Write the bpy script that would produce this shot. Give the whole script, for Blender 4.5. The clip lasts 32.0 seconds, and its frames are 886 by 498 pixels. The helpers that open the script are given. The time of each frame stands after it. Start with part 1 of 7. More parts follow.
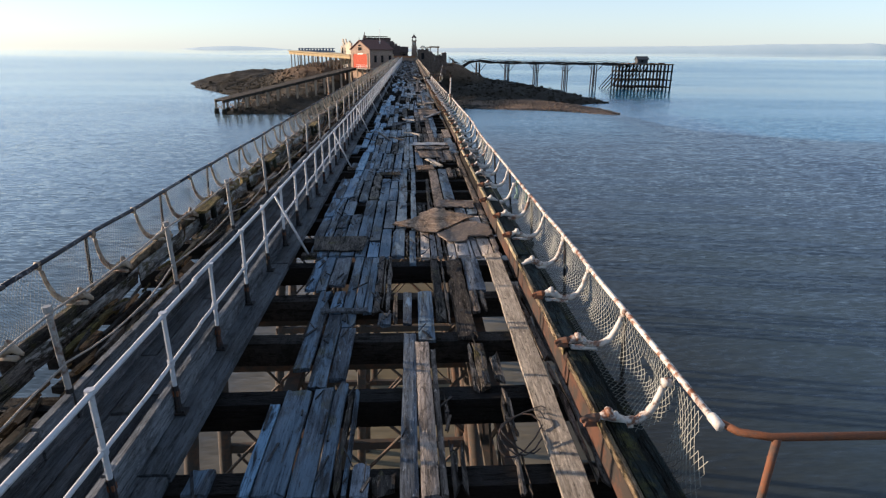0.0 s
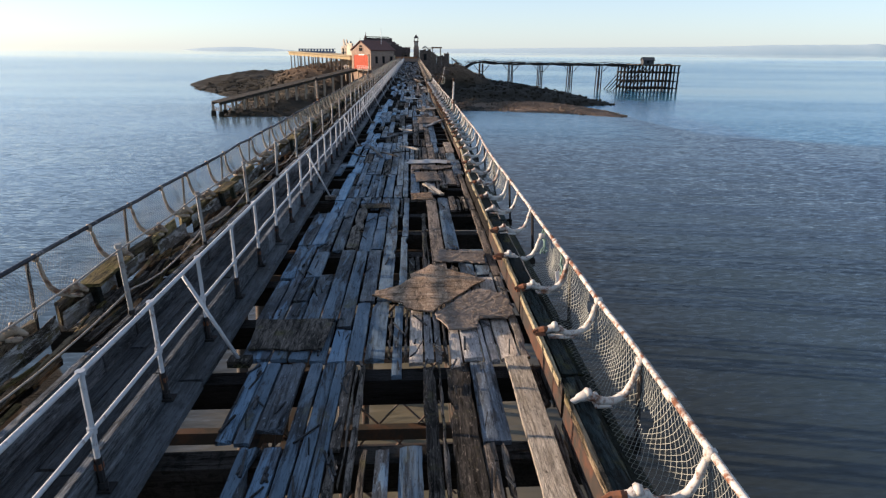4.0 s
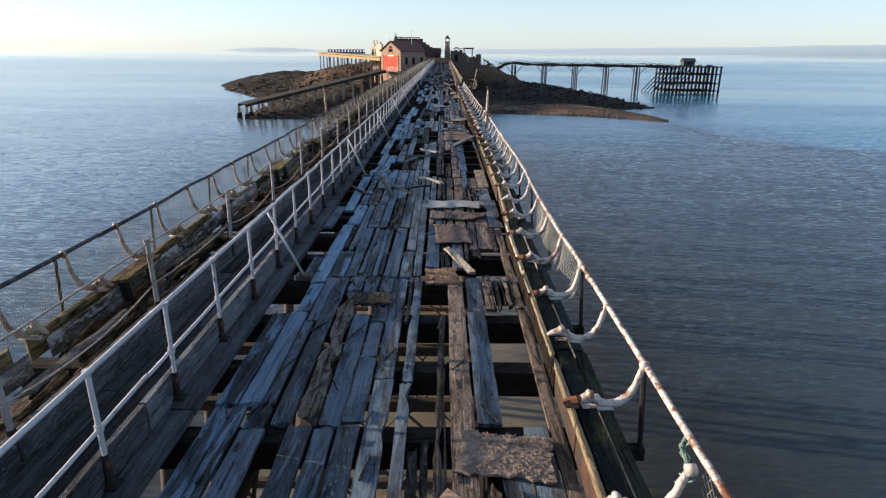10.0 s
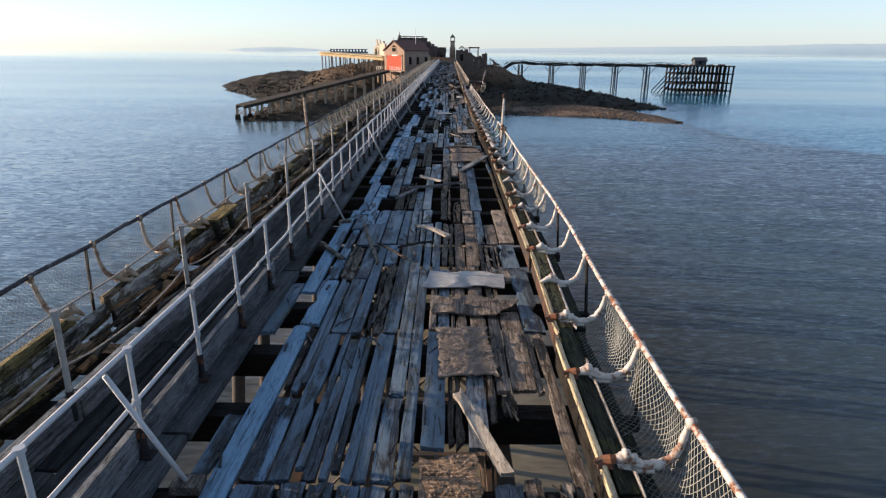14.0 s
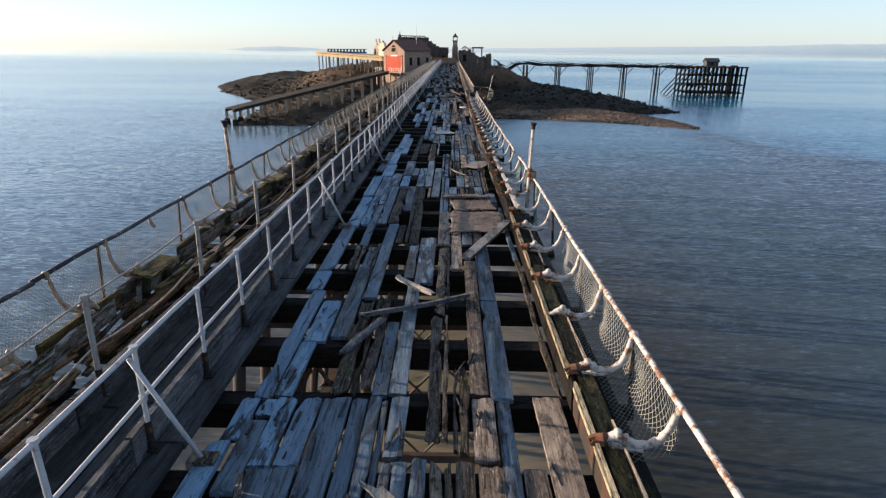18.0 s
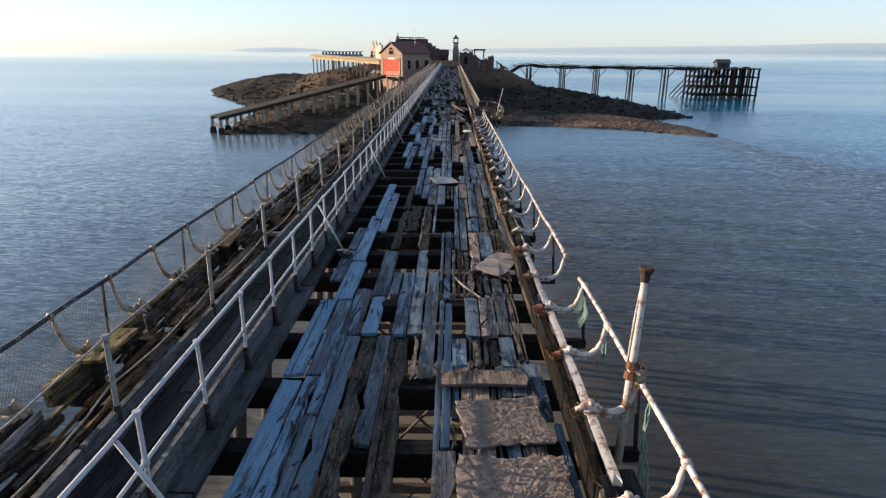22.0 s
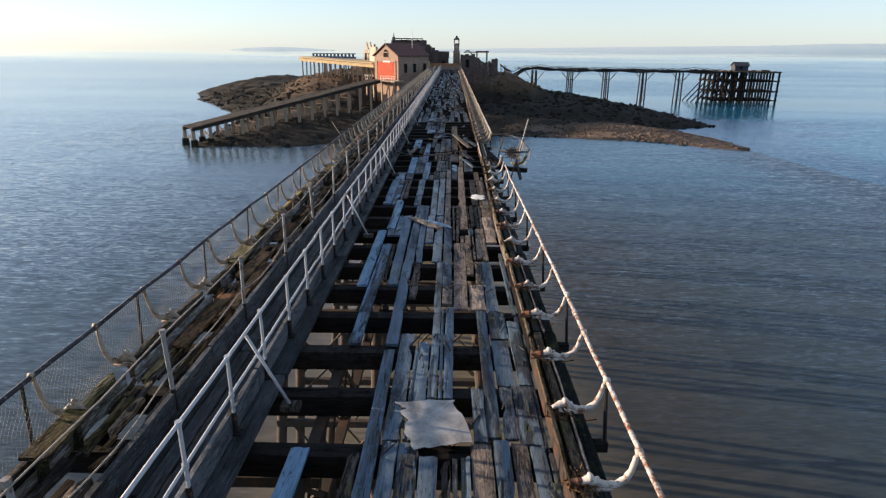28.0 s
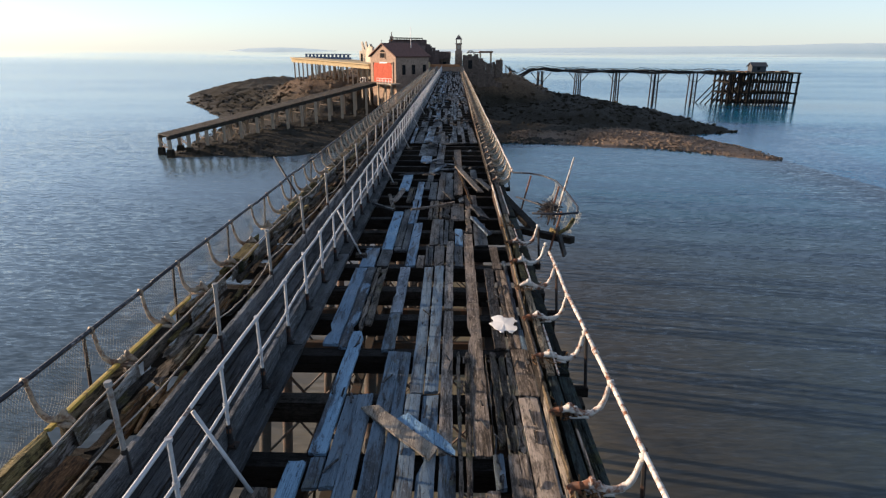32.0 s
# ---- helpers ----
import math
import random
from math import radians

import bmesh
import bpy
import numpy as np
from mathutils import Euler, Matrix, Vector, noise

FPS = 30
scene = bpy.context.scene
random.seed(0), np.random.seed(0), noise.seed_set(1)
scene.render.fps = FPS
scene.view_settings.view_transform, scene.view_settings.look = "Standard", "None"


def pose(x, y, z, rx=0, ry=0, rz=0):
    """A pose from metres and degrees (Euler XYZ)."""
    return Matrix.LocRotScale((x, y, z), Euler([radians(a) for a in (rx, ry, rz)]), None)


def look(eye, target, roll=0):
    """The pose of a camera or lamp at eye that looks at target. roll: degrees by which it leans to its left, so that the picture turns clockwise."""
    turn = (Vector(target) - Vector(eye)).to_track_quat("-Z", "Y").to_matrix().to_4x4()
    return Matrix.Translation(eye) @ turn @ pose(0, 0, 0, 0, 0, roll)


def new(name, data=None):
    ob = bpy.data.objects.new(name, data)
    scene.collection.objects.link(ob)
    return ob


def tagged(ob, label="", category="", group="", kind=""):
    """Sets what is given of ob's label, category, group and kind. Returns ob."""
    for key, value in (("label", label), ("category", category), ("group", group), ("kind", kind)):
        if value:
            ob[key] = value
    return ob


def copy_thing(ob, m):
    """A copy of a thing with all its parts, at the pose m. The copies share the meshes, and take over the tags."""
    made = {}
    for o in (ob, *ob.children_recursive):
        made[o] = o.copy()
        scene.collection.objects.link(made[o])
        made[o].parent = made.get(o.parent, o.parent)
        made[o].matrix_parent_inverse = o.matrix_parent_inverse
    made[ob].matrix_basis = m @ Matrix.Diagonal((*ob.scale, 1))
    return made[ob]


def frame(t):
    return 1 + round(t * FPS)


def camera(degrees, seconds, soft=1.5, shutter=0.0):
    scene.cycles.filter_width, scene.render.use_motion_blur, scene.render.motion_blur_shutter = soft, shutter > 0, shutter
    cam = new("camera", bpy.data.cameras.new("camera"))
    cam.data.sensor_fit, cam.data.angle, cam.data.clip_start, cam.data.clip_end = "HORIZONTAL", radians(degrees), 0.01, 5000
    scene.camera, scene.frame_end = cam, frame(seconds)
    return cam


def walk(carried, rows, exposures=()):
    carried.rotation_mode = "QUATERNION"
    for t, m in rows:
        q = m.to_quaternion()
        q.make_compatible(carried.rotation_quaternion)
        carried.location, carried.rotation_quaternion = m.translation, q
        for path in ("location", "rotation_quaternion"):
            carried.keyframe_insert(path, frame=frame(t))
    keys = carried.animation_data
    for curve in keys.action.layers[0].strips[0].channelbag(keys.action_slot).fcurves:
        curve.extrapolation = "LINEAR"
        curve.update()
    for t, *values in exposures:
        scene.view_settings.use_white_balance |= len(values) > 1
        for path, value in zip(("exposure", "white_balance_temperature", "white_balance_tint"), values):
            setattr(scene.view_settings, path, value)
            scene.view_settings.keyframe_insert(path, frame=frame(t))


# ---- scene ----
cam = camera(74.0, 32.0, soft=1.28)
PATH = [
    (0, (0.278, -5.566, 3.821), (0.383, -3.676, 3.176), 0.4),
    (0.5, (0.317, -5.071, 3.8), (0.422, -3.181, 3.155), 0.4),
    (1, (0.342, -4.623, 3.82), (0.446, -2.733, 3.175), 0.4),
    (1.5, (0.374, -4.069, 3.8), (0.477, -2.178, 3.156), 0.4),
    (2, (0.386, -3.599, 3.804), (0.489, -1.709, 3.16), 0.4),
    (2.5, (0.432, -3.085, 3.802), (0.534, -1.194, 3.158), 0.4),
    (3, (0.465, -2.599, 3.803), (0.566, -0.708, 3.159), 0.4),
    (3.5, (0.502, -2.022, 3.793), (0.601, -0.131, 3.15), 0.4),
    (5.5, (0.586, -0.184, 3.884), (0.676, 1.708, 3.241), 0.4),
    (6, (0.612, 0.404, 3.843), (0.699, 2.297, 3.202), 0.4),
    (6.5, (0.65, 0.829, 3.88), (0.733, 2.721, 3.238), 0.4),
    (7, (0.675, 1.361, 3.862), (0.757, 3.254, 3.221), 0.4),
    (7.5, (0.717, 1.854, 3.861), (0.793, 3.746, 3.22), 0.3),
    (8, (0.726, 2.288, 3.876), (0.795, 4.181, 3.235), 0.3),
    (8.5, (0.743, 2.806, 3.878), (0.796, 4.699, 3.237), 0.4),
    (9, (0.755, 3.258, 3.884), (0.791, 5.152, 3.242), 0.3),
    (9.5, (0.767, 3.748, 3.877), (0.781, 5.642, 3.235), 0.4),
    (10, (0.765, 4.198, 3.875), (0.765, 6.092, 3.233), 0.4),
    (10.5, (0.757, 4.712, 3.881), (0.75, 6.606, 3.239), 0.4),
    (11, (0.753, 5.227, 3.871), (0.741, 7.121, 3.228), 0.3),
    (11.5, (0.731, 5.802, 3.857), (0.723, 7.695, 3.214), 0.3),
    (12, (0.72, 6.364, 3.858), (0.71, 8.258, 3.214), 0.3),
    (12.5, (0.719, 7.074, 3.882), (0.706, 8.967, 3.238), 0.2),
    (13, (0.721, 7.824, 3.867), (0.707, 9.718, 3.223), 0.3),
    (13.5, (0.721, 8.655, 3.886), (0.706, 10.548, 3.241), 0.2),
    (14, (0.707, 9.504, 3.89), (0.691, 11.397, 3.246), 0.3),
    (14.5, (0.687, 10.493, 3.917), (0.671, 12.387, 3.273), 0.3),
    (16.5, (0.785, 14.625, 4.001), (0.764, 16.518, 3.355), 0.3),
    (17, (0.785, 15.642, 4.016), (0.763, 17.535, 3.37), 0.3),
    (17.5, (0.778, 16.806, 3.992), (0.756, 18.699, 3.347), 0.4),
    (18, (0.777, 17.853, 3.994), (0.754, 19.746, 3.349), 0.4),
    (18.5, (0.78, 19.002, 3.984), (0.756, 20.895, 3.34), 0.4),
    (19, (0.783, 20.083, 3.972), (0.759, 21.976, 3.328), 0.4),
    (19.5, (0.767, 21.241, 3.971), (0.742, 23.135, 3.328), 0.4),
    (20, (0.757, 22.337, 3.988), (0.732, 24.231, 3.346), 0.3),
    (20.5, (0.764, 23.471, 4.134), (0.739, 25.365, 3.49), 0.3),
    (21, (0.756, 24.544, 4.275), (0.731, 26.437, 3.632), 0.3),
    (21.5, (0.718, 25.693, 4.411), (0.692, 27.586, 3.767), 0.2),
    (22, (0.702, 26.743, 4.501), (0.676, 28.636, 3.857), 0.2),
    (22.5, (0.688, 27.891, 4.61), (0.663, 29.784, 3.965), 0.3),
    (23, (0.693, 28.988, 4.681), (0.666, 30.881, 4.036), 0.2),
    (23.5, (0.675, 30.201, 4.734), (0.649, 32.094, 4.088), 0.3),
    (24, (0.672, 31.356, 4.745), (0.646, 33.249, 4.1), 0.2),
    (24.5, (0.605, 32.4, 4.869), (0.581, 34.292, 4.224), 0.3),
    (25, (0.647, 33.4, 4.916), (0.623, 35.293, 4.272), 0.3),
    (25.5, (0.669, 34.536, 4.905), (0.645, 36.429, 4.261), 0.3),
    (27.5, (0.649, 39.289, 4.99), (0.623, 41.183, 4.346), 0.3),
    (28, (0.65, 40.405, 5.064), (0.624, 42.298, 4.419), 0.3),
    (28.5, (0.672, 41.629, 5.058), (0.644, 43.522, 4.413), 0.3),
    (29, (0.69, 42.817, 5.056), (0.662, 44.71, 4.411), 0.2),
    (29.5, (0.663, 44.089, 5.087), (0.634, 45.982, 4.442), 0.2),
    (30, (0.633, 45.344, 5.089), (0.604, 47.237, 4.444), 0.2),
    (30.5, (0.622, 46.73, 5.086), (0.593, 48.623, 4.441), 0.2),
    (31, (0.62, 47.998, 5.094), (0.59, 49.891, 4.449), 0.2),
    (31.5, (0.6, 49.367, 5.075), (0.57, 51.26, 4.43), 0.2),
    (32, (0.612, 50.753, 5.001), (0.58, 52.646, 4.357), 0.2),
]
walk(cam, [(t, look(eye, target, roll)) for t, eye, target, roll in PATH], exposures=((0, 1.13, 6180, 15), (20, 1.12, 6230, 15), (32, 1.11, 6380, 15)))

# ---- light: low winter sun ahead and to the port side, clear sky ----
SUN_DIR = Vector((-0.975, 0.20, 0.0)).normalized()
SUN_EL = radians(10.5)
world = bpy.data.worlds.new("sky_world")
scene.world = world
world.use_nodes = True
wn = world.node_tree
sky = wn.nodes.new("ShaderNodeTexSky")
sky.sky_type, sky.sun_disc = "NISHITA", False
sky.sun_elevation, sky.sun_rotation = SUN_EL, math.atan2(SUN_DIR.x, SUN_DIR.y)
sky.altitude, sky.air_density, sky.dust_density, sky.ozone_density = 10.0, 0.8, 0.5, 2.8
# haze whitens the sky, more so towards the horizon
veil = wn.nodes.new("ShaderNodeMix")
veil.data_type = "RGBA"
up = wn.nodes.new("ShaderNodeSeparateXYZ")
wn.links.new(wn.nodes.new("ShaderNodeTexCoord").outputs["Generated"], up.inputs[0])
thick = wn.nodes.new("ShaderNodeMapRange")
for k, val in ((1, 0.0), (2, 0.17), (3, 0.62), (4, 0.27)):
    thick.inputs[k].default_value = val
wn.links.new(up.outputs[2], thick.inputs[0])
wn.links.new(thick.outputs[0], veil.inputs[0])
wn.links.new(sky.outputs[0], veil.inputs[6])
veil.inputs[7].default_value = (3.25, 3.5, 3.38, 1)
wn.links.new(veil.outputs[2], wn.nodes["Background"].inputs[0])
wn.nodes["Background"].inputs[1].default_value = 0.118
sun_data = bpy.data.lights.new("sun", "SUN")
sun_data.energy, sun_data.angle, sun_data.color = 5.0, radians(0.55), (1.0, 0.77, 0.54)
sun = new("sun", sun_data)
toward = Vector((SUN_DIR.x * math.cos(SUN_EL), SUN_DIR.y * math.cos(SUN_EL), math.sin(SUN_EL)))
sun.matrix_world = look(toward * 300, (0, 0, 0))

WATER = -12.13
rng = random.Random(7)


# ---- materials ----
def shader(name, rough=0.8, metal=0.0, spec=0.3):
    m = bpy.data.materials.new(name)
    m.use_nodes = True
    b = m.node_tree.nodes["Principled BSDF"]
    b.inputs["Roughness"].default_value, b.inputs["Metallic"].default_value = rough, metal
    b.inputs["Specular IOR Level"].default_value = spec
    return m, m.node_tree, b


def ramp(nt, fac, stops):
    r = nt.nodes.new("ShaderNodeValToRGB")
    els = r.color_ramp.elements
    while len(els) < len(stops):
        els.new(0.5)
    for e, (p, c) in zip(els, stops):
        e.position, e.color = p, (*c, 1)
    nt.links.new(fac, r.inputs[0])
    return r.outputs[0]


def noise_tex(nt, vec, scale, detail=4.0, rough=0.6, stretch=None, distort=0.0):
    if stretch is not None:
        mp = nt.nodes.new("ShaderNodeMapping")
        mp.inputs["Scale"].default_value = stretch
        nt.links.new(vec, mp.inputs["Vector"])
        vec = mp.outputs[0]
    n = nt.nodes.new("ShaderNodeTexNoise")
    n.inputs["Scale"].default_value, n.inputs["Detail"].default_value = scale, detail
    n.inputs["Roughness"].default_value, n.inputs["Distortion"].default_value = rough, distort
    nt.links.new(vec, n.inputs["Vector"])
    return n.outputs["Fac"]


def mixed(nt, fac, a, b, mode="MIX"):
    x = nt.nodes.new("ShaderNodeMix")
    x.data_type, x.blend_type = "RGBA", mode
    for value, sock in ((fac, x.inputs[0]), (a, x.inputs[6]), (b, x.inputs[7])):
        if isinstance(value, (int, float)):
            sock.default_value = value
        elif isinstance(value, tuple):
            sock.default_value = (*value, 1)
        else:
            nt.links.new(value, sock)
    return x.outputs[2]


def maths(nt, op, a, b):
    x = nt.nodes.new("ShaderNodeMath")
    x.operation = op
    for value, sock in ((a, x.inputs[0]), (b, x.inputs[1])):
        if isinstance(value, (int, float)):
            sock.default_value = value
        else:
            nt.links.new(value, sock)
    return x.outputs[0]


def bump(nt, b, height, strength, distance):
    x = nt.nodes.new("ShaderNodeBump")
    x.inputs["Strength"].default_value, x.inputs["Distance"].default_value = strength, distance
    nt.links.new(height, x.inputs["Height"])
    nt.links.new(x.outputs[0], b.inputs["Normal"])


def place_vec(nt, island=False):
    """World place shifted by each piece's own random, so that no two pieces share grain; and that random."""
    g = nt.nodes.new("ShaderNodeNewGeometry")
    if island:
        rnd = g.outputs["Random Per Island"]
    else:
        rnd = nt.nodes.new("ShaderNodeObjectInfo").outputs["Random"]
    v = nt.nodes.new("ShaderNodeVectorMath")
    v.operation = "ADD"
    nt.links.new(g.outputs["Position"], v.inputs[0])
    s = maths(nt, "MULTIPLY", rnd, 37.0)
    nt.links.new(s, v.inputs[1])
    return v.outputs[0], rnd


def wood(name, dark, mid, light, island=False, along=(7.0, 0.55, 7.0), rough=0.8, sheen=0.68, stain=(0.012, 0.011, 0.009), stain_amt=0.55, moss=0.0, fis=0.9, vary=(0.75, 0.42), paint=None, coat=0.5):
    m, nt, b = shader(name, rough, 0.0, 0.25)
    v, rnd = place_vec(nt, island)
    grain = noise_tex(nt, v, 6.0, 6.0, 0.7, along, 0.4)
    tone = maths(nt, "ADD", maths(nt, "MULTIPLY", grain, vary[0]), maths(nt, "MULTIPLY", rnd, vary[1]))
    col = ramp(nt, tone, ((0.30, dark), (0.55, mid), (0.82, light)))
    blot = ramp(nt, noise_tex(nt, v, 1.3, 5.0, 0.65, (1.6, 0.6, 1.6)), ((0.46, (0, 0, 0)), (0.66, (1, 1, 1))))
    col = mixed(nt, maths(nt, "MULTIPLY", blot, stain_amt), col, stain)
    if moss:
        mo = ramp(nt, noise_tex(nt, v, 2.2, 5.0, 0.7), ((0.55 - 0.1 * moss, (0, 0, 0)), (0.72, (1, 1, 1))))
        col = mixed(nt, maths(nt, "MULTIPLY", mo, 0.75), col, (0.10, 0.095, 0.02))
    cracks = noise_tex(nt, v, 9.0, 5.0, 0.75, (along[0] * 1.1, along[1] * 0.6, along[2] * 1.1))
    split = ramp(nt, cracks, ((0.36, (1, 1, 1)), (0.46, (0, 0, 0))))
    col = mixed(nt, maths(nt, "MULTIPLY", split, 0.55 * fis + 0.1), col, (0.012, 0.011, 0.01))
    fissure = noise_tex(nt, v, 2.6, 6.0, 0.72, (along[0] * 1.1, along[1] * 0.7, along[2] * 1.1), 0.9)
    open_f = ramp(nt, fissure, ((0.40, (1, 1, 1)), (0.46, (0, 0, 0))))
    where = ramp(nt, noise_tex(nt, v, 1.1, 3.0, 0.6, (2.2, 0.9, 2.2)), ((0.36, (0.1, 0.1, 0.1)), (0.60, (1, 1, 1))))
    open_f = maths(nt, "MULTIPLY", maths(nt, "MULTIPLY", open_f, where), fis)
    rotpatch = ramp(nt, noise_tex(nt, v, 5.5, 7.0, 0.75, (1.5, 0.45, 1.5), 0.6), ((0.50, (0, 0, 0)), (0.57, (1, 1, 1))))
    col = mixed(nt, maths(nt, "MULTIPLY", rotpatch, 0.9 * fis), col, stain)
    col = mixed(nt, maths(nt, "MULTIPLY", open_f, 0.93), col, (0.007, 0.0065, 0.006))
    fleck = noise_tex(nt, v, 11.0, 5.0, 0.8, (3.2, 0.8, 3.2), 0.3)
    col = mixed(nt, maths(nt, "MULTIPLY", ramp(nt, fleck, ((0.585, (0, 0, 0)), (0.635, (1, 1, 1)))), 0.5), col, tuple(min(0.8, 1.2 * q) for q in light))
    pit = ramp(nt, fleck, ((0.375, (1, 1, 1)), (0.425, (0, 0, 0))))
    if paint is not None:
        # patches of a second colour drawn along the grain
        left = noise_tex(nt, v, 1.5, 7.0, 0.66, (3.0, 0.42, 3.0), 0.5)
        left = maths(nt, "ADD", left, maths(nt, "MULTIPLY", maths(nt, "SUBTRACT", rnd, 0.5), 0.10))
        edge_at = 0.62 - 0.25 * coat
        on = ramp(nt, left, ((edge_at - 0.025, (0, 0, 0)), (edge_at + 0.03, (1, 1, 1))))
        on = maths(nt, "MULTIPLY", on, maths(nt, "SUBTRACT", 1.0, maths(nt, "MULTIPLY", split, 0.8)))
        second_tone = mixed(nt, noise_tex(nt, v, 5.0, 5.0, 0.7, (2.5, 0.4, 2.5)), tuple(0.62 * q for q in paint), tuple(min(1.0, 1.28 * q) for q in paint))
        col = mixed(nt, on, col, second_tone)
    col = mixed(nt, maths(nt, "MULTIPLY", pit, 0.75), col, stain)
    damp = ramp(nt, noise_tex(nt, v, 1.7, 4.0, 0.6, (1.4, 0.5, 1.4)), ((0.40, (sheen, sheen, sheen)), (0.62, (rough, rough, rough))))
    nt.links.new(damp, b.inputs["Roughness"])
    dry = maths(nt, "MULTIPLY", maths(nt, "SUBTRACT", 1.0, open_f), maths(nt, "SUBTRACT", 1.0, split))
    nt.links.new(maths(nt, "MULTIPLY", dry, 0.5 - 0.6 * sheen), b.inputs["Specular IOR Level"])
    nt.links.new(col, b.inputs["Base Color"])
    height = maths(nt, "SUBTRACT", maths(nt, "MULTIPLY", cracks, 0.6), maths(nt, "MULTIPLY", open_f, 0.8))
    bump(nt, b, height, 1.0, 0.04)
    return m


def metal_paint(name, paint, rust=(0.20, 0.065, 0.022), amount=0.45, scale=5.0, rough=0.6):
    m, nt, b = shader(name, rough, 0.0, 0.35)
    v, rnd = place_vec(nt)
    n = noise_tex(nt, v, scale, 6.0, 0.7)
    n = maths(nt, "ADD", maths(nt, "MULTIPLY", n, 0.75), maths(nt, "MULTIPLY", noise_tex(nt, v, scale * 0.22, 4.0, 0.6), 0.27))
    f = ramp(nt, n, ((0.62 - 0.35 * amount, (0, 0, 0)), (0.70 - 0.3 * amount, (1, 1, 1))))
    inv = maths(nt, "SUBTRACT", 1.0, f)
    rc = mixed(nt, noise_tex(nt, v, scale * 5, 3.0), rust, (0.07, 0.03, 0.018))
    pc = mixed(nt, noise_tex(nt, v, scale * 3, 4.0), paint, tuple(c * 0.6 for c in paint))
    nt.links.new(mixed(nt, inv, rc, pc) if amount < 0.5 else mixed(nt, f, pc, rc), b.inputs["Base Color"])
    bump(nt, b, n, 0.5, 0.01)
    return m


def plain(name, a, c, scale=3.0, rough=0.85, depth=0.03, strength=0.6, spec=0.25, detail=6.0):
    m, nt, b = shader(name, rough, 0.0, spec)
    v, rnd = place_vec(nt)
    n = noise_tex(nt, v, scale, detail, 0.68)
    big = noise_tex(nt, v, scale * 0.17, 3.0)
    nt.links.new(mixed(nt, big, ramp(nt, n, ((0.35, a), (0.68, c))), tuple(0.6 * x + 0.4 * y for x, y in zip(a, c))), b.inputs["Base Color"])
    bump(nt, b, n, strength, depth)
    return m


M = {}
# the blue of skylit shade is partly put into this plank tone
M["plank"] = wood("deck_wood", (0.024, 0.032, 0.041), (0.080, 0.107, 0.136), (0.215, 0.265, 0.315), along=(7.0, 0.34, 7.0), sheen=0.36, stain_amt=0.6, moss=0.1, fis=0.6, vary=(0.66, 0.27), paint=(0.106, 0.160, 0.212), coat=0.54)
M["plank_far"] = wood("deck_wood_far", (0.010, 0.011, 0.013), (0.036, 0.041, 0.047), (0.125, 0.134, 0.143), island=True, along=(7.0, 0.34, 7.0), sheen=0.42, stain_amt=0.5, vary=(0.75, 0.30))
M["plank_warm"] = wood("deck_wood_warm", (0.066, 0.053, 0.043), (0.250, 0.209, 0.173), (0.52, 0.45, 0.385), along=(7.0, 0.34, 7.0), stain_amt=0.4, fis=0.65, vary=(0.7, 0.32))
M["plank_pale"] = wood("deck_wood_pale", (0.05, 0.062, 0.075), (0.170, 0.205, 0.245), (0.34, 0.39, 0.445), along=(7.0, 0.34, 7.0), sheen=0.34, stain_amt=0.45, fis=0.6, vary=(0.65, 0.32))
M["plank_rot"] = wood("deck_wood_rotten", (0.024, 0.021, 0.018), (0.096, 0.083, 0.070), (0.29, 0.25, 0.21), stain_amt=0.55, moss=0.1)
M["plank_blue"] = wood("deck_wood_blue_paint", (0.022, 0.028, 0.036), (0.080, 0.104, 0.132), (0.20, 0.245, 0.295), along=(7.0, 0.34, 7.0), sheen=0.36, stain_amt=0.4, fis=0.6, vary=(0.66, 0.38), paint=(0.150, 0.245, 0.345), coat=0.52)
M["plank_bluer"] = wood("deck_wood_blue_coat", (0.022, 0.030, 0.040), (0.085, 0.115, 0.15), (0.20, 0.26, 0.33), along=(7.0, 0.34, 7.0), sheen=0.36, stain_amt=0.35, fis=0.5, vary=(0.6, 0.3), paint=(0.180, 0.320, 0.455), coat=0.74)
# pale dry boards, brightened further so the colour holds the sunlight on them
M["plank_dry"] = wood("deck_wood_dry_tan", (0.24, 0.205, 0.17), (0.52, 0.455, 0.39), (0.74, 0.67, 0.59), along=(7.0, 0.34, 7.0), stain_amt=0.22, fis=0.35, vary=(0.62, 0.36))
M["plank_dun"] = wood("deck_wood_dry_grey", (0.23, 0.22, 0.212), (0.49, 0.47, 0.455), (0.70, 0.675, 0.66), along=(7.0, 0.34, 7.0), stain_amt=0.22, fis=0.35, vary=(0.62, 0.36))
M["wet"] = wood("wet_weedy_beam", (0.005, 0.008, 0.008), (0.014, 0.022, 0.022), (0.048, 0.066, 0.066), sheen=0.72, stain_amt=0.4, moss=0.12)
M["moss_dark"] = wood("dark_mossy_beam", (0.007, 0.009, 0.008), (0.02, 0.025, 0.019), (0.07, 0.075, 0.045), moss=0.25)
M["rotbrown"] = wood("rotten_orange_timber", (0.038, 0.018, 0.009), (0.165, 0.084, 0.038), (0.36, 0.21, 0.105), stain_amt=0.35, moss=0.4)
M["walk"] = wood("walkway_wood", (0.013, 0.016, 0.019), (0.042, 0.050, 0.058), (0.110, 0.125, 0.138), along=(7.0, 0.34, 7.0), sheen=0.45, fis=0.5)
M["beam"] = wood("tarred_beam", (0.006, 0.006, 0.006), (0.015, 0.013, 0.012), (0.04, 0.034, 0.028), along=(0.5, 6.0, 6.0))
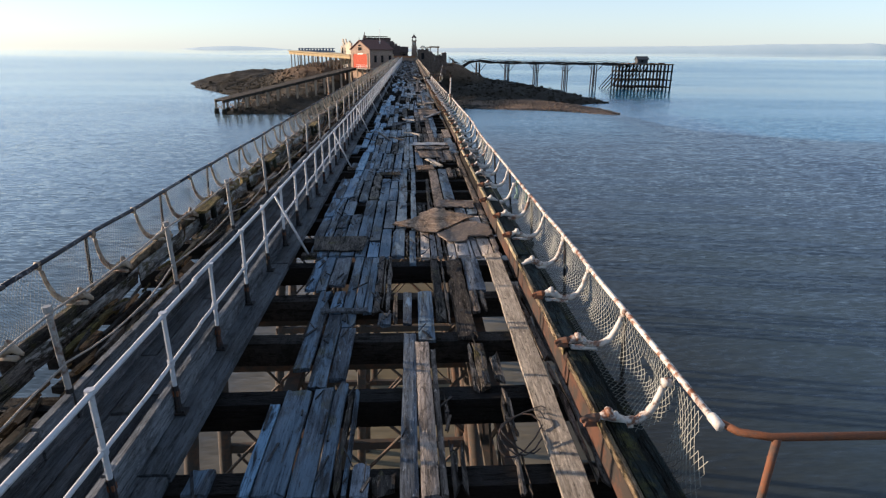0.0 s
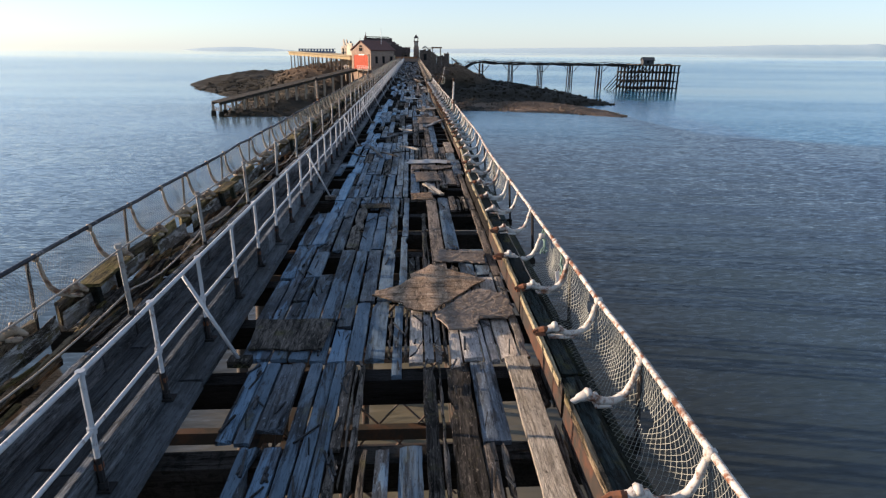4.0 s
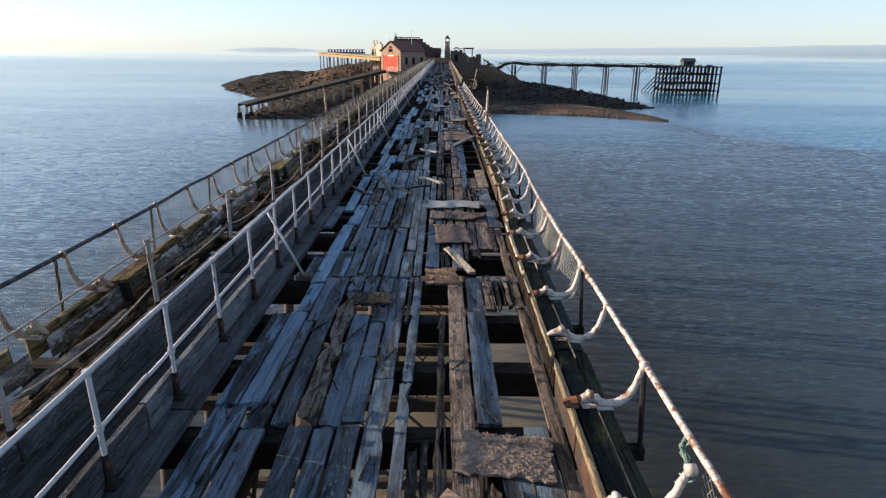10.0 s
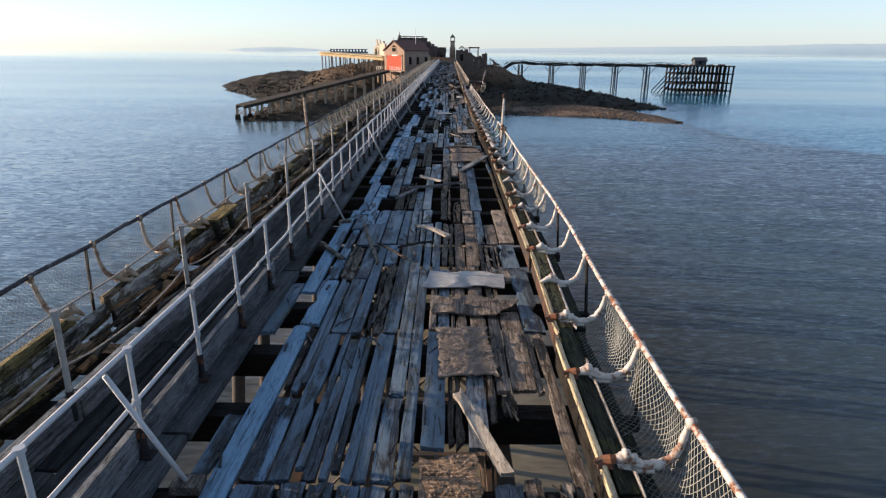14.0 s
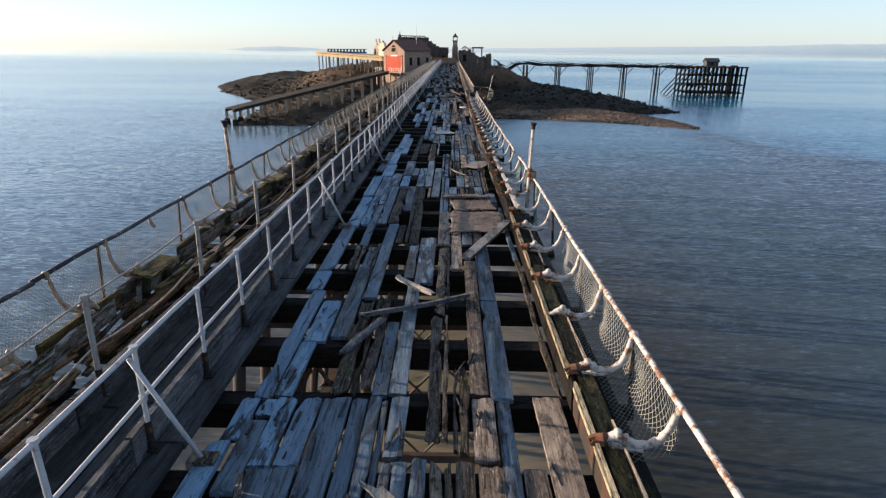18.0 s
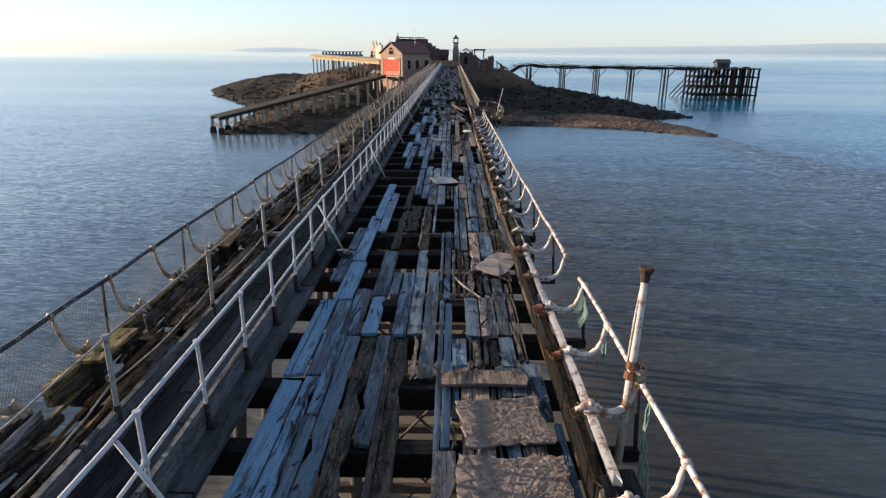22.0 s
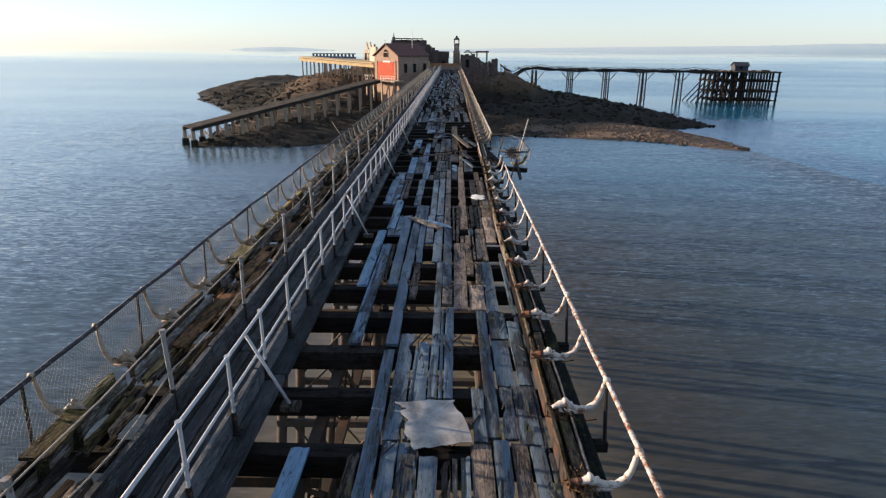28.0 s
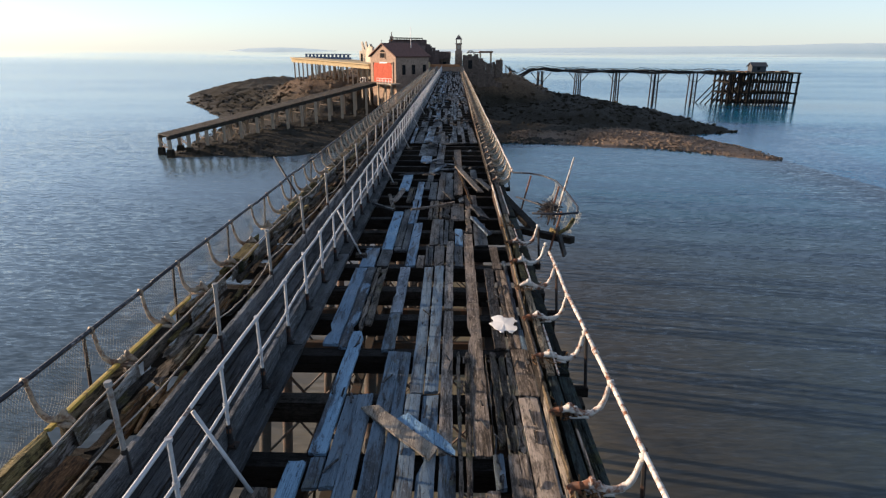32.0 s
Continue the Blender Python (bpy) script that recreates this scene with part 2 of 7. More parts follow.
M["kerb"] = wood("kerb_wood", (0.058, 0.064, 0.070), (0.185, 0.197, 0.208), (0.36, 0.375, 0.39), along=(7.0, 0.34, 7.0), stain_amt=0.5, fis=0.5, vary=(0.7, 0.25))
M["mossy"] = wood("mossy_beam_wood", (0.05, 0.038, 0.02), (0.19, 0.145, 0.06), (0.38, 0.30, 0.15), moss=0.6)
M["bench"] = wood("bench_wood", (0.05, 0.038, 0.028), (0.19, 0.14, 0.085), (0.38, 0.29, 0.19), moss=0.2)
M["board"] = wood("ply_board", (0.075, 0.042, 0.024), (0.36, 0.24, 0.15), (0.70, 0.54, 0.39), along=(0.42, 5.0, 5.0), stain_amt=0.45, fis=0.5, vary=(0.95, 0.2))
M["matted"] = plain("matted_rotten_board", (0.065, 0.052, 0.042), (0.40, 0.325, 0.26), 11.0, 0.95, 0.02, 1.0, detail=9.0)
M["driftwood"] = wood("split_timber", (0.1, 0.085, 0.07), (0.3, 0.26, 0.21), (0.55, 0.49, 0.41), stain_amt=0.2, fis=0.3)
M["peeling"] = wood("peeling_painted_timber", (0.02, 0.018, 0.015), (0.06, 0.05, 0.038), (0.13, 0.11, 0.085), stain=(0.42, 0.42, 0.40), stain_amt=0.6, moss=0.5)
M["galv"] = metal_paint("galvanised_rail", (0.50, 0.51, 0.52), (0.16, 0.13, 0.11), 0.12, 6.0, 0.5)
M["flaky"] = metal_paint("flaky_white_iron", (0.62, 0.585, 0.53), (0.23, 0.085, 0.032), 0.40, 8.0)
M["post_grey"] = metal_paint("dull_grey_post", (0.30, 0.295, 0.28), (0.14, 0.10, 0.07), 0.25, 6.0, 0.6)
M["bracket"] = metal_paint("bracket_white", (0.56, 0.53, 0.48), (0.22, 0.09, 0.04), 0.32, 8.0)
M["bracket_l"] = metal_paint("bracket_tan", (0.36, 0.29, 0.21), (0.16, 0.09, 0.05), 0.35, 8.0)
M["rust"] = metal_paint("rusty_iron", (0.09, 0.06, 0.045), (0.20, 0.07, 0.025), 0.6, 6.0, 0.8)
M["strip"] = wood("bleached_edge_strip", (0.15, 0.12, 0.075), (0.40, 0.325, 0.20), (0.60, 0.51, 0.34), stain_amt=0.25, fis=0.35)
M["rust_dark"] = metal_paint("dark_rusted_plate", (0.034, 0.026, 0.020), (0.070, 0.028, 0.012), 0.36, 3.2, 0.9)
M["dark_iron"] = metal_paint("dark_iron", (0.016, 0.015, 0.015), (0.04, 0.025, 0.018), 0.25, 5.0, 0.7)
M["rail_dark"] = metal_paint("dark_flecked_rail", (0.011, 0.013, 0.021), (0.34, 0.35, 0.37), 0.20, 13.0, 0.55)
M["leg"] = metal_paint("iron_leg", (0.05, 0.04, 0.03), (0.09, 0.055, 0.03), 0.35, 3.0, 0.8)
M["net"] = plain("net_cord", (0.17, 0.175, 0.15), (0.33, 0.33, 0.29), 20.0, 0.9, 0.002)
M["rope_green"] = plain("green_rope_fibre", (0.10, 0.17, 0.14), (0.24, 0.33, 0.28), 25.0, 0.9, 0.004)
M["rope"] = plain("wire_cable", (0.16, 0.14, 0.12), (0.33, 0.29, 0.25), 14.0, 0.8, 0.004)
M["concrete"] = plain("ochre_concrete", (0.42, 0.315, 0.175), (0.62, 0.485, 0.285), 1.2, 0.9, 0.03)
M["column"] = plain("concrete_column", (0.27, 0.21, 0.15), (0.47, 0.38, 0.28), 1.5, 0.9, 0.03)
M["stone"] = plain("rubble_stone", (0.16, 0.112, 0.082), (0.47, 0.335, 0.25), 2.2, 0.92, 0.08)
# darker copy of the rubble stone; the shade on south walls is its colour
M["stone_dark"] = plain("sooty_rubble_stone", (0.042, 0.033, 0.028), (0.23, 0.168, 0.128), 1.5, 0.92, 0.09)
# paler stone tone that also holds the sunlight on ruin walls and arch
M["stone_pale"] = plain("pale_limestone", (0.36, 0.31, 0.24), (0.6, 0.53, 0.43), 1.2, 0.92, 0.06)
M["roof_red"] = plain("red_brown_tile_roof", (0.070, 0.035, 0.028), (0.20, 0.100, 0.078), 2.5, 0.8, 0.05)
M["slate"] = plain("slate_roof", (0.060, 0.045, 0.041), (0.17, 0.115, 0.098), 2.5, 0.75, 0.04)
M["red"] = plain("red_door_paint", (0.36, 0.060, 0.032), (0.52, 0.115, 0.06), 1.6, 0.85, 0.006)
M["brick"] = plain("orange_brick", (0.30, 0.13, 0.06), (0.48, 0.24, 0.12), 4.0, 0.9, 0.03)
M["hut"] = plain("grey_blue_boarding", (0.035, 0.038, 0.042), (0.085, 0.088, 0.092), 2.0, 0.85, 0.02)
M["panel"] = plain("blue_panel_paint", (0.012, 0.026, 0.06), (0.03, 0.05, 0.09), 1.5, 0.95, 0.01, spec=0.05)
# dark panels for window openings; the shade inside is put into the colour
M["hole"] = plain("window_void", (0.012, 0.012, 0.013), (0.025, 0.025, 0.025), 2.0, 0.95, 0.002, spec=0.05)
M["white"] = plain("white_paint", (0.6, 0.59, 0.56), (0.78, 0.77, 0.74), 3.0, 0.7, 0.005)
M["felt"] = plain("pale_felt_sheet", (0.07, 0.068, 0.064), (0.60, 0.585, 0.55), 3.2, 0.6, 0.03)
M["mat_grey"] = plain("grey_tan_felt", (0.15, 0.135, 0.115), (0.33, 0.30, 0.265), 2.5, 0.9, 0.01)
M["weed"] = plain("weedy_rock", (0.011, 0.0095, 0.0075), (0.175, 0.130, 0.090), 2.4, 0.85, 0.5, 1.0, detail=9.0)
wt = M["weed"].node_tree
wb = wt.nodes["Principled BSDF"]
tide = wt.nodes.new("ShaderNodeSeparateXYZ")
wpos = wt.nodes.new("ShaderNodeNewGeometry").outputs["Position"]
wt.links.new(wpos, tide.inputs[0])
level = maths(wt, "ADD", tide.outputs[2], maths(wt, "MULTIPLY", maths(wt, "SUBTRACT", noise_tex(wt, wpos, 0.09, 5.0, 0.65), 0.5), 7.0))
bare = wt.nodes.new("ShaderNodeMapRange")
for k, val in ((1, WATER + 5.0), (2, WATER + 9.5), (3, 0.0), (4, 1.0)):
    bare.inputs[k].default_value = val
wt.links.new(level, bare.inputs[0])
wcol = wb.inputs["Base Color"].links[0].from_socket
# bladder weed below tide mark, darkened to hold slope shade; bare brown rubble above
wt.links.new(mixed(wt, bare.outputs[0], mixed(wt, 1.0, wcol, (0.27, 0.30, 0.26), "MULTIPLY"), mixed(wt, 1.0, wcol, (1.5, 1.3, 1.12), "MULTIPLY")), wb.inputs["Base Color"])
M["shingle"] = plain("shingle_stone", (0.035, 0.027, 0.021), (0.32, 0.235, 0.172), 2.6, 0.9, 0.5, 1.0, detail=9.0)
# air haze is put into the hills' pale colour and faint glow
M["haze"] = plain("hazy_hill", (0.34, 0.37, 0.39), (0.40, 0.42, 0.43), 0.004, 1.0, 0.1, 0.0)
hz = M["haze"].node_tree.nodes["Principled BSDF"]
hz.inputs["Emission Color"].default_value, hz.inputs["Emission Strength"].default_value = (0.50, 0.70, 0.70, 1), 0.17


def water_material():
    m, nt, b = shader("silty_sea_water", 0.16, 0.0, 0.5)
    b.inputs["IOR"].default_value = 1.40
    g = nt.nodes.new("ShaderNodeNewGeometry").outputs["Position"]
    xyz = nt.nodes.new("ShaderNodeSeparateXYZ")
    nt.links.new(g, xyz.inputs[0])
    big = noise_tex(nt, g, 0.010, 4.0, 0.6, (1.0, 1.6, 1.0))
    # browner water along the pier's foot, fading out to either side
    bank = nt.nodes.new("ShaderNodeMapRange")
    bank.interpolation_type = "SMOOTHSTEP"
    for k, val in ((1, 3.5), (2, 11.0), (3, 1.0), (4, 0.0)):
        bank.inputs[k].default_value = val
    nt.links.new(maths(nt, "ABSOLUTE", maths(nt, "ADD", xyz.outputs[0], 1.0), 0.0), bank.inputs[0])
    far_y = nt.nodes.new("ShaderNodeMapRange")
    for k, val in ((1, 700.0), (2, 1500.0), (3, 0.16), (4, 0.02)):
        far_y.inputs[k].default_value = val
    nt.links.new(xyz.outputs[1], far_y.inputs[0])
    nt.links.new(far_y.outputs[0], b.inputs["Roughness"])
    deep = ramp(nt, big, ((0.35, (0.024, 0.042, 0.051)), (0.65, (0.036, 0.055, 0.064))))
    def fade(value, lo, hi, at_lo=0.0, at_hi=1.0):
        mr = nt.nodes.new("ShaderNodeMapRange")
        mr.interpolation_type = "SMOOTHSTEP"
        for k, val in ((1, lo), (2, hi), (3, at_lo), (4, at_hi)):
            mr.inputs[k].default_value = val
        nt.links.new(value, mr.inputs[0])
        return mr.outputs[0]

    # ruffled silty water ends at a current line that bends east off the spit's tip; slack water lies beyond it and behind the island
    wob = maths(nt, "MULTIPLY", maths(nt, "SUBTRACT", noise_tex(nt, g, 0.06, 5.0), 0.5), 9.0)
    run = maths(nt, "DIVIDE", maths(nt, "SUBTRACT", xyz.outputs[0], 50.0), 150.0)
    bend = ramp(nt, run, ((0.0, (0.90,) * 3), (0.033, (0.735,) * 3), (0.05, (0.62,) * 3), (0.067, (0.575,) * 3), (0.14, (0.525,) * 3), (0.2, (0.50,) * 3), (0.4, (0.45,) * 3), (1.0, (0.40,) * 3)))
    past = maths(nt, "SUBTRACT", maths(nt, "ADD", xyz.outputs[1], wob), maths(nt, "MULTIPLY", bend, 200.0))
    lee = maths(nt, "MULTIPLY", fade(xyz.outputs[1], 92.0, 130.0), maths(nt, "MULTIPLY", fade(xyz.outputs[0], 58.0, 40.0), fade(xyz.outputs[0], -6.0, 6.0)))
    shore_w = nt.nodes.new("ShaderNodeVectorMath")
    shore_w.operation = "DISTANCE"
    nt.links.new(g, shore_w.inputs[0])
    shore_w.inputs[1].default_value = (-98, 270, WATER)
    calm = maths(nt, "MAXIMUM", fade(past, -2.0, 5.0), maths(nt, "MULTIPLY", lee, 0.55))
    calm = maths(nt, "MAXIMUM", calm, fade(shore_w.outputs["Value"], 95.0, 30.0))
    # long slicks, spaced by log distance to suit the camera's view
    cv0 = nt.nodes.new("ShaderNodeCombineXYZ")
    nt.links.new(maths(nt, "MULTIPLY", xyz.outputs[0], 0.0022), cv0.inputs[0])
    nt.links.new(maths(nt, "MULTIPLY", maths(nt, "LOGARITHM", maths(nt, "MAXIMUM", maths(nt, "ADD", xyz.outputs[1], 90.0), 5.0), 2.718), 4.2), cv0.inputs[1])
    slick = ramp(nt, noise_tex(nt, cv0.outputs[0], 1.0, 6.0, 0.60), ((0.42, (1, 1, 1)), (0.58, (0.10, 0.10, 0.10))))
    slick = maths(nt, "ADD", maths(nt, "MULTIPLY", slick, fade(xyz.outputs[1], 90.0, 240.0)), fade(xyz.outputs[1], 240.0, 90.0))
    # brighter sky reflection to the west is put into the water's base colour
    west_sheen = nt.nodes.new("ShaderNodeMapRange")
    west_sheen.interpolation_type = "SMOOTHSTEP"
    for k, val in ((1, -8.0), (2, -70.0), (3, 0.0), (4, 1.0)):
        west_sheen.inputs[k].default_value = val
    nt.links.new(maths(nt, "ADD", xyz.outputs[0], maths(nt, "MULTIPLY", maths(nt, "SUBTRACT", big, 0.5), 40.0)), west_sheen.inputs[0])
    # dark brown tone near the pier, a little lighter farther along it
    near_pier = maths(nt, "MULTIPLY", fade(xyz.outputs[0], 26.0, 6.0), fade(xyz.outputs[0], -30.0, -4.0))
    near_tone = mixed(nt, fade(xyz.outputs[1], 30.0, 62.0), (0.017, 0.016, 0.011), (0.034, 0.031, 0.024))
    deep = mixed(nt, near_pier, deep, near_tone)
    # slack water's blue sky reflection is painted into its colour here
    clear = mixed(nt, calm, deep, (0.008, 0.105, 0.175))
    clear = mixed(nt, west_sheen.outputs[0], clear, (0.115, 0.165, 0.185))
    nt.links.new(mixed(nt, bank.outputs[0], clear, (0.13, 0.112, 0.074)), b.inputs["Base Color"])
    slack = maths(nt, "SUBTRACT", 1.1, maths(nt, "MULTIPLY", calm, 0.42))
    patch = ramp(nt, noise_tex(nt, g, 0.022, 5.0, 0.62, (0.45, 1.9, 1.0)), ((0.34, (0.55, 0.55, 0.55)), (0.58, (1, 1, 1))))
    offing = nt.nodes.new("ShaderNodeMapRange")
    for k, val in ((1, 950.0), (2, 1900.0), (3, 0.95), (4, 0.16)):
        offing.inputs[k].default_value = val
    nt.links.new(maths(nt, "SUBTRACT", xyz.outputs[1], fade(xyz.outputs[0], 150.0, -250.0, 0.0, 900.0)), offing.inputs[0])
    ruffle = maths(nt, "MULTIPLY", maths(nt, "MULTIPLY", maths(nt, "MULTIPLY", slack, slick), patch), offing.outputs[0])
    # swell and chop slopes, with a fixed lean fitting reflections to the camera's view
    slopes = []
    for axis, amp, seed in ((0, 0.8, 3.0), (1, 1.0, 0.0)):
        mp = nt.nodes.new("ShaderNodeMapping")
        mp.inputs["Location"].default_value = (seed * 17.0, seed * 5.0, seed)
        nt.links.new(g, mp.inputs["Vector"])
        total = None
        for scale, a in ((0.35, 0.14), (1.4, 0.40), (3.8, 0.50)):
            n = noise_tex(nt, mp.outputs[0], scale, 3.0, 0.6, (0.42, 1.7, 1.0), 0.25)
            n = maths(nt, "MULTIPLY", maths(nt, "SUBTRACT", n, 0.5), a * amp * 1.22)
            total = n if total is None else maths(nt, "ADD", total, n)
        slopes.append(maths(nt, "MULTIPLY", total, ruffle))
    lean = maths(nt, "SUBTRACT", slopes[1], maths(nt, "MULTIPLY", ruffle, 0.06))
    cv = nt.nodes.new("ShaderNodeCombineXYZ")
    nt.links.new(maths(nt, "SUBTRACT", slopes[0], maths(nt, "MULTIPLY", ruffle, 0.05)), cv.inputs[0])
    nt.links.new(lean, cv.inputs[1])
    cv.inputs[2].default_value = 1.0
    nv = nt.nodes.new("ShaderNodeVectorMath")
    nv.operation = "NORMALIZE"
    nt.links.new(cv.outputs[0], nv.inputs[0])
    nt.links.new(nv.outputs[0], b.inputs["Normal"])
    return m


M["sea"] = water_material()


# ---- building helpers ----
def mesh_of(name, verts, faces, mat, smooth=False):
    me = bpy.data.meshes.new(name)
    me.from_pydata(verts, [], faces)
    me.materials.append(mat)
    if smooth:
        me.shade_smooth()
    me.update()
    return me


def thing(name, label, category, loc=(0, 0, 0), rz=0.0, group="", kind=""):
    ob = new(name)
    ob.empty_display_size = 0.2
    ob.matrix_basis = pose(*loc, 0, 0, rz)
    return tagged(ob, label, category, group, kind)


def part(name, bm, mat, parent, label="", smooth=False, m=None):
    """Links a bmesh, or a finished mesh, as one mesh object under its thing."""
    if isinstance(bm, bmesh.types.BMesh):
        me = bpy.data.meshes.new(name)
        bm.to_mesh(me)
        bm.free()
        me.materials.append(mat)
        if smooth:
            me.shade_smooth()
    else:
        me = bm
    ob = new(name, me)
    ob.parent = parent
    if m is not None:
        ob.matrix_basis = m
    if label:
        tagged(ob, label)
    return ob


BOX_F = ((0, 3, 2, 1), (4, 5, 6, 7), (0, 1, 5, 4), (1, 2, 6, 5), (2, 3, 7, 6), (3, 0, 4, 7))


class Bag:
    """Gathers simple shapes into one mesh."""

    def __init__(self):
        self.v, self.f = [], []

    def box(self, x0, x1, y0, y1, z0, z1, m=None, taper=0.0):
        n = len(self.v)
        t = taper
        pts = [(x0, y0, z0), (x1, y0, z0), (x1, y1, z0), (x0, y1, z0), (x0 + t, y0 + t, z1), (x1 - t, y0 + t, z1), (x1 - t, y1 - t, z1), (x0 + t, y1 - t, z1)]
        self.v += [tuple(m @ Vector(p)) for p in pts] if m is not None else pts
        self.f += [tuple(n + i for i in q) for q in BOX_F]
        return self

    def tube(self, pts, r, sides=6, caps=True, r1=None):
        pts = [Vector(p) for p in pts]
        n0, k = len(self.v), len(pts)
        for i, p in enumerate(pts):
            d = (pts[min(i + 1, k - 1)] - pts[max(i - 1, 0)]).normalized()
            if i == 0:
                up = Vector((0, 0, 1)) if abs(d.z) < 0.9 else Vector((1, 0, 0))
                a = d.cross(up).normalized()
            else:
                a = (a - d * a.dot(d)).normalized()
            c = a.cross(d)
            rad = r if r1 is None else r + (r1 - r) * i / max(1, k - 1)
            if isinstance(r, (list, tuple)):
                rad = r[i]
            for s in range(sides):
                w = 2 * math.pi * s / sides
                self.v.append(tuple(p + (a * math.cos(w) + c * math.sin(w)) * rad))
        for i in range(k - 1):
            for s in range(sides):
                a, b2 = n0 + i * sides + s, n0 + i * sides + (s + 1) % sides
                self.f.append((a, b2, b2 + sides, a + sides))
        if caps:
            self.f.append(tuple(n0 + s for s in range(sides))[::-1])
            self.f.append(tuple(n0 + (k - 1) * sides + s for s in range(sides)))
        return self

    def beam(self, a, b, w, h):
        """A squared bar from a to b, w wide and h high."""
        a, b = Vector(a), Vector(b)
        d = (b - a)
        q = d.to_track_quat("Y", "Z").to_matrix().to_4x4()
        m = Matrix.Translation(a) @ q
        return self.box(-w / 2, w / 2, 0, d.length, -h / 2, h / 2, m)

    def add(self, verts, faces):
        n = len(self.v)
        self.v += [tuple(p) for p in verts]
        self.f += [tuple(n + i for i in q) for q in faces]
        return self

    def mesh(self, name, mat, smooth=False):
        return mesh_of(name, self.v, self.f, mat, smooth)


def plank_shape(length, width, thick, r, ragged=0.05, segs=4, warp=0.012, z=0.0, rot=0.014, cols=2, bite=0.0):
    """A worn board along y from 0 to length: ragged ends, nibbled edges, a slight bow. Top face at z."""
    v, f = [], []
    bow, twist = r.uniform(-warp, warp), r.uniform(-warp, warp)
    n = cols + 3
    ends = [[r.uniform(0, ragged) for c in range(cols + 1)] for k in range(2)]
    for i in range(segs + 1):
        s = i / segs
        zc = z + bow * math.sin(math.pi * s) + r.uniform(-0.3, 0.3) * warp
        nl, nr = r.uniform(0, rot), r.uniform(0, rot)
        if bite and r.random() < bite:
            if r.random() < 0.5:
                nl += width * r.uniform(0.1, 0.35)
            else:
                nr += width * r.uniform(0.1, 0.35)
        mid = length * s + (r.uniform(-0.03, 0.03) * length / segs if 0 < i < segs else 0)
        for c in range(cols + 1):
            q = c / cols
            edge = 2 * q - 1
            x = -width / 2 + nl + (width - nl - nr) * q + (r.uniform(-0.2, 0.2) * width / cols if 0 < c < cols else 0)
            y = mid + (ends[0][c] if i == 0 else -ends[1][c] if i == segs else 0)
            v.append((x, y, zc + edge * twist * 0.5 - (0.005 if c in (0, cols) else r.uniform(0, 0.002))))
        v.append((width / 2 - nr, v[-1][1], zc - thick))
        v.append((-width / 2 + nl, v[-cols - 2][1], zc - thick))
    for i in range(segs):
        a, b = i * n, i * n + n
        for j in range(n):
            k = (j + 1) % n
            f.append((a + j, a + k, b + k, b + j))
    f.append(tuple(range(n - 1, -1, -1)))
    e = segs * n
    f.append(tuple(range(e, e + n)))
    return v, f


# ---- sea, far hills ----
sea = tagged(new("water", Bag().add([(-4900, -900, WATER), (4900, -900, WATER), (4900, 4900, WATER), (-4900, 4900, WATER)], [(0, 1, 2, 3)]).mesh("water", M["sea"])),
             "calm silty blue-brown sea with small ripples", "sea", kind="structure")


def far_hills(name, x0, x1, y, heights, label):
    b = Bag()
    n = 90
    v, f = [], []
    for i in range(n + 1):
        s = i / n
        x = x0 + (x1 - x0) * s
        k = s * (len(heights) - 1)
        j = min(int(k), len(heights) - 2)
        h = heights[j] + (heights[j + 1] - heights[j]) * (k - j)
        h *= 1 + 0.10 * noise.noise((x * 0.006, 1.7, y)) + 0.05 * noise.noise((x * 0.03, 4.0, y))
        for dz, dy in ((WATER - 1, 0), (WATER + max(1.0, h), 120), (WATER - 1, 300)):
            v.append((x, y + dy, dz))
    for i in range(n):
        for j in range(2):
            a = i * 3 + j
            f.append((a, a + 3, a + 4, a + 1))
    ob = new(name, b.add(v, f).mesh(name, M["haze"], True))
    return tagged(ob, label, "hills", kind="structure")


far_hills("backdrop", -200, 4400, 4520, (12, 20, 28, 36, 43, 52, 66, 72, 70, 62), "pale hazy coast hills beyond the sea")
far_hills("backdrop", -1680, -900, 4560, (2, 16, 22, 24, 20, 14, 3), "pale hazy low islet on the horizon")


# ---- the island ----
def inside(poly, x, y):
    c, j = False, len(poly) - 1
    for i in range(len(poly)):
        (xi, yi), (xj, yj) = poly[i], poly[j]
        if (yi > y) != (yj > y) and x < (xj - xi) * (y - yi) / (yj - yi) + xi:
            c = not c
        j = i
    return c


def edge_distance(poly, x, y):
    best = 1e9
    for i in range(len(poly)):
        ax, ay = poly[i - 1]
        bx, by = poly[i]
        dx, dy = bx - ax, by - ay
        t = max(0, min(1, ((x - ax) * dx + (y - ay) * dy) / (dx * dx + dy * dy)))
        best = min(best, math.hypot(x - ax - t * dx, y - ay - t * dy))
    return best


def smooth01(t):
    t = max(0.0, min(1.0, t))
    return t * t * (3 - 2 * t)


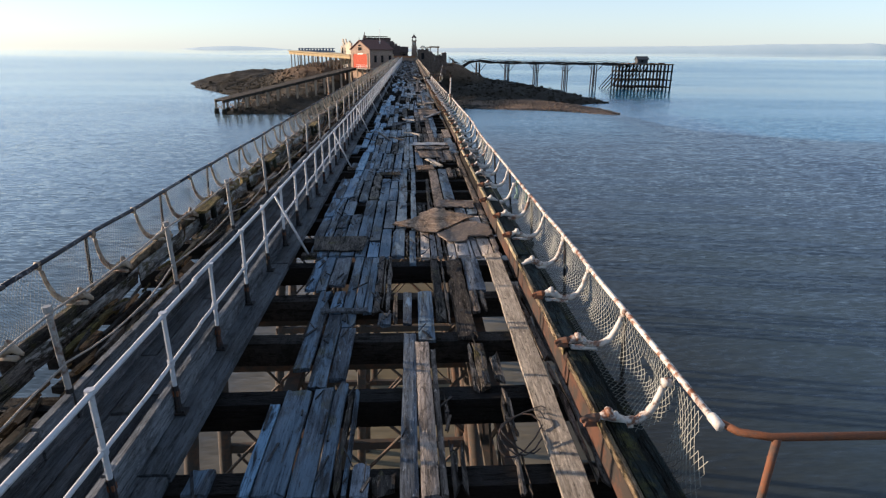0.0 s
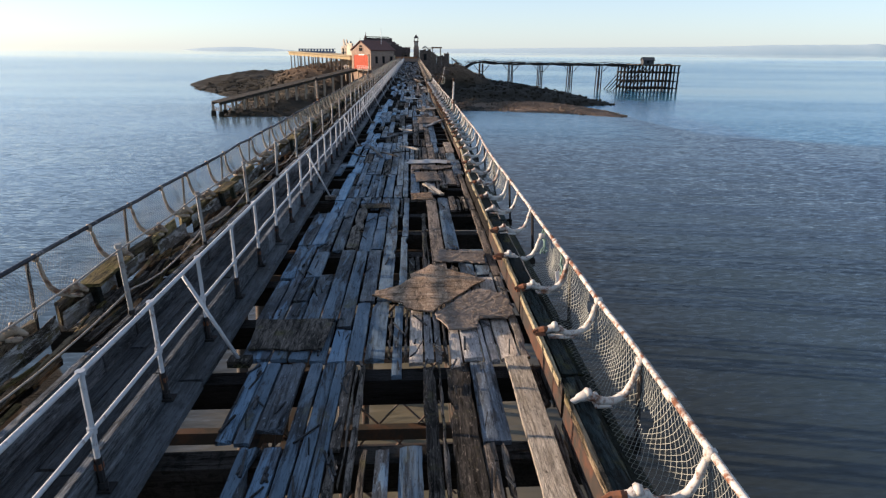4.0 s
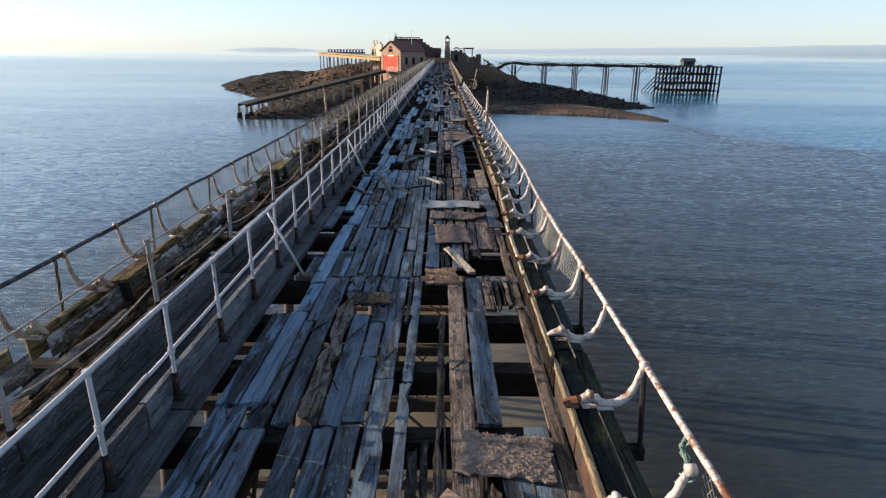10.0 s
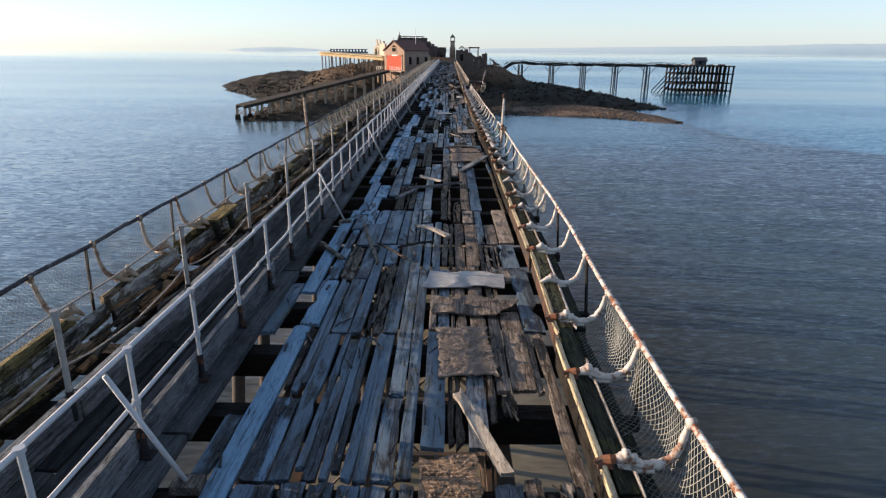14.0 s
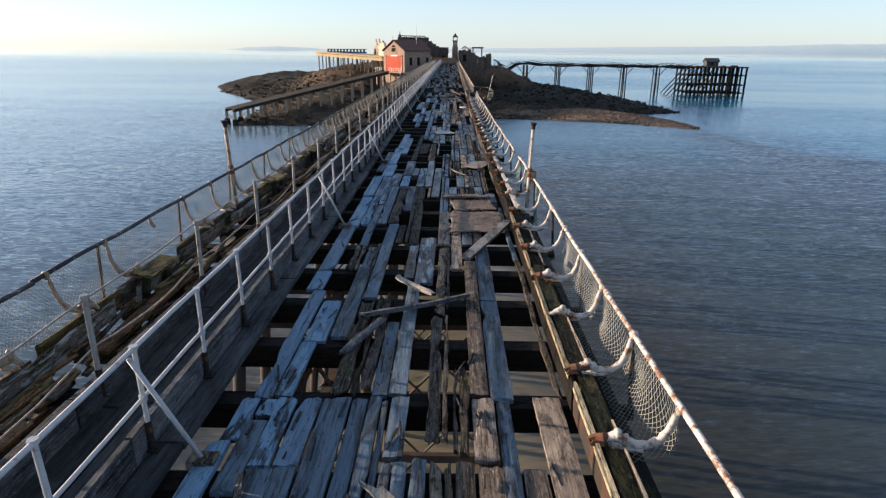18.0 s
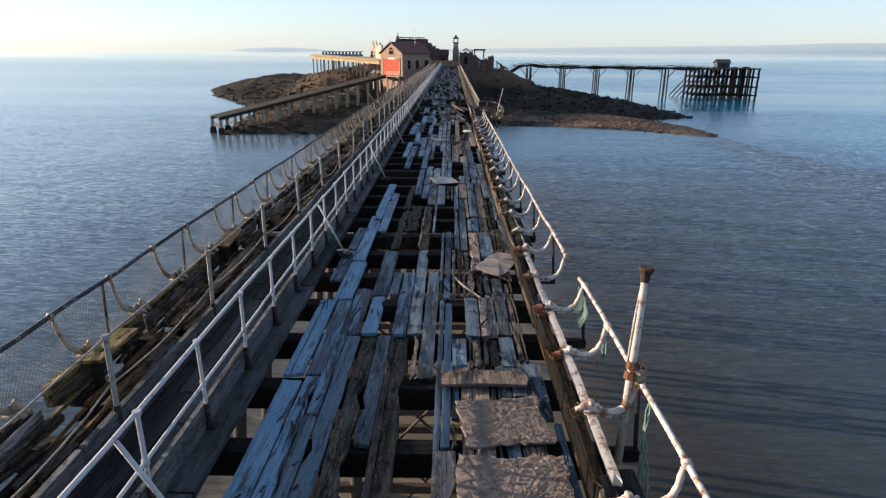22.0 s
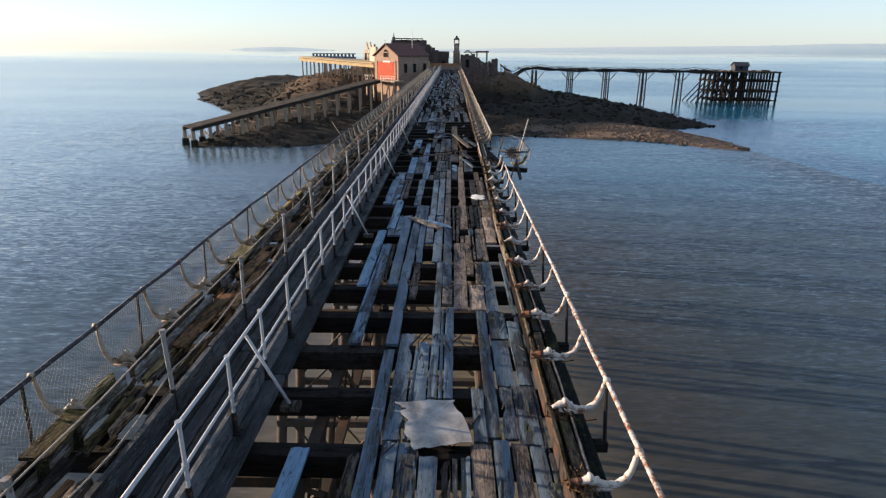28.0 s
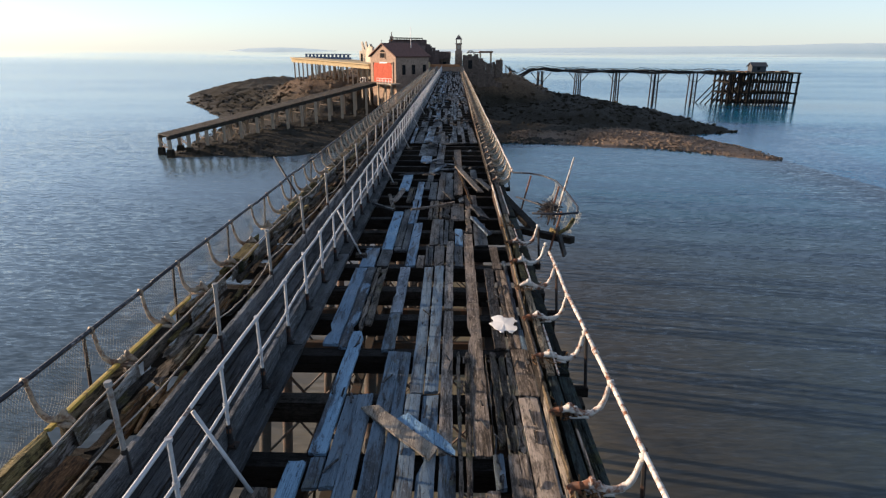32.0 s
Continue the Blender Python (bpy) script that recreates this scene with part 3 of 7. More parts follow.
def land(name, poly, height, cell, mat, label, category):
    """A height field over an outline; height(x, y, d) is metres over the water, d the distance to the shore."""
    xs, ys = [p[0] for p in poly], [p[1] for p in poly]
    x0, y0 = min(xs) - 3 * cell, min(ys) - 3 * cell
    nx, ny = int((max(xs) - x0) / cell) + 4, int((max(ys) - y0) / cell) + 4
    v, f, keep = [], [], []
    for j in range(ny):
        for i in range(nx):
            x = x0 + i * cell + rng.uniform(-0.3, 0.3) * cell
            y = y0 + j * cell + rng.uniform(-0.3, 0.3) * cell
            d = edge_distance(poly, x, y) * (1 if inside(poly, x, y) else -1)
            d += 2.2 * noise.noise((x * 0.11, y * 0.11, 2.0)) + 0.8 * noise.noise((x * 0.4, y * 0.4, 5.0))
            keep.append(d > -2.5 * cell)
            h = height(x, y, d) if d > 0 else 0.35 * d
            v.append((x, y, WATER + max(h, -1.2)))
    for j in range(ny - 1):
        for i in range(nx - 1):
            q = (j * nx + i, j * nx + i + 1, (j + 1) * nx + i + 1, (j + 1) * nx + i)
            if any(keep[k] for k in q):
                f.append(q)
    return tagged(new(name, mesh_of(name, v, f, mat, True)), label, category, kind="structure")


def rough_rock(x, y, a=1.0):
    r = noise.fractal((x * 0.16, y * 0.16, 3.0), 1.0, 2.1, 4)
    return a * (0.9 * r + 0.9 * abs(noise.noise((x * 0.42, y * 0.42, 8.0))) + 0.55 * noise.noise((x * 0.95, y * 0.95, 1.0)))


def main_height(x, y, d):
    # a stony knoll under the buildings, cliffed towards the pier, sloping to ledges all round
    knoll = smooth01(1 - math.hypot((x + 3) / 24.0, (y - 214) / 27.0) ** 2 * 0.75) * 10.6
    east = smooth01((38 - x) / 16.0) * smooth01((x - 8) / 6.0) * smooth01((y - 196) / 12.0) * 7.2 * smooth01((268 - y) / 20.0)
    mound = smooth01(1 - math.hypot((x - 11) / 17.0, (y - 208) / 13.0) ** 2 * 0.8) * 10.4
    ledge = 3.6 * smooth01(d / 26.0) + 0.5 * smooth01(d / 3.0)
    west = smooth01((-14 - x) / 10.0) * smooth01((x + 62) / 26.0) * smooth01((y - 176) / 22.0) * 5.4 * smooth01(d / 20.0)
    return max(ledge + west, knoll * smooth01(d / 10.0), mound, east) + rough_rock(x, y) * smooth01(d / 5.0) * (0.45 + 0.55 * smooth01((y - 172) / 14.0)) + 0.1


SHORE = [(-46, 146), (-38, 147), (-29, 147.5), (-23, 152), (-12, 158), (0, 162), (10.5, 164), (25, 163.4), (38, 168), (50, 176), (63, 182), (61, 196), (59, 224), (52, 249),
         (36, 276), (10, 300), (-30, 330), (-93, 372), (-111, 345), (-102, 285), (-86, 248), (-60, 206), (-52, 186), (-50, 165)]
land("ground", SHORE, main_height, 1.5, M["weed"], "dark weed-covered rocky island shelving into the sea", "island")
SPIT = [(6, 165.5), (25, 162.8), (38, 158.2), (48, 151), (55, 147.6), (55, 156), (51, 173), (41, 184), (24, 189), (10, 186)]


def spit_height(x, y, d):
    return 1.35 * smooth01(d / 8.0) * smooth01((62 - x) / 30.0) + 0.18 + 0.16 * rough_rock(x, y, 0.6)


land("shingle_bank", SPIT, spit_height, 1.3, M["shingle"], "sunlit spit of brown shingle below the island", "shingle")


# boulders over the foreshore
def boulders(name, n, poly, height, lift, size, mat, label, seed, shore=2.2):
    r = random.Random(seed)
    xs, ys = [p[0] for p in poly], [p[1] for p in poly]
    b = Bag()
    while n > 0:
        x, y = r.uniform(min(xs), max(xs)), r.uniform(min(ys), min(max(ys), 262))
        if not inside(poly, x, y):
            continue
        n -= 1
        dd = edge_distance(poly, x, y)
        z = WATER + height(x, y, dd) + lift
        s = size * (0.4 + r.random() ** 3 * (shore if y < 178 else 2.2))
        pts = [(sx * s * r.uniform(0.35, 0.7), sy * s * r.uniform(0.35, 0.7), sz * s * r.uniform(0.25, 0.5)) for sx, sy, sz in ((-1, -1, -1), (1, -1, -1), (1, 1, -1), (-1, 1, -1), (-1, -1, 1), (1, -1, 1), (1, 1, 1), (-1, 1, 1))]
        m = pose(x, y, z, r.uniform(-20, 20), r.uniform(-20, 20), r.uniform(0, 90))
        b.add([m @ Vector(p) for p in pts], BOX_F)
    return tagged(new(name, b.mesh(name, mat)), label, "rocks", kind="stuff")


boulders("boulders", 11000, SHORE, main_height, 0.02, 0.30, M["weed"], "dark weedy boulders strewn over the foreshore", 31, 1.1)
boulders("pebbles", 7000, SPIT, spit_height, 0.0, 0.19, M["shingle"], "brown stones strewn over the shingle spit", 32)


# ---- buildings on the island ----
def ragged_wall(a, c, z0, tops, thick, r, step=0.35, jag=0.35):
    """A broken wall from a to c (x, y); its top follows tops, evenly spaced, with stones missing."""
    a, c = Vector((*a, 0)), Vector((*c, 0))
    d = c - a
    n = max(3, int(d.length / step))
    u = d.normalized()
    w = Vector((-u.y, u.x, 0)) * thick
    b = Bag()
    last = None
    for i in range(n + 1):
        p = a + u * (d.length * i / n)
        b.v += [(p.x, p.y, z0), (p.x + w.x, p.y + w.y, z0)]
    for i in range(n):
        k = (i + 0.5) / n * (len(tops) - 1)
        j = min(int(k), len(tops) - 2)
        z = tops[j] + (tops[j + 1] - tops[j]) * (k - j) + r.uniform(-jag, jag * 0.5) * (1 if r.random() < 0.6 else 0.3)
        if last is not None and r.random() < 0.45:
            z = last
        last = z
        m = len(b.v)
        for q in (2 * i, 2 * i + 2, 2 * i + 3, 2 * i + 1):
            x, y, _ = b.v[q]
            b.v.append((x + r.uniform(-0.04, 0.04), y + r.uniform(-0.04, 0.04), z))
        lo = (2 * i, 2 * i + 2, 2 * i + 3, 2 * i + 1)
        b.f.append((m, m + 1, m + 2, m + 3))
        b.f += [(lo[q], lo[(q + 1) % 4], m + (q + 1) % 4, m + q) for q in range(4)]
    return b


def gable_house(name, label, at, rz, w, depth, z0, eave, ridge, wall_mat, roof_mat, windows=(), door=None, arch=None, over=0.35):
    """A gabled house; the front looks along its local -y. Windows: side, along, sill, width, height."""
    h = thing(name, label, "building", at, rz)
    b = Bag()
    for sx in (-1, 1):
        b.box(sx * w / 2 - (0.4 if sx > 0 else 0), sx * w / 2 + (0.4 if sx < 0 else 0), 0, depth, z0, eave)
    for y0 in (0, depth - 0.4):
        b.add([(-w / 2 + 0.4, y0, z0), (w / 2 - 0.4, y0, z0), (w / 2 - 0.4, y0, eave), (0, y0, ridge - 0.1), (-w / 2 + 0.4, y0, eave),
               (-w / 2 + 0.4, y0 + 0.4, z0), (w / 2 - 0.4, y0 + 0.4, z0), (w / 2 - 0.4, y0 + 0.4, eave), (0, y0 + 0.4, ridge - 0.1), (-w / 2 + 0.4, y0 + 0.4, eave)],
              [(0, 1, 2, 3, 4), (9, 8, 7, 6, 5), (0, 5, 6, 1), (1, 6, 7, 2), (2, 7, 8, 3), (3, 8, 9, 4), (4, 9, 5, 0)])
    part("wall", b.mesh("wall", wall_mat), None, h)
    slope = (ridge - eave) / (w / 2)
    for sx in (-1, 1):
        xe, ze = sx * (w / 2 + over), eave - over * slope
        pts = [(0, -over, ridge), (xe, -over, ze), (xe, depth + over, ze), (0, depth + over, ridge)]
        rb = Bag().add([(x, y, z) for x, y, z in pts] + [(x, y, z + 0.22) for x, y, z in pts], [q if sx < 0 else q[::-1] for q in BOX_F])
        part("roof", rb.mesh("roof", roof_mat), None, h)
    for side, along, sill, ww, wh in windows:
        if side == "front":
            wm = pose(along, -0.03, sill)
        elif side == "right":
            wm = pose(w / 2 + 0.03, along, sill, 0, 0, 90)
        else:
            wm = pose(-w / 2 - 0.03, along, sill, 0, 0, -90)
        win = part("window", Bag().box(-ww / 2, ww / 2, 0, 0.06, 0, wh).mesh("window", M["hole"]), None, h, "dark empty window opening", m=wm)
        fr = Bag().box(-ww / 2 - 0.14, ww / 2 + 0.14, -0.12, 0.05, -0.2, 0).box(-ww / 2 - 0.16, -ww / 2, -0.06, 0.05, 0, wh).box(ww / 2, ww / 2 + 0.16, -0.06, 0.05, 0, wh).box(-ww / 2 - 0.16, ww / 2 + 0.16, -0.06, 0.05, wh, wh + 0.22)
        part("window_frame", fr.mesh("window_frame", wall_mat), None, win)
    return h


house = gable_house("lifeboat_house", "rubble stone gabled boathouse with tall faded red doors", (-14.95, 185.2, 0), -45, 8.8, 9.5, -3.2, 3.5, 6.0, M["stone"], M["roof_red"],
                    windows=(("right", 2.2, -0.3, 1.0, 2.0), ("right", 5.0, -0.3, 1.0, 2.0), ("right", 8.2, -0.3, 1.0, 2.0), ("front", 0, 3.15, 1.7, 0.95)))
door = part("door", Bag().box(-3.2, 3.2, -0.12, -0.02, -1.9, 1.7).box(-2.9, 2.9, -0.12, -0.02, 1.7, 2.1).mesh("door", M["red"]), None, house, "faded red double boathouse doors")
db = Bag()
for i in range(15):
    db.box(-3.15 + i * 0.43, -3.12 + i * 0.43 + 0.02, -0.14, -0.11, -1.9, 1.75)
part("batten", db.mesh("batten", M["red"]), None, door)
b = Bag().box(-3.6, -3.25, -0.16, 0.02, -1.9, 2.1).box(3.25, 3.6, -0.16, 0.02, -1.9, 2.1).box(-3.6, 3.6, -0.16, 0.02, 2.13, 2.42)
part("door_surround", b.mesh("door_surround", M["stone"]), None, house)
b = Bag()
for i in range(9):
    a0, a1 = math.pi * i / 9, math.pi * (i + 1) / 9
    b.add([(math.cos(a0) * 0.85, -0.035, 4.1 + 0.75 * math.sin(a0)), (math.cos(a1) * 0.85, -0.035, 4.1 + 0.75 * math.sin(a1)), (0, -0.035, 4.1), (math.cos(a0) * 0.85, 0.02, 4.1 + 0.75 * math.sin(a0)), (math.cos(a1) * 0.85, 0.02, 4.1 + 0.75 * math.sin(a1)), (0, 0.02, 4.1)],
          [(0, 2, 1), (3, 4, 5), (0, 1, 4, 3)])
part("window", b.mesh("window", M["hole"]), None, house, "dark arched head of the gable window")
part("lintel", Bag().box(-0.9, 1.6, -0.2, -0.05, 2.0, 2.3).mesh("lintel", M["white"]), None, house, "white-painted lintel board")
b = Bag().tube([(0, -0.2, 5.9), (0, -0.2, 6.9)], 0.05)
part("finial", b.mesh("finial", M["dark_iron"]), None, house)
part("support_wall", Bag().box(-4.2, 4.2, 0.3, 6.0, -9.5, -3.2).mesh("support_wall", M["stone"]), None, house)

balcony = thing("balcony", "timber landing with white railing beside the boathouse", "balcony", (-14.95, 185.2, 0), -45)
b = Bag().box(-4.6, 6.4, -3.0, -0.2, -2.25, -2.0)
part("floor_slab", b.mesh("floor_slab", M["column"]), None, balcony)
for i in range(6):
    part("post", Bag().box(1.4 + i, 1.46 + i, -2.95, -2.89, -2.0, -0.95).mesh("post", M["white"]), None, balcony)
for x0 in (-4.5, -3.6, -2.7):
    part("post", Bag().box(x0, x0 + 0.06, -2.95, -2.89, -2.0, -0.95).mesh("post", M["white"]), None, balcony)
for x0, x1 in ((-4.2, -1.5), (1.5, 4.0), (4.0, 6.0)):
    part("brace", Bag().beam((x0, -2.65, -9.0), (x1, -2.65, -2.6), 0.14, 0.14).mesh("brace", M["leg"]), None, balcony)
part("rail", Bag().box(-4.5, -2.64, -2.95, -2.89, -0.98, -0.92).mesh("rail", M["white"]), None, balcony)
for z in (-1.5, -0.98):
    part("rail", Bag().box(1.4, 6.42, -2.95, -2.89, z, z + 0.06).mesh("rail", M["white"]), None, balcony)
for x in (-4.2, -1.5, 1.5, 4.0, 6.0):
    part("leg", Bag().box(x - 0.16, x + 0.16, -2.8, -2.5, -12.4, -2.25).mesh("leg", M["column"]), None, balcony)

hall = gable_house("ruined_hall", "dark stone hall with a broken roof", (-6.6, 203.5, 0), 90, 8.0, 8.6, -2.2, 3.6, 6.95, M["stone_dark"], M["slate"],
                   windows=(("left", 2.0, 0.6, 1.0, 2.0), ("left", 5.0, 0.6, 1.0, 2.0), ("front", 0, 1.0, 1.0, 2.0)), over=0.2)
hb = random.Random(41)
for k in range(13):
    x = 0.7 + k * 0.62
    part("rafter", Bag().beam((hb.uniform(-3.0, -1.4), x, 4.2), (hb.uniform(-0.5, 0.3), x + hb.uniform(-0.25, 0.25), 7.5 + hb.uniform(-0.7, 0.12)), 0.1, 0.16).mesh("rafter", M["beam"]), None, hall)
part("ridge_beam", Bag().beam((0.05, 0.6, 7.45), (-0.1, 8.5, 7.55), 0.3, 0.26).mesh("ridge_beam", M["beam"]), None, hall)
part("purlin", Bag().beam((-0.6, 0.9, 7.05), (-0.7, 7.9, 7.1), 0.2, 0.2).mesh("purlin", M["beam"]), None, hall)
part("chimney", Bag().box(-0.5, 0.5, 7.7, 8.6, 3.0, 7.9, taper=0.06).box(-0.12, 0.12, 8.0, 8.25, 7.9, 8.9, taper=0.05).mesh("chimney", M["stone"]), None, hall)
part("broken_gable", ragged_wall((-1.6, 1.0), (-1.6, -3.6), -2.0, (7.3, 6.2, 6.1, 5.6, 4.9, 4.4), 0.5, hb, 0.3, 0.3).mesh("broken_gable", M["slate"]), None, hall)
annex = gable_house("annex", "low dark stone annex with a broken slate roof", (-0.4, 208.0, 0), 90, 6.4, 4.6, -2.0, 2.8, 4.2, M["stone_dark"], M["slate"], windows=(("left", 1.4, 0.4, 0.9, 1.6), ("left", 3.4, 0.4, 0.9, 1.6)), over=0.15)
part("parapet", ragged_wall((-3.3, -0.1), (-3.3, 4.7), 2.6, (3.9, 4.6, 4.3, 4.8, 4.2), 0.45, hb).mesh("parapet", M["slate"]), None, annex)
ruin = thing("ruined_gables", "pale broken gable walls of a roofless ruin with leaning stubs", "ruin", (-21.4, 202.0, 0), -38)
part("wall", ragged_wall((-1.7, 0), (1.6, 0), -2, (4.6, 5.1, 4.9, 5.2, 4.7), 0.6, hb, 0.3, 0.25).mesh("wall", M["stone_pale"]), None, ruin)
part("wall", ragged_wall((1.6, -1.2), (5.6, -2.6), -2, (4.2, 5.6, 5.2, 5.9, 5.4, 4.4), 0.6, hb, 0.3, 0.4).mesh("wall", M["stone_pale"]), None, ruin)
part("wall", ragged_wall((-1.7, 0.6), (-2.4, 8.0), -2, (4.4, 3.8, 3.0, 3.2), 0.6, hb).mesh("wall", M["stone_pale"]), None, ruin)
for x in (-0.35, 0.95):
    st = Bag().box(-0.32, 0.32, 0, 0.5, 0, 2.0, pose(x, 0, 4.7, 0, -14, 0), 0.1)
    part("leaning_stub", st.mesh("leaning_stub", M["stone_pale"]), None, ruin, "leaning pale stone stub of a gable")
for x in (-0.9, 0.5):
    part("window", Bag().box(x - 0.3, x + 0.3, -0.05, 0.0, 2.2, 3.9).mesh("window", M["hole"]), None, ruin)

flagpole = new("flagpole", Bag().tube([(-9.0, 188.6, -2.0), (-9.0, 188.6, 9.6)], 0.09, 7, True, 0.05).mesh("flagpole", M["white"], True))
tagged(flagpole, "tall pale flagpole beside the boathouse", "flagpole")
tower = thing("clock_tower", "slim dark stone clock tower with pointed cap", "tower", (1.75, 209.0, 0))
part("shaft", Bag().box(-1.0, 1.0, -1.0, 1.0, -1.5, 4.6, taper=0.12).box(-0.7, 0.7, -0.7, 0.7, 4.6, 6.2).mesh("shaft", M["stone"]), None, tower)
part("belfry", Bag().box(-0.85, 0.85, -0.85, 0.85, 6.2, 6.45).box(-0.7, -0.45, -0.7, -0.45, 6.45, 7.3).box(0.45, 0.7, -0.7, -0.45, 6.45, 7.3).box(-0.7, -0.45, 0.45, 0.7, 6.45, 7.3).box(0.45, 0.7, 0.45, 0.7, 6.45, 7.3).mesh("belfry", M["stone"]), None, tower)
part("cap", Bag().add([(-0.9, -0.9, 7.3), (0.9, -0.9, 7.3), (0.9, 0.9, 7.3), (-0.9, 0.9, 7.3), (0, 0, 8.5)], [(0, 1, 4), (1, 2, 4), (2, 3, 4), (3, 0, 4), (3, 2, 1, 0)]).mesh("cap", M["slate"]), None, tower)
part("clock_face", Bag().tube([(0, -0.78, 5.5), (0, -0.70, 5.5)], 0.5, 14).mesh("clock_face", M["stone_pale"]), None, tower)

shelter = thing("refreshment_ruin", "shaded broken stone pavilion with a thin sagging canopy", "ruin", (7.5, 203.0, 0))
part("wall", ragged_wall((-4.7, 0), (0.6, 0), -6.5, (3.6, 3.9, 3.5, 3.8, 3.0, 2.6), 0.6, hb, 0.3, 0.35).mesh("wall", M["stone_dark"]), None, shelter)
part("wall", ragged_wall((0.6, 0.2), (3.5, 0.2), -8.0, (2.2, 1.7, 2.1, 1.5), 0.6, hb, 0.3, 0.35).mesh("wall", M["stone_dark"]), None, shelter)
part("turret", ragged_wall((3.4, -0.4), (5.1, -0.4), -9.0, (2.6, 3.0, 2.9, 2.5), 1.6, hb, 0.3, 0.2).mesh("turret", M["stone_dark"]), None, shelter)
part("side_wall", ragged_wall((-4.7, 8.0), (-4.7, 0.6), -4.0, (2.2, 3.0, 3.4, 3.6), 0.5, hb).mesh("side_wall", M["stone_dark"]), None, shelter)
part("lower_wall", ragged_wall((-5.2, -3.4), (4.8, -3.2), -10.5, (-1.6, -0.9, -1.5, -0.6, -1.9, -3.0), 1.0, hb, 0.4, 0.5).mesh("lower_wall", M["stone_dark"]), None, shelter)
b = Bag()
for k in range(7):
    a0 = math.radians(10 + 20 * k)
    a1 = a0 + math.radians(18)
    c0, c1 = Vector((-2.9, -0.2, 3.3)), 1.05
    b.beam((c0.x + c1 * math.cos(a0), c0.y, c0.z + c1 * 1.25 * math.sin(a0)), (c0.x + c1 * math.cos(a1), c0.y, c0.z + c1 * 1.25 * math.sin(a1)), 0.5, 0.34)
part("broken_arch", b.mesh("broken_arch", M["stone_pale"]), None, shelter, "pale broken stone arch")
part("window", Bag().box(-3.4, -2.4, -0.05, -0.01, 0.4, 2.4).mesh("window", M["hole"]), None, shelter)
part("canopy", Bag().box(-3.4, 2.7, 1.6, 5.6, 4.12, 4.3).box(-0.6, 2.75, 1.5, 5.7, 4.3, 4.55).mesh("canopy", M["rust"]), None, shelter)
for x in (-0.3, 2.35):
    for y in (1.9, 5.3):
        part("column", Bag().box(x - 0.12, x + 0.12, y - 0.12, y + 0.12, -2.5, 4.12).mesh("column", M["column"]), None, shelter)
part("buttress", Bag().box(-5.5, -4.8, -2.6, -0.5, -6.0, 0.6, taper=0.2).mesh("buttress", M["stone_pale"]), None, shelter)
gate = thing("pier_gatewall", "low brick and stone wall closing the pier's island end", "wall", (-1.2, 199.0, 0))
part("wall", Bag().box(-4.6, 4.2, 0, 1.0, -2.0, 0.95).mesh("wall", M["stone"]), None, gate)
part("coping", Bag().box(-4.7, 3.2, -0.1, 1.1, 0.95, 1.5).mesh("coping", M["brick"]), None, gate, "orange brick coping course")
part("pier_block", Bag().box(-4.9, -3.9, -0.4, 1.3, -2.0, 2.0, taper=0.06).mesh("pier_block", M["concrete"]), None, gate)

# concrete promenade on columns west of the boathouse
prom = thing("promenade_deck", "sunlit ochre concrete promenade deck on many columns", "platform", (0, 0, 0))
A0, A1 = Vector((-40.8, 206.0, 2.9)), Vector((-18.9, 190.0, 1.75))
dirp = (A1 - A0)
out = Vector((0.45, 0.9, 0)).normalized()
b = Bag()
for z0, z1, back in ((-1.15, -0.25, 0.5), (-0.25, 0.0, 0.0)):
    p = [A0 + out * back + Vector((0, 0, z0)), A1 + out * back + Vector((0, 0, z0)), A1 + out * 12 + Vector((0, 0, z0)), A0 + out * 12 + Vector((0, 0, z0))]
    b.add([tuple(q) for q in p] + [(q.x, q.y, q.z + z1 - z0) for q in p], BOX_F)
part("slab", b.mesh("slab", M["concrete"]), None, prom)
for row, off in enumerate((0.9, 5.5, 10.5)):
    for i in range(17 if row == 0 else 13):
        p = A0 + dirp * ((i + 0.4) / (17 if row == 0 else 13)) + out * off
        part("column", Bag().box(p.x - 0.14, p.x + 0.14, p.y - 0.14, p.y + 0.14, WATER + 2.0, p.z - 1.1).mesh("column", M["column"]), None, prom)
rail = thing("promenade_railing", "blue-grey panel railing along the promenade", "railing", (0, 0, 0))
R0, R1 = A0 + out * 6, A0 + dirp * 0.62 + out * 6
part("rail", Bag().beam((R0.x, R0.y, R0.z + 0.75), (R1.x, R1.y, R1.z + 1.5), 0.14, 0.2).mesh("rail", M["panel"]), None, rail)
part("rail", Bag().beam((R0.x, R0.y, R0.z - 0.1), (R1.x, R1.y, R1.z + 0.55), 0.14, 0.5).mesh("rail", M["panel"]), None, rail)
for i in range(12):
    p, q = R0 + (R1 - R0) * (i / 12), R0 + (R1 - R0) * ((i + 0.52) / 12)
    part("panel", Bag().beam((p.x, p.y, p.z + 0.38 + 0.06 * i), (q.x, q.y, q.z + 0.41 + 0.06 * i), 0.1, 0.7).mesh("panel", M["panel"]), None, rail)

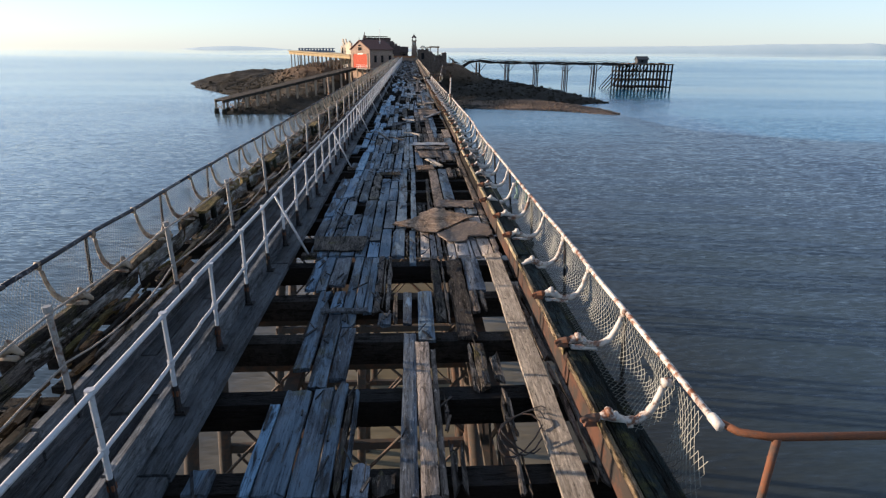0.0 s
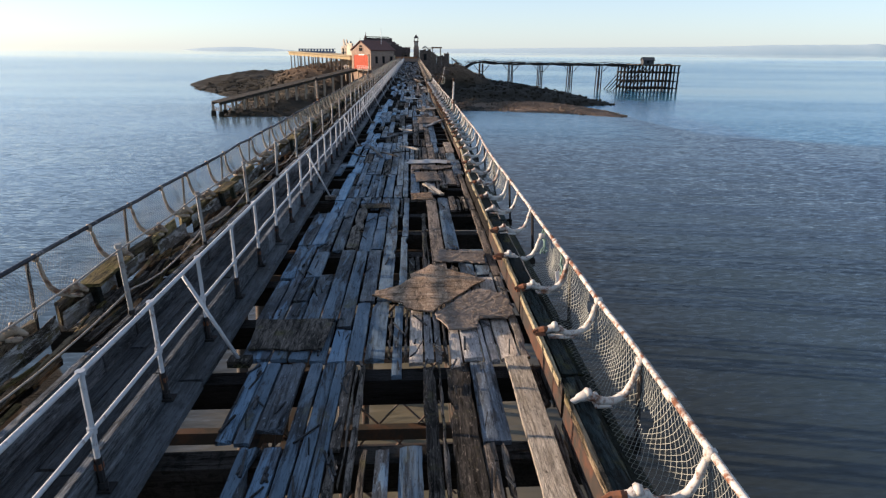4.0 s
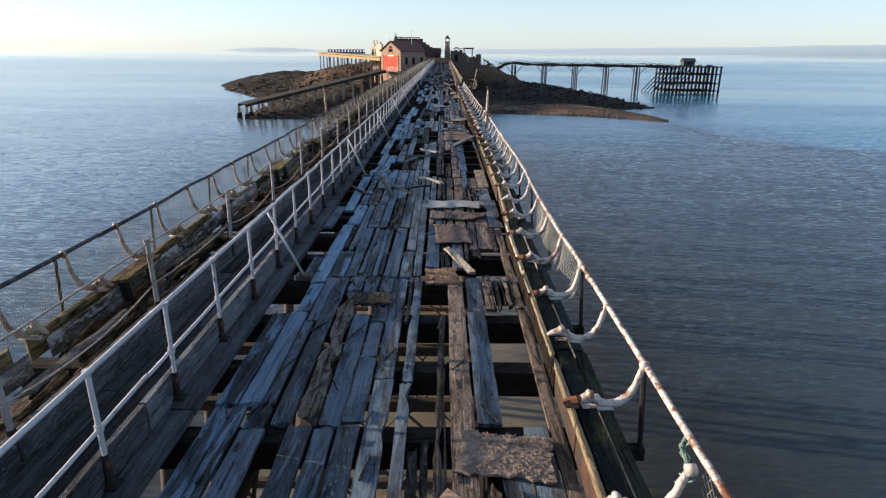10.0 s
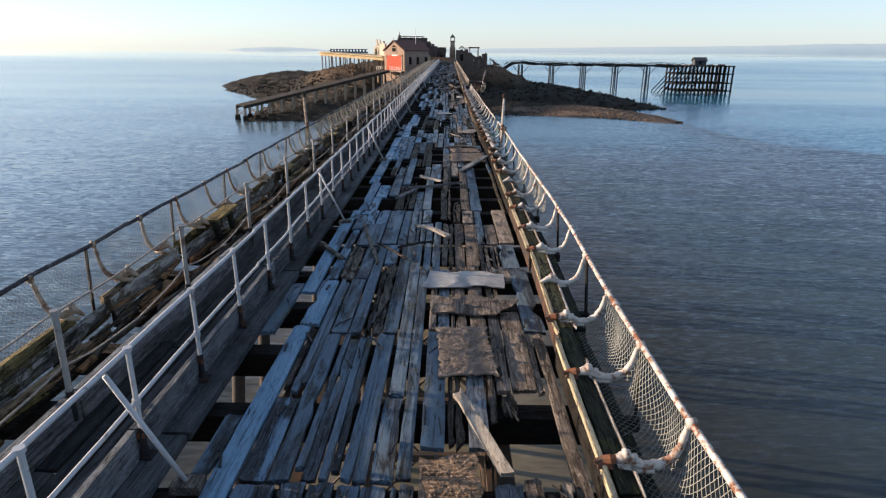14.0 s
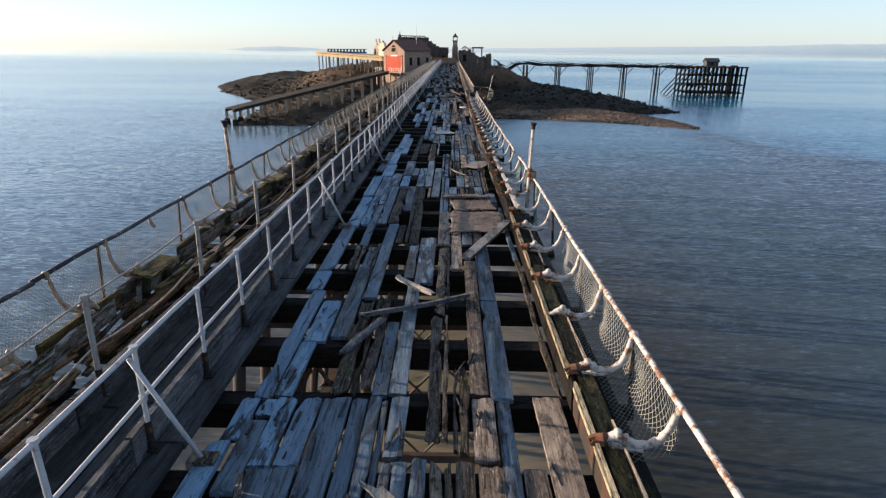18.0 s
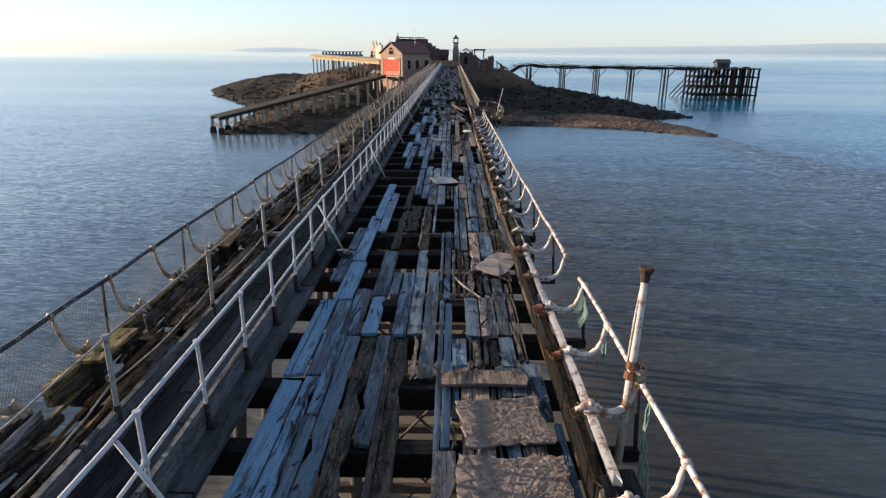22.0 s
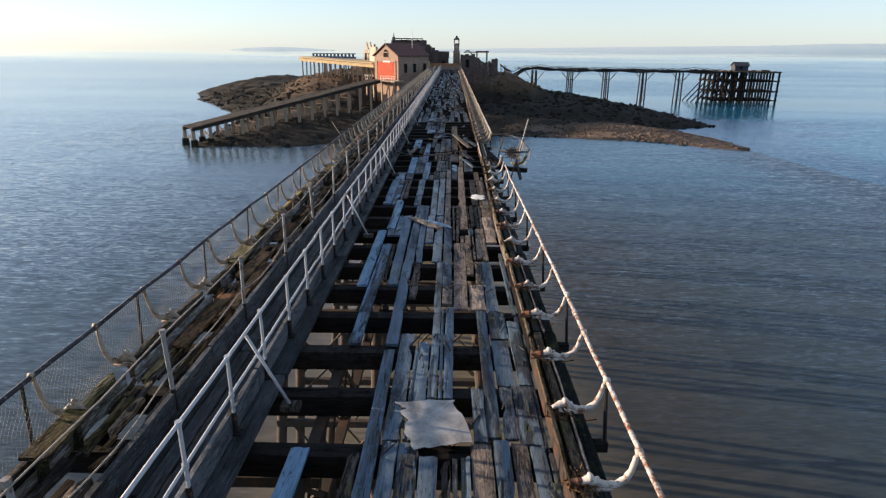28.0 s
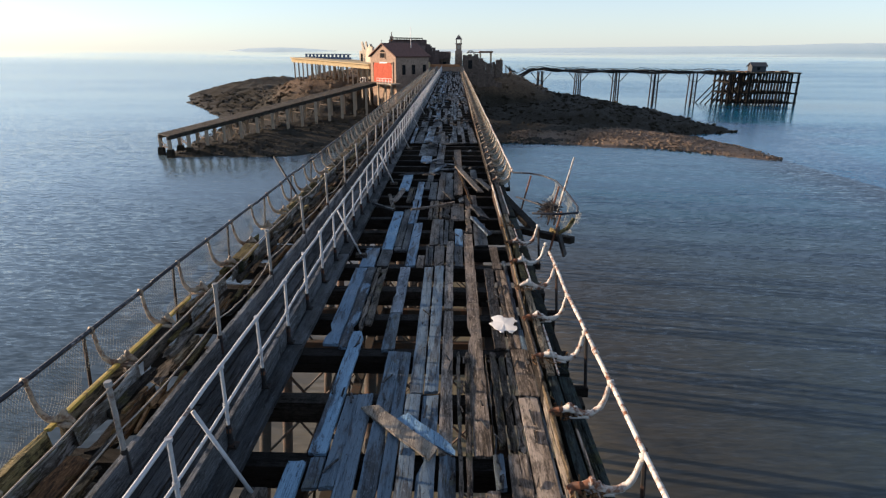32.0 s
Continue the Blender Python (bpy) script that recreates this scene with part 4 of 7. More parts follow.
# slipway running down from the boathouse
slip = thing("slipway", "weathered concrete slipway on square piers, weedy at its foot", "slipway", (0, 0, 0))
S0, S1 = Vector((-17.2, 181.4, -2.2)), Vector((-47.6, 148.0, -9.1))
sd = (S1 - S0)
sp = Vector((sd.y, -sd.x, 0)).normalized() * -1
for k in (-1.7, 1.7):
    part("girder", Bag().beam(tuple(S0 + sp * k), tuple(S1 + sp * k), 0.3, 0.55).mesh("girder", M["plank_rot"]), None, slip)
b = Bag()
for i in range(56):
    p = S0 + sd * (i / 56.0)
    q = S0 + sd * ((i + 0.82) / 56.0)
    b.beam((p.x, p.y, p.z + 0.42), (q.x, q.y, q.z + 0.42), 4.2, 0.14)
part("decking", b.mesh("decking", M["plank_rot"]), None, slip)
for i in range(14):
    p = S0 + sd * ((i + 0.9) / 14.0)
    for k in (-1.8, 1.8):
        q = p + sp * k
        pier = part("pier", Bag().box(q.x - 0.24, q.x + 0.24, q.y - 0.24, q.y + 0.24, WATER - 0.4, q.z - 0.25).mesh("pier", M["column"]), None, slip)
        part("footing", Bag().box(q.x - 0.55, q.x + 0.55, q.y - 0.55, q.y + 0.55, WATER - 0.6, WATER + 1.3, taper=0.12).mesh("footing", M["weed"]), None, pier)
    if i > 1:
        a, c = p + sp * -1.8, p + sp * 1.8
        if i > 8:
            lo = WATER + 1.2
            part("brace", Bag().beam((a.x, a.y, p.z - 0.6), (c.x, c.y, lo), 0.10, 0.10).beam((c.x, c.y, p.z - 0.6), (a.x, a.y, lo), 0.10, 0.10).mesh("brace", M["leg"]), None, slip)
        part("tie", Bag().beam((a.x, a.y, p.z - 1.6), (c.x, c.y, p.z - 1.6), 0.12, 0.14).mesh("tie", M["leg"]), None, slip)

# fallen span between the ruin and the north jetty
span = thing("fallen_span", "tangled black iron span fallen against the island", "wreckage")
fs = random.Random(51)
for k in range(16):
    a = Vector((14.2 + 0.45 * k + fs.uniform(-0.4, 0.4), 212 + 2.2 * k, 0.9 - 0.30 * k + fs.uniform(-0.4, 0.5)))
    c = Vector((14.2 + 0.45 * (k + 2) + fs.uniform(-0.8, 0.8), 212 + 2.2 * (k + 2), 0.9 - 0.30 * (k + 2) + fs.uniform(-1.6, 0.9)))
    part("girder_piece", Bag().beam(a, c, 0.2, 0.28).mesh("girder_piece", M["dark_iron"]), None, span)
    part("lattice_bar", Bag().beam(a, (a.x + 0.3, a.y + 1.2, a.z - 2.4), 0.1, 0.1).mesh("lattice_bar", M["dark_iron"]), None, span)

# ---- ruined north jetty and its landing stage ----
jetty = thing("ruined_jetty", "buckled iron jetty on paired trestle legs", "jetty", (0, 0, 0))
JY = 248.0
b = Bag()
jx = [20.5 + 4.4 * i for i in range(17)]
for k in (-1.6, 1.6):
    pts = []
    for i, x in enumerate(jx):
        z = -1.35 + 0.35 * math.sin(i * 1.3 + k) - 0.06 * i * 0.6 + (-2.6 if i == 0 else 0) + (0.6 if i == 2 else 0)
        pts.append((x, JY + k, z))
    for a, c in zip(pts, pts[1:]):
        part("girder", Bag().beam(a, c, 0.3, 0.6).mesh("girder", M["dark_iron"]), None, jetty)
        part("handrail", Bag().beam((a[0], a[1], a[2] + 0.9 + rng.uniform(-0.4, 0.2)), (c[0], c[1], c[2] + 0.8 + rng.uniform(-0.4, 0.2)), 0.12, 0.14).mesh("handrail", M["dark_iron"]), None, jetty)
b = Bag()
for i in range(230):
    x = rng.uniform(21, 90)
    z = -1.2 - 0.008 * (x - 20) + rng.uniform(-0.15, 0.45)
    a = rng.uniform(-1, 1)
    b.beam((x, JY - 2.0 + rng.uniform(-0.4, 0.4), z), (x + a, JY + 2.0, z + rng.uniform(-0.5, 0.5)), 0.28, 0.1)
tagged(part("decking", b.mesh("decking", M["beam"]), None, jetty), kind="stuff")
for x, foot in ((28.3, -8.5), (40.4, -10.2), (52.6, -11.8), (65.0, -12.8), (77.2, -13.0)):
    leg = Bag()
    for dx in (-0.6, 0.6):
        for k in (-1.5, 1.5):
            leg.tube([(x + dx, JY + k, -1.6), (x + dx * 1.2, JY + k * 1.04, foot)], 0.21, 6)
        leg.beam((x + dx, JY - 1.5, -5.0), (x + dx * 5.4, JY - 1.5, -1.9), 0.2, 0.2)
    for z in (-4.6, -7.2, -9.6):
        if z > foot + 0.8:
            leg.box(x - 0.85, x + 0.85, JY - 1.75, JY - 1.55, z, z + 0.22)
            leg.beam((x - 0.8, JY - 1.7, z), (x + 0.8, JY - 1.7, z - 2.2), 0.09, 0.09)
            leg.beam((x + 0.8, JY - 1.7, z), (x - 0.8, JY - 1.7, z - 2.2), 0.09, 0.09)
    part("trestle", leg.mesh("trestle", M["dark_iron"]), None, jetty)
JY = 253.0
stage = thing("landing_stage", "black timber landing stage of posts and braces", "jetty", (0, 0, 0))
for i in range(8):
    for j in range(4):
        x, y = 89.0 + i * 3.05, JY - 5.5 + j * 4.0
        part("post", Bag().box(x - 0.25, x + 0.25, y - 0.25, y + 0.25, WATER - 0.6, -1.9).mesh("post", M["beam"]), None, stage)
for z in (-2.1, -5.0, -8.4, -11.3):
    for j in range(4):
        y = JY - 5.5 + j * 4.0
        part("waling", Bag().box(88.6, 110.8, y - 0.42, y - 0.22, z, z + 0.42).mesh("waling", M["beam"]), None, stage)
for i in range(8):
    for z in (-5.0, -8.4):
        x = 89.0 + i * 3.05
        part("waling", Bag().box(x - 0.45, x - 0.25, JY - 6.1, JY + 7.0, z, z + 0.35).mesh("waling", M["beam"]), None, stage)
for j in range(4):
    y = JY - 5.2 + j * 4.0
    for x0, x1 in ((97, 83.6), (101, 89), (105, 94)):
        part("raker", Bag().beam((x0 - 5, y, -2.3), (x1, y, WATER), 0.3, 0.3).mesh("raker", M["beam"]), None, stage)
# the decking's warm wood colour stands in for low sun on its edge
b = Bag()
for i in range(44):
    x = 88.4 + i * 0.51
    b.box(x, x + 0.44, JY - 6.2 + rng.uniform(-0.3, 0.3), JY + 7.0 + rng.uniform(-0.3, 0.3), -1.85, -1.7 + rng.uniform(0, 0.08))
part("decking", b.mesh("decking", M["bench"]), None, stage)
hut = gable_house("stage_hut", "small grey hut on the landing stage", (99.6, JY - 4.0, 0), 90, 3.0, 4.4, -1.7, 0.2, 1.15, M["hut"], M["hut"], windows=(("left", 2.4, -1.0, 1.0, 0.9),))
for i in range(7):
    x = rng.uniform(92, 108)
    pile = new("scrap_pile", Bag().box(-0.7, 0.7, -0.5, 0.5, 0, 0.25 + 0.3 * rng.random(), taper=0.1).mesh("scrap_pile", M["rust"]))
    pile.location = (x, JY - 5.4 + rng.random(), -1.66)
    tagged(pile, "rusty scrap heap on the landing stage", "debris", group="scrap on the stage")


# ---- the pier ----
PITCH = 1.45          # spacing of the cross beams
Y_END = 197.0         # the pier meets the island here
Y_BACK = -34.0
NEAR0 = -3.2
DECK_R = 1.97


def east(y):
    """How far the east edge bows outwards along the pier."""
    return float(np.interp(y, (0, 16, 20, 33, 38, 46, 52, 60, 66, 200), (0, 0, 0.11, 0.09, 0.03, -0.06, -0.07, -0.14, -0.08, -0.08)))


def beam_y(i):
    return 0.53 + PITCH * i + float(np.interp(i, (0, 2, 6, 10, 20, 30, 34, 39), (0, 0.03, 0.36, 0.32, 0.34, 0.13, 0.04, 0)))


# cross beams
substructure = thing("pier_beams", "black tarred timber cross beams under the deck", "beam", kind="structure")
shape = Bag().box(-4.75, 2.62, -0.14, 0.14, -0.42, -0.075).mesh("cross_beam", M["beam"])
i0, i1 = int((NEAR0 - 3) / PITCH), int(82 / PITCH)
for i in range(i0, i1):
    part("cross_beam", shape, None, substructure, m=pose(rng.uniform(-0.05, 0.05), beam_y(i), rng.uniform(-0.012, 0.0), 0, 0, rng.uniform(-0.6, 0.6)))
b = Bag()
for i in list(range(int(Y_BACK / PITCH), i0)) + list(range(i1, int(Y_END / PITCH))):
    y = beam_y(i)
    b.box(-4.75, 2.62, y - 0.14, y + 0.14, -0.42, -0.075)
part("far_beams", b.mesh("far_beams", M["beam"]), None, substructure)

# lattice girders
for x in (-3.9, -1.35, 1.35):
    gd = thing("lattice_girder", "rusty iron lattice girder under the deck", "girder", (x, 0, 0), group="lattice girders", kind="structure")
    part("top_chord", Bag().box(-0.09, 0.09, Y_BACK, Y_END, -0.56, -0.44).mesh("top_chord", M["leg"]), None, gd)
    part("bottom_chord", Bag().box(-0.09, 0.09, Y_BACK, Y_END, -1.75, -1.63).mesh("bottom_chord", M["leg"]), None, gd)
    b = Bag()
    n = int((Y_END - Y_BACK) / 1.05)
    for i in range(n):
        y = Y_BACK + i * 1.05
        b.beam((0.04, y, -0.56), (0.04, y + 1.05, -1.64), 0.03, 0.07)
        b.beam((-0.04, y, -1.64), (-0.04, y + 1.05, -0.56), 0.03, 0.07)
    part("lacing", b.mesh("lacing", M["leg"]), None, gd)


# trestles
def trestle():
    t = thing("trestle", "raking iron trestle legs with cross rods standing in the sea", "trestle", group="pier trestles", kind="structure")
    for x0, x1 in ((-3.9, -4.9), (-1.35, -1.75), (1.35, 2.3)):
        for y0, y1 in ((-0.9, -1.5), (0.9, 1.5)):
            part("leg", Bag().tube([(x0, y0, -1.7), (x1, y1, WATER - 1.5)], 0.15, 8).mesh("leg", M["leg"], True), None, t)
    for z, s in ((-1.8, 0.0), (-5.2, 0.36), (-8.8, 0.72)):
        for y in (-0.95 - 0.5 * s, 0.95 + 0.5 * s):
            part("strut", Bag().box(-3.95 - s, 1.4 + 0.9 * s, y - 0.07, y + 0.07, z - 0.1, z + 0.1).mesh("strut", M["leg"]), None, t)
    for za, zb in ((-1.9, -5.1), (-5.3, -8.7)):
        for y in (-1.05, 1.05):
            part("rod", Bag().tube([(-3.9, y, za), (-1.5, y, zb)], 0.035, 5).tube([(-1.35, y, za), (-4.3, y, zb)], 0.035, 5).mesh("rod", M["leg"]), None, t)
            part("rod", Bag().tube([(-1.35, y, za), (1.7, y, zb)], 0.035, 5).tube([(1.35, y, za), (-1.5, y, zb)], 0.035, 5).mesh("rod", M["leg"]), None, t)
    return t


first = trestle()
first.matrix_basis = pose(0, -3.2, 0)
for i in range(-3, 24):
    y = -3.2 + 8.45 * i
    if i != 0 and Y_BACK < y < Y_END - 8:
        copy_thing(first, pose(0, y, 0))

# ---- handrail fence between walkway and deck ----
FX = -2.25


def fence():
    f = thing("handrail_fence", "galvanised two-rail tube fence with slanting braces", "fence")
    post = Bag().tube([(0, 0, 0.10), (0, 0, 0.62), (0.0, 0, 1.24)], 0.026, 8)
    post.tube([(0, 0, 1.235), (0, 0, 1.275)], 0.042, 8).tube([(0, 0, 0.66), (0, 0, 0.73)], 0.040, 8)
    pm = post.mesh("post", M["galv"], False)
    foot = Bag().box(-0.09, 0.09, -0.07, 0.07, 0.085, 0.105).tube([(0, 0, 0.10), (0, 0, 0.17)], 0.045, 8).tube([(0, 0, 0.17), (0, 0, 0.42)], 0.034, 8).tube([(-0.06, 0.04, 0.10), (-0.06, 0.04, 0.13)], 0.014, 6).tube([(0.06, -0.04, 0.10), (0.06, -0.04, 0.13)], 0.014, 6).mesh("base_plate", M["dark_iron"])
    clip = Bag().box(-0.04, 0.03, -0.03, 0.03, 0.30, 0.36).mesh("clip", M["rust"])
    n = 0
    for i in range(-16, 136):
        y = 0.02 + 1.428 * i
        lean = rng.uniform(-0.7, 0.7)
        p = part("post", pm, None, f, m=pose(FX, y, 0, lean, rng.uniform(-0.6, 0.6), 0))
        if y < 80:
            part("base_plate", foot, None, p)
            part("clip", clip, None, p)
    seg = 8.57
    for k in range(-4, 23):
        y = 5.2 + seg * (k - 0.5)
        for z, r in ((1.25, 0.025), (0.69, 0.021)):
            pts = [(FX + rng.uniform(-0.012, 0.012), y + seg * s / 6, z + rng.uniform(-0.012, 0.012)) for s in range(7)]
            part("rail", Bag().tube(pts, r, 8).mesh("rail", M["galv"], True), None, f)
    return f


fence_ob = fence()
BRACES = [5.2, 13.95, 22.75, 31.1, 39.4, 47.87, 56.3, 64.8]
BRACES = [BRACES[0] - 8.5] + BRACES + [64.8 + 8.5 * k for k in range(1, 16)]
bm_brace = Bag().tube([(FX + 0.02, -0.05, 1.22), (-1.72, 0.03, 0.06)], 0.024, 8).mesh("brace", M["galv"], True)
bm_foot = Bag().box(-0.14, 0.14, -0.09, 0.09, 0.0, 0.09).mesh("brace_foot", M["plank_rot"])
for y in BRACES:
    p = part("brace", bm_brace, None, fence_ob, m=pose(0, y, 0))
    part("foot", bm_foot, None, p, m=pose(-1.70, 0.02, -0.02))

# kerb beam and ledge under the fence
kerb = thing("kerb", "grey weathered timber kerb along the walkway", "kerb", kind="structure")
y = Y_BACK
while y < Y_END:
    ln = rng.uniform(3.5, 5.8)
    v, f = plank_shape(ln - 0.02, 0.44, 0.07, rng, 0.015, 5, 0.006)
    me = mesh_of("kerb_board", v, f, M["kerb"])
    part("kerb_board", me, None, kerb, m=pose(FX - 0.10, y, 0.20, 0, -90, 0))
    v, f = plank_shape(ln - 0.02, 0.30 + rng.uniform(-0.04, 0.02), 0.10, rng, 0.02, 5, 0.006)
    part("ledge_board", mesh_of("ledge_board", v, f, M["walk"]), None, kerb, m=pose(FX + 0.12, y + 0.4, 0.08))
    v, f = plank_shape(ln - 0.02, 0.46, 0.08, rng, 0.02, 5, 0.008)
    part("kerb_board", mesh_of("kerb_board", v, f, M["kerb"]), None, kerb, m=pose(-3.34, y + 0.7, 0.17 + rng.uniform(-0.02, 0.02), 0, -90, 0))
    y += ln

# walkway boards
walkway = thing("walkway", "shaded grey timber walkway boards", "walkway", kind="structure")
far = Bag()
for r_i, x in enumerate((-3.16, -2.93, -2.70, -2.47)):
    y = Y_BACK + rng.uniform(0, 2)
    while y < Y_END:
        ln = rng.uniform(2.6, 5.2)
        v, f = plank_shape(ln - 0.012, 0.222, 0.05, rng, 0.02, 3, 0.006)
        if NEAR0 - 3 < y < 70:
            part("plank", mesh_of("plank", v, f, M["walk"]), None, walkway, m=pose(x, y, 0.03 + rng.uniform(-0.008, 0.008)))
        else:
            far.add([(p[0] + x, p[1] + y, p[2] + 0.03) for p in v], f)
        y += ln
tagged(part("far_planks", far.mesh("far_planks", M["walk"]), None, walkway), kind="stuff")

# ---- main deck: boards along the pier, with gaps where they are gone; each is (x from, x to, y from, y to) ----
BOARDS = []


def boards(wood_name, *spans):
    BOARDS.extend((wood_name, span) for span in spans)


boards("plank_rot", (1.24, 1.38, -1.30, -0.55), (0.62, 0.80, -1.30, -0.39), (-0.13, 0.12, -1.27, -0.82), (-0.50, -0.41, -1.25, 0.56), (1.25, 1.40, -0.54, 0.57), (0.61, 0.68, -0.39, 0.52), (0.99, 1.24, 0.42, 1.81), (1.26, 1.42, 0.58, 1.46), (0.89, 1.20, 1.83, 5.21), (0.62, 0.87, 2.21, 5.21), (-0.35, -0.23, 2.68, 3.42), (1.36, 1.46, 2.68, 3.52), (-0.22, -0.06, 2.72, 5.22), (1.14, 1.34, 8.20, 8.87), (1.14, 1.33, 8.87, 9.65))
boards("plank_rot", (-0.87, -0.60, 9.65, 13.36), (1.64, 1.74, 12.63, 14.11), (1.75, 1.91, 12.65, 14.15), (0.71, 0.93, 14.57, 17.19), (1.19, 1.30, 15.00, 17.20), (1.34, 1.53, 15.00, 15.65), (-1.29, -1.19, 15.65, 17.45), (-0.51, -0.24, 17.15, 20.09), (1.35, 1.56, 17.88, 21.33), (-1.25, -0.97, 19.25, 21.14), (0.77, 0.83, 19.25, 19.85), (0.57, 0.83, 19.82, 22.91), (1.57, 1.73, 19.85, 21.35), (0.52, 0.79, 22.91, 29.88), (0.81, 1.03, 22.91, 24.79), (-0.69, -0.45, 24.03, 26.94), (-0.44, -0.18, 24.03, 27.09), (2.08, 2.19, 24.12, 29.81), (-1.21, -0.97, 28.31, 29.80), (-0.76, -0.69, 28.35, 29.85))
boards("plank_rot", (-0.24, 0.10, 29.83, 35.56), (-0.43, -0.25, 29.85, 31.35), (1.29, 1.35, 31.35, 33.15), (-0.75, -0.48, 31.41, 35.59), (0.73, 0.79, 32.55, 33.15), (1.28, 1.36, 33.20, 34.49), (0.11, 0.21, 34.15, 35.55), (0.98, 1.21, 34.50, 35.48), (1.22, 1.49, 34.51, 35.50), (1.75, 1.93, 34.67, 37.99), (0.47, 0.55, 37.05, 37.95), (0.72, 0.93, 37.11, 39.93), (0.94, 1.22, 37.14, 38.56), (1.23, 1.51, 37.15, 38.35), (1.72, 1.99, 38.00, 38.57), (0.93, 1.12, 38.55, 39.94), (1.71, 2.02, 39.75, 41.79), (-0.11, 0.19, 39.91, 44.22), (-0.74, -0.52, 39.92, 46.98), (0.71, 0.77, 39.95, 41.35))
boards("plank_rot", (-0.51, -0.13, 41.37, 44.12), (1.73, 1.95, 41.78, 44.99), (0.53, 0.69, 44.95, 45.55), (0.53, 0.69, 45.52, 46.86), (-0.26, -0.07, 51.94, 54.22), (-0.95, -0.81, 52.75, 55.75), (1.23, 1.31, 54.35, 56.45), (0.70, 0.90, 55.83, 59.95), (1.18, 1.38, 57.20, 59.96), (1.39, 1.63, 57.21, 60.06), (-1.20, -0.92, 60.72, 64.13), (0.50, 0.67, 66.17, 68.35), (0.99, 1.20, 66.92, 69.58), (-0.18, 0.16, 68.34, 70.88), (0.17, 0.53, 68.35, 70.62), (-1.04, -0.76, 70.58, 72.74))
boards("plank_warm", (0.33, 0.60, -1.29, 1.72), (1.20, 1.34, 2.68, 3.53), (-0.35, -0.23, 3.45, 5.25), (0.86, 1.13, 8.20, 13.84), (1.92, 2.08, 8.20, 17.21), (1.45, 1.63, 12.65, 14.15), (0.44, 0.99, 13.79, 14.52), (1.81, 1.91, 15.65, 17.25), (1.31, 1.49, 15.67, 17.89), (1.50, 1.81, 15.67, 17.95), (0.76, 1.01, 17.20, 19.25), (1.05, 1.30, 17.21, 19.98), (0.43, 0.55, 17.25, 19.25), (0.84, 1.05, 19.25, 22.92), (1.57, 1.89, 19.25, 19.86), (1.07, 1.34, 19.99, 22.82))
boards("plank_warm", (1.53, 1.78, 21.35, 22.79), (1.80, 2.13, 21.35, 24.06), (1.05, 1.33, 22.83, 24.05), (1.04, 1.28, 24.06, 28.83), (0.80, 1.03, 28.40, 31.38), (0.50, 0.79, 29.89, 32.59), (1.29, 1.51, 29.91, 31.40), (0.85, 1.01, 31.38, 34.51), (1.02, 1.27, 31.39, 34.49), (1.58, 1.88, 31.40, 33.20), (1.23, 1.52, 35.52, 37.12), (1.14, 1.39, 38.59, 41.42), (1.47, 1.70, 41.45, 42.85), (1.49, 1.72, 42.84, 47.17), (1.13, 1.23, 42.85, 44.95), (0.69, 0.77, 45.00, 46.86), (0.95, 1.24, 45.00, 47.14), (0.72, 1.03, 51.41, 55.81), (1.06, 1.40, 51.42, 52.84), (0.47, 0.70, 51.69, 52.76))
boards("plank_warm", (1.24, 1.41, 52.86, 54.36), (1.04, 1.22, 53.43, 56.50), (1.32, 1.63, 54.35, 57.19), (1.64, 1.93, 55.85, 58.53), (0.91, 1.03, 55.85, 56.45), (0.91, 1.17, 57.10, 66.92), (0.44, 0.64, 57.16, 66.16), (1.65, 1.96, 58.52, 60.02), (1.62, 1.86, 60.03, 63.94), (1.37, 1.60, 60.07, 64.08), (1.59, 1.81, 63.95, 65.69), (-0.27, -0.09, 64.15, 64.95), (0.54, 0.98, 68.37, 70.36), (1.03, 1.44, 69.58, 71.53), (0.63, 0.98, 71.51, 76.31), (0.65, 1.01, 76.32, 81.70))
boards("plank_pale", (0.13, 0.32, -1.28, 1.98), (-0.32, -0.14, -1.26, -0.78), (1.22, 1.53, 3.54, 5.21), (-1.16, -0.86, 3.77, 5.22), (-0.36, -0.11, 7.12, 9.68), (1.16, 1.44, 12.62, 14.10), (0.94, 1.18, 14.57, 17.19), (0.56, 0.75, 17.20, 19.80), (-0.48, -0.25, 32.64, 35.55), (0.47, 0.55, 38.00, 41.33), (0.21, 0.29, 41.39, 44.24), (1.42, 1.63, 47.19, 48.53), (-0.64, -0.38, 61.50, 64.15))
boards("plank", (-0.40, -0.34, -1.25, 0.55), (-0.65, -0.50, -1.24, 0.74), (-0.89, -0.65, -1.23, 0.59), (-1.20, -0.89, -1.22, 0.56), (-1.84, -1.60, -1.19, -0.79), (-1.00, -0.77, 0.59, 2.68), (-1.24, -1.02, 1.01, 3.54), (0.35, 0.60, 1.73, 3.51), (-0.77, -0.57, 2.20, 2.68), (-0.24, -0.04, 2.25, 2.70), (-0.81, -0.65, 2.68, 5.22), (-0.64, -0.49, 2.68, 5.22), (-0.49, -0.35, 2.68, 5.22), (-1.35, -1.17, 3.60, 5.25), (-0.85, -0.63, 5.24, 6.44), (-1.12, -0.86, 5.25, 6.45), (-1.35, -1.13, 5.26, 6.44))
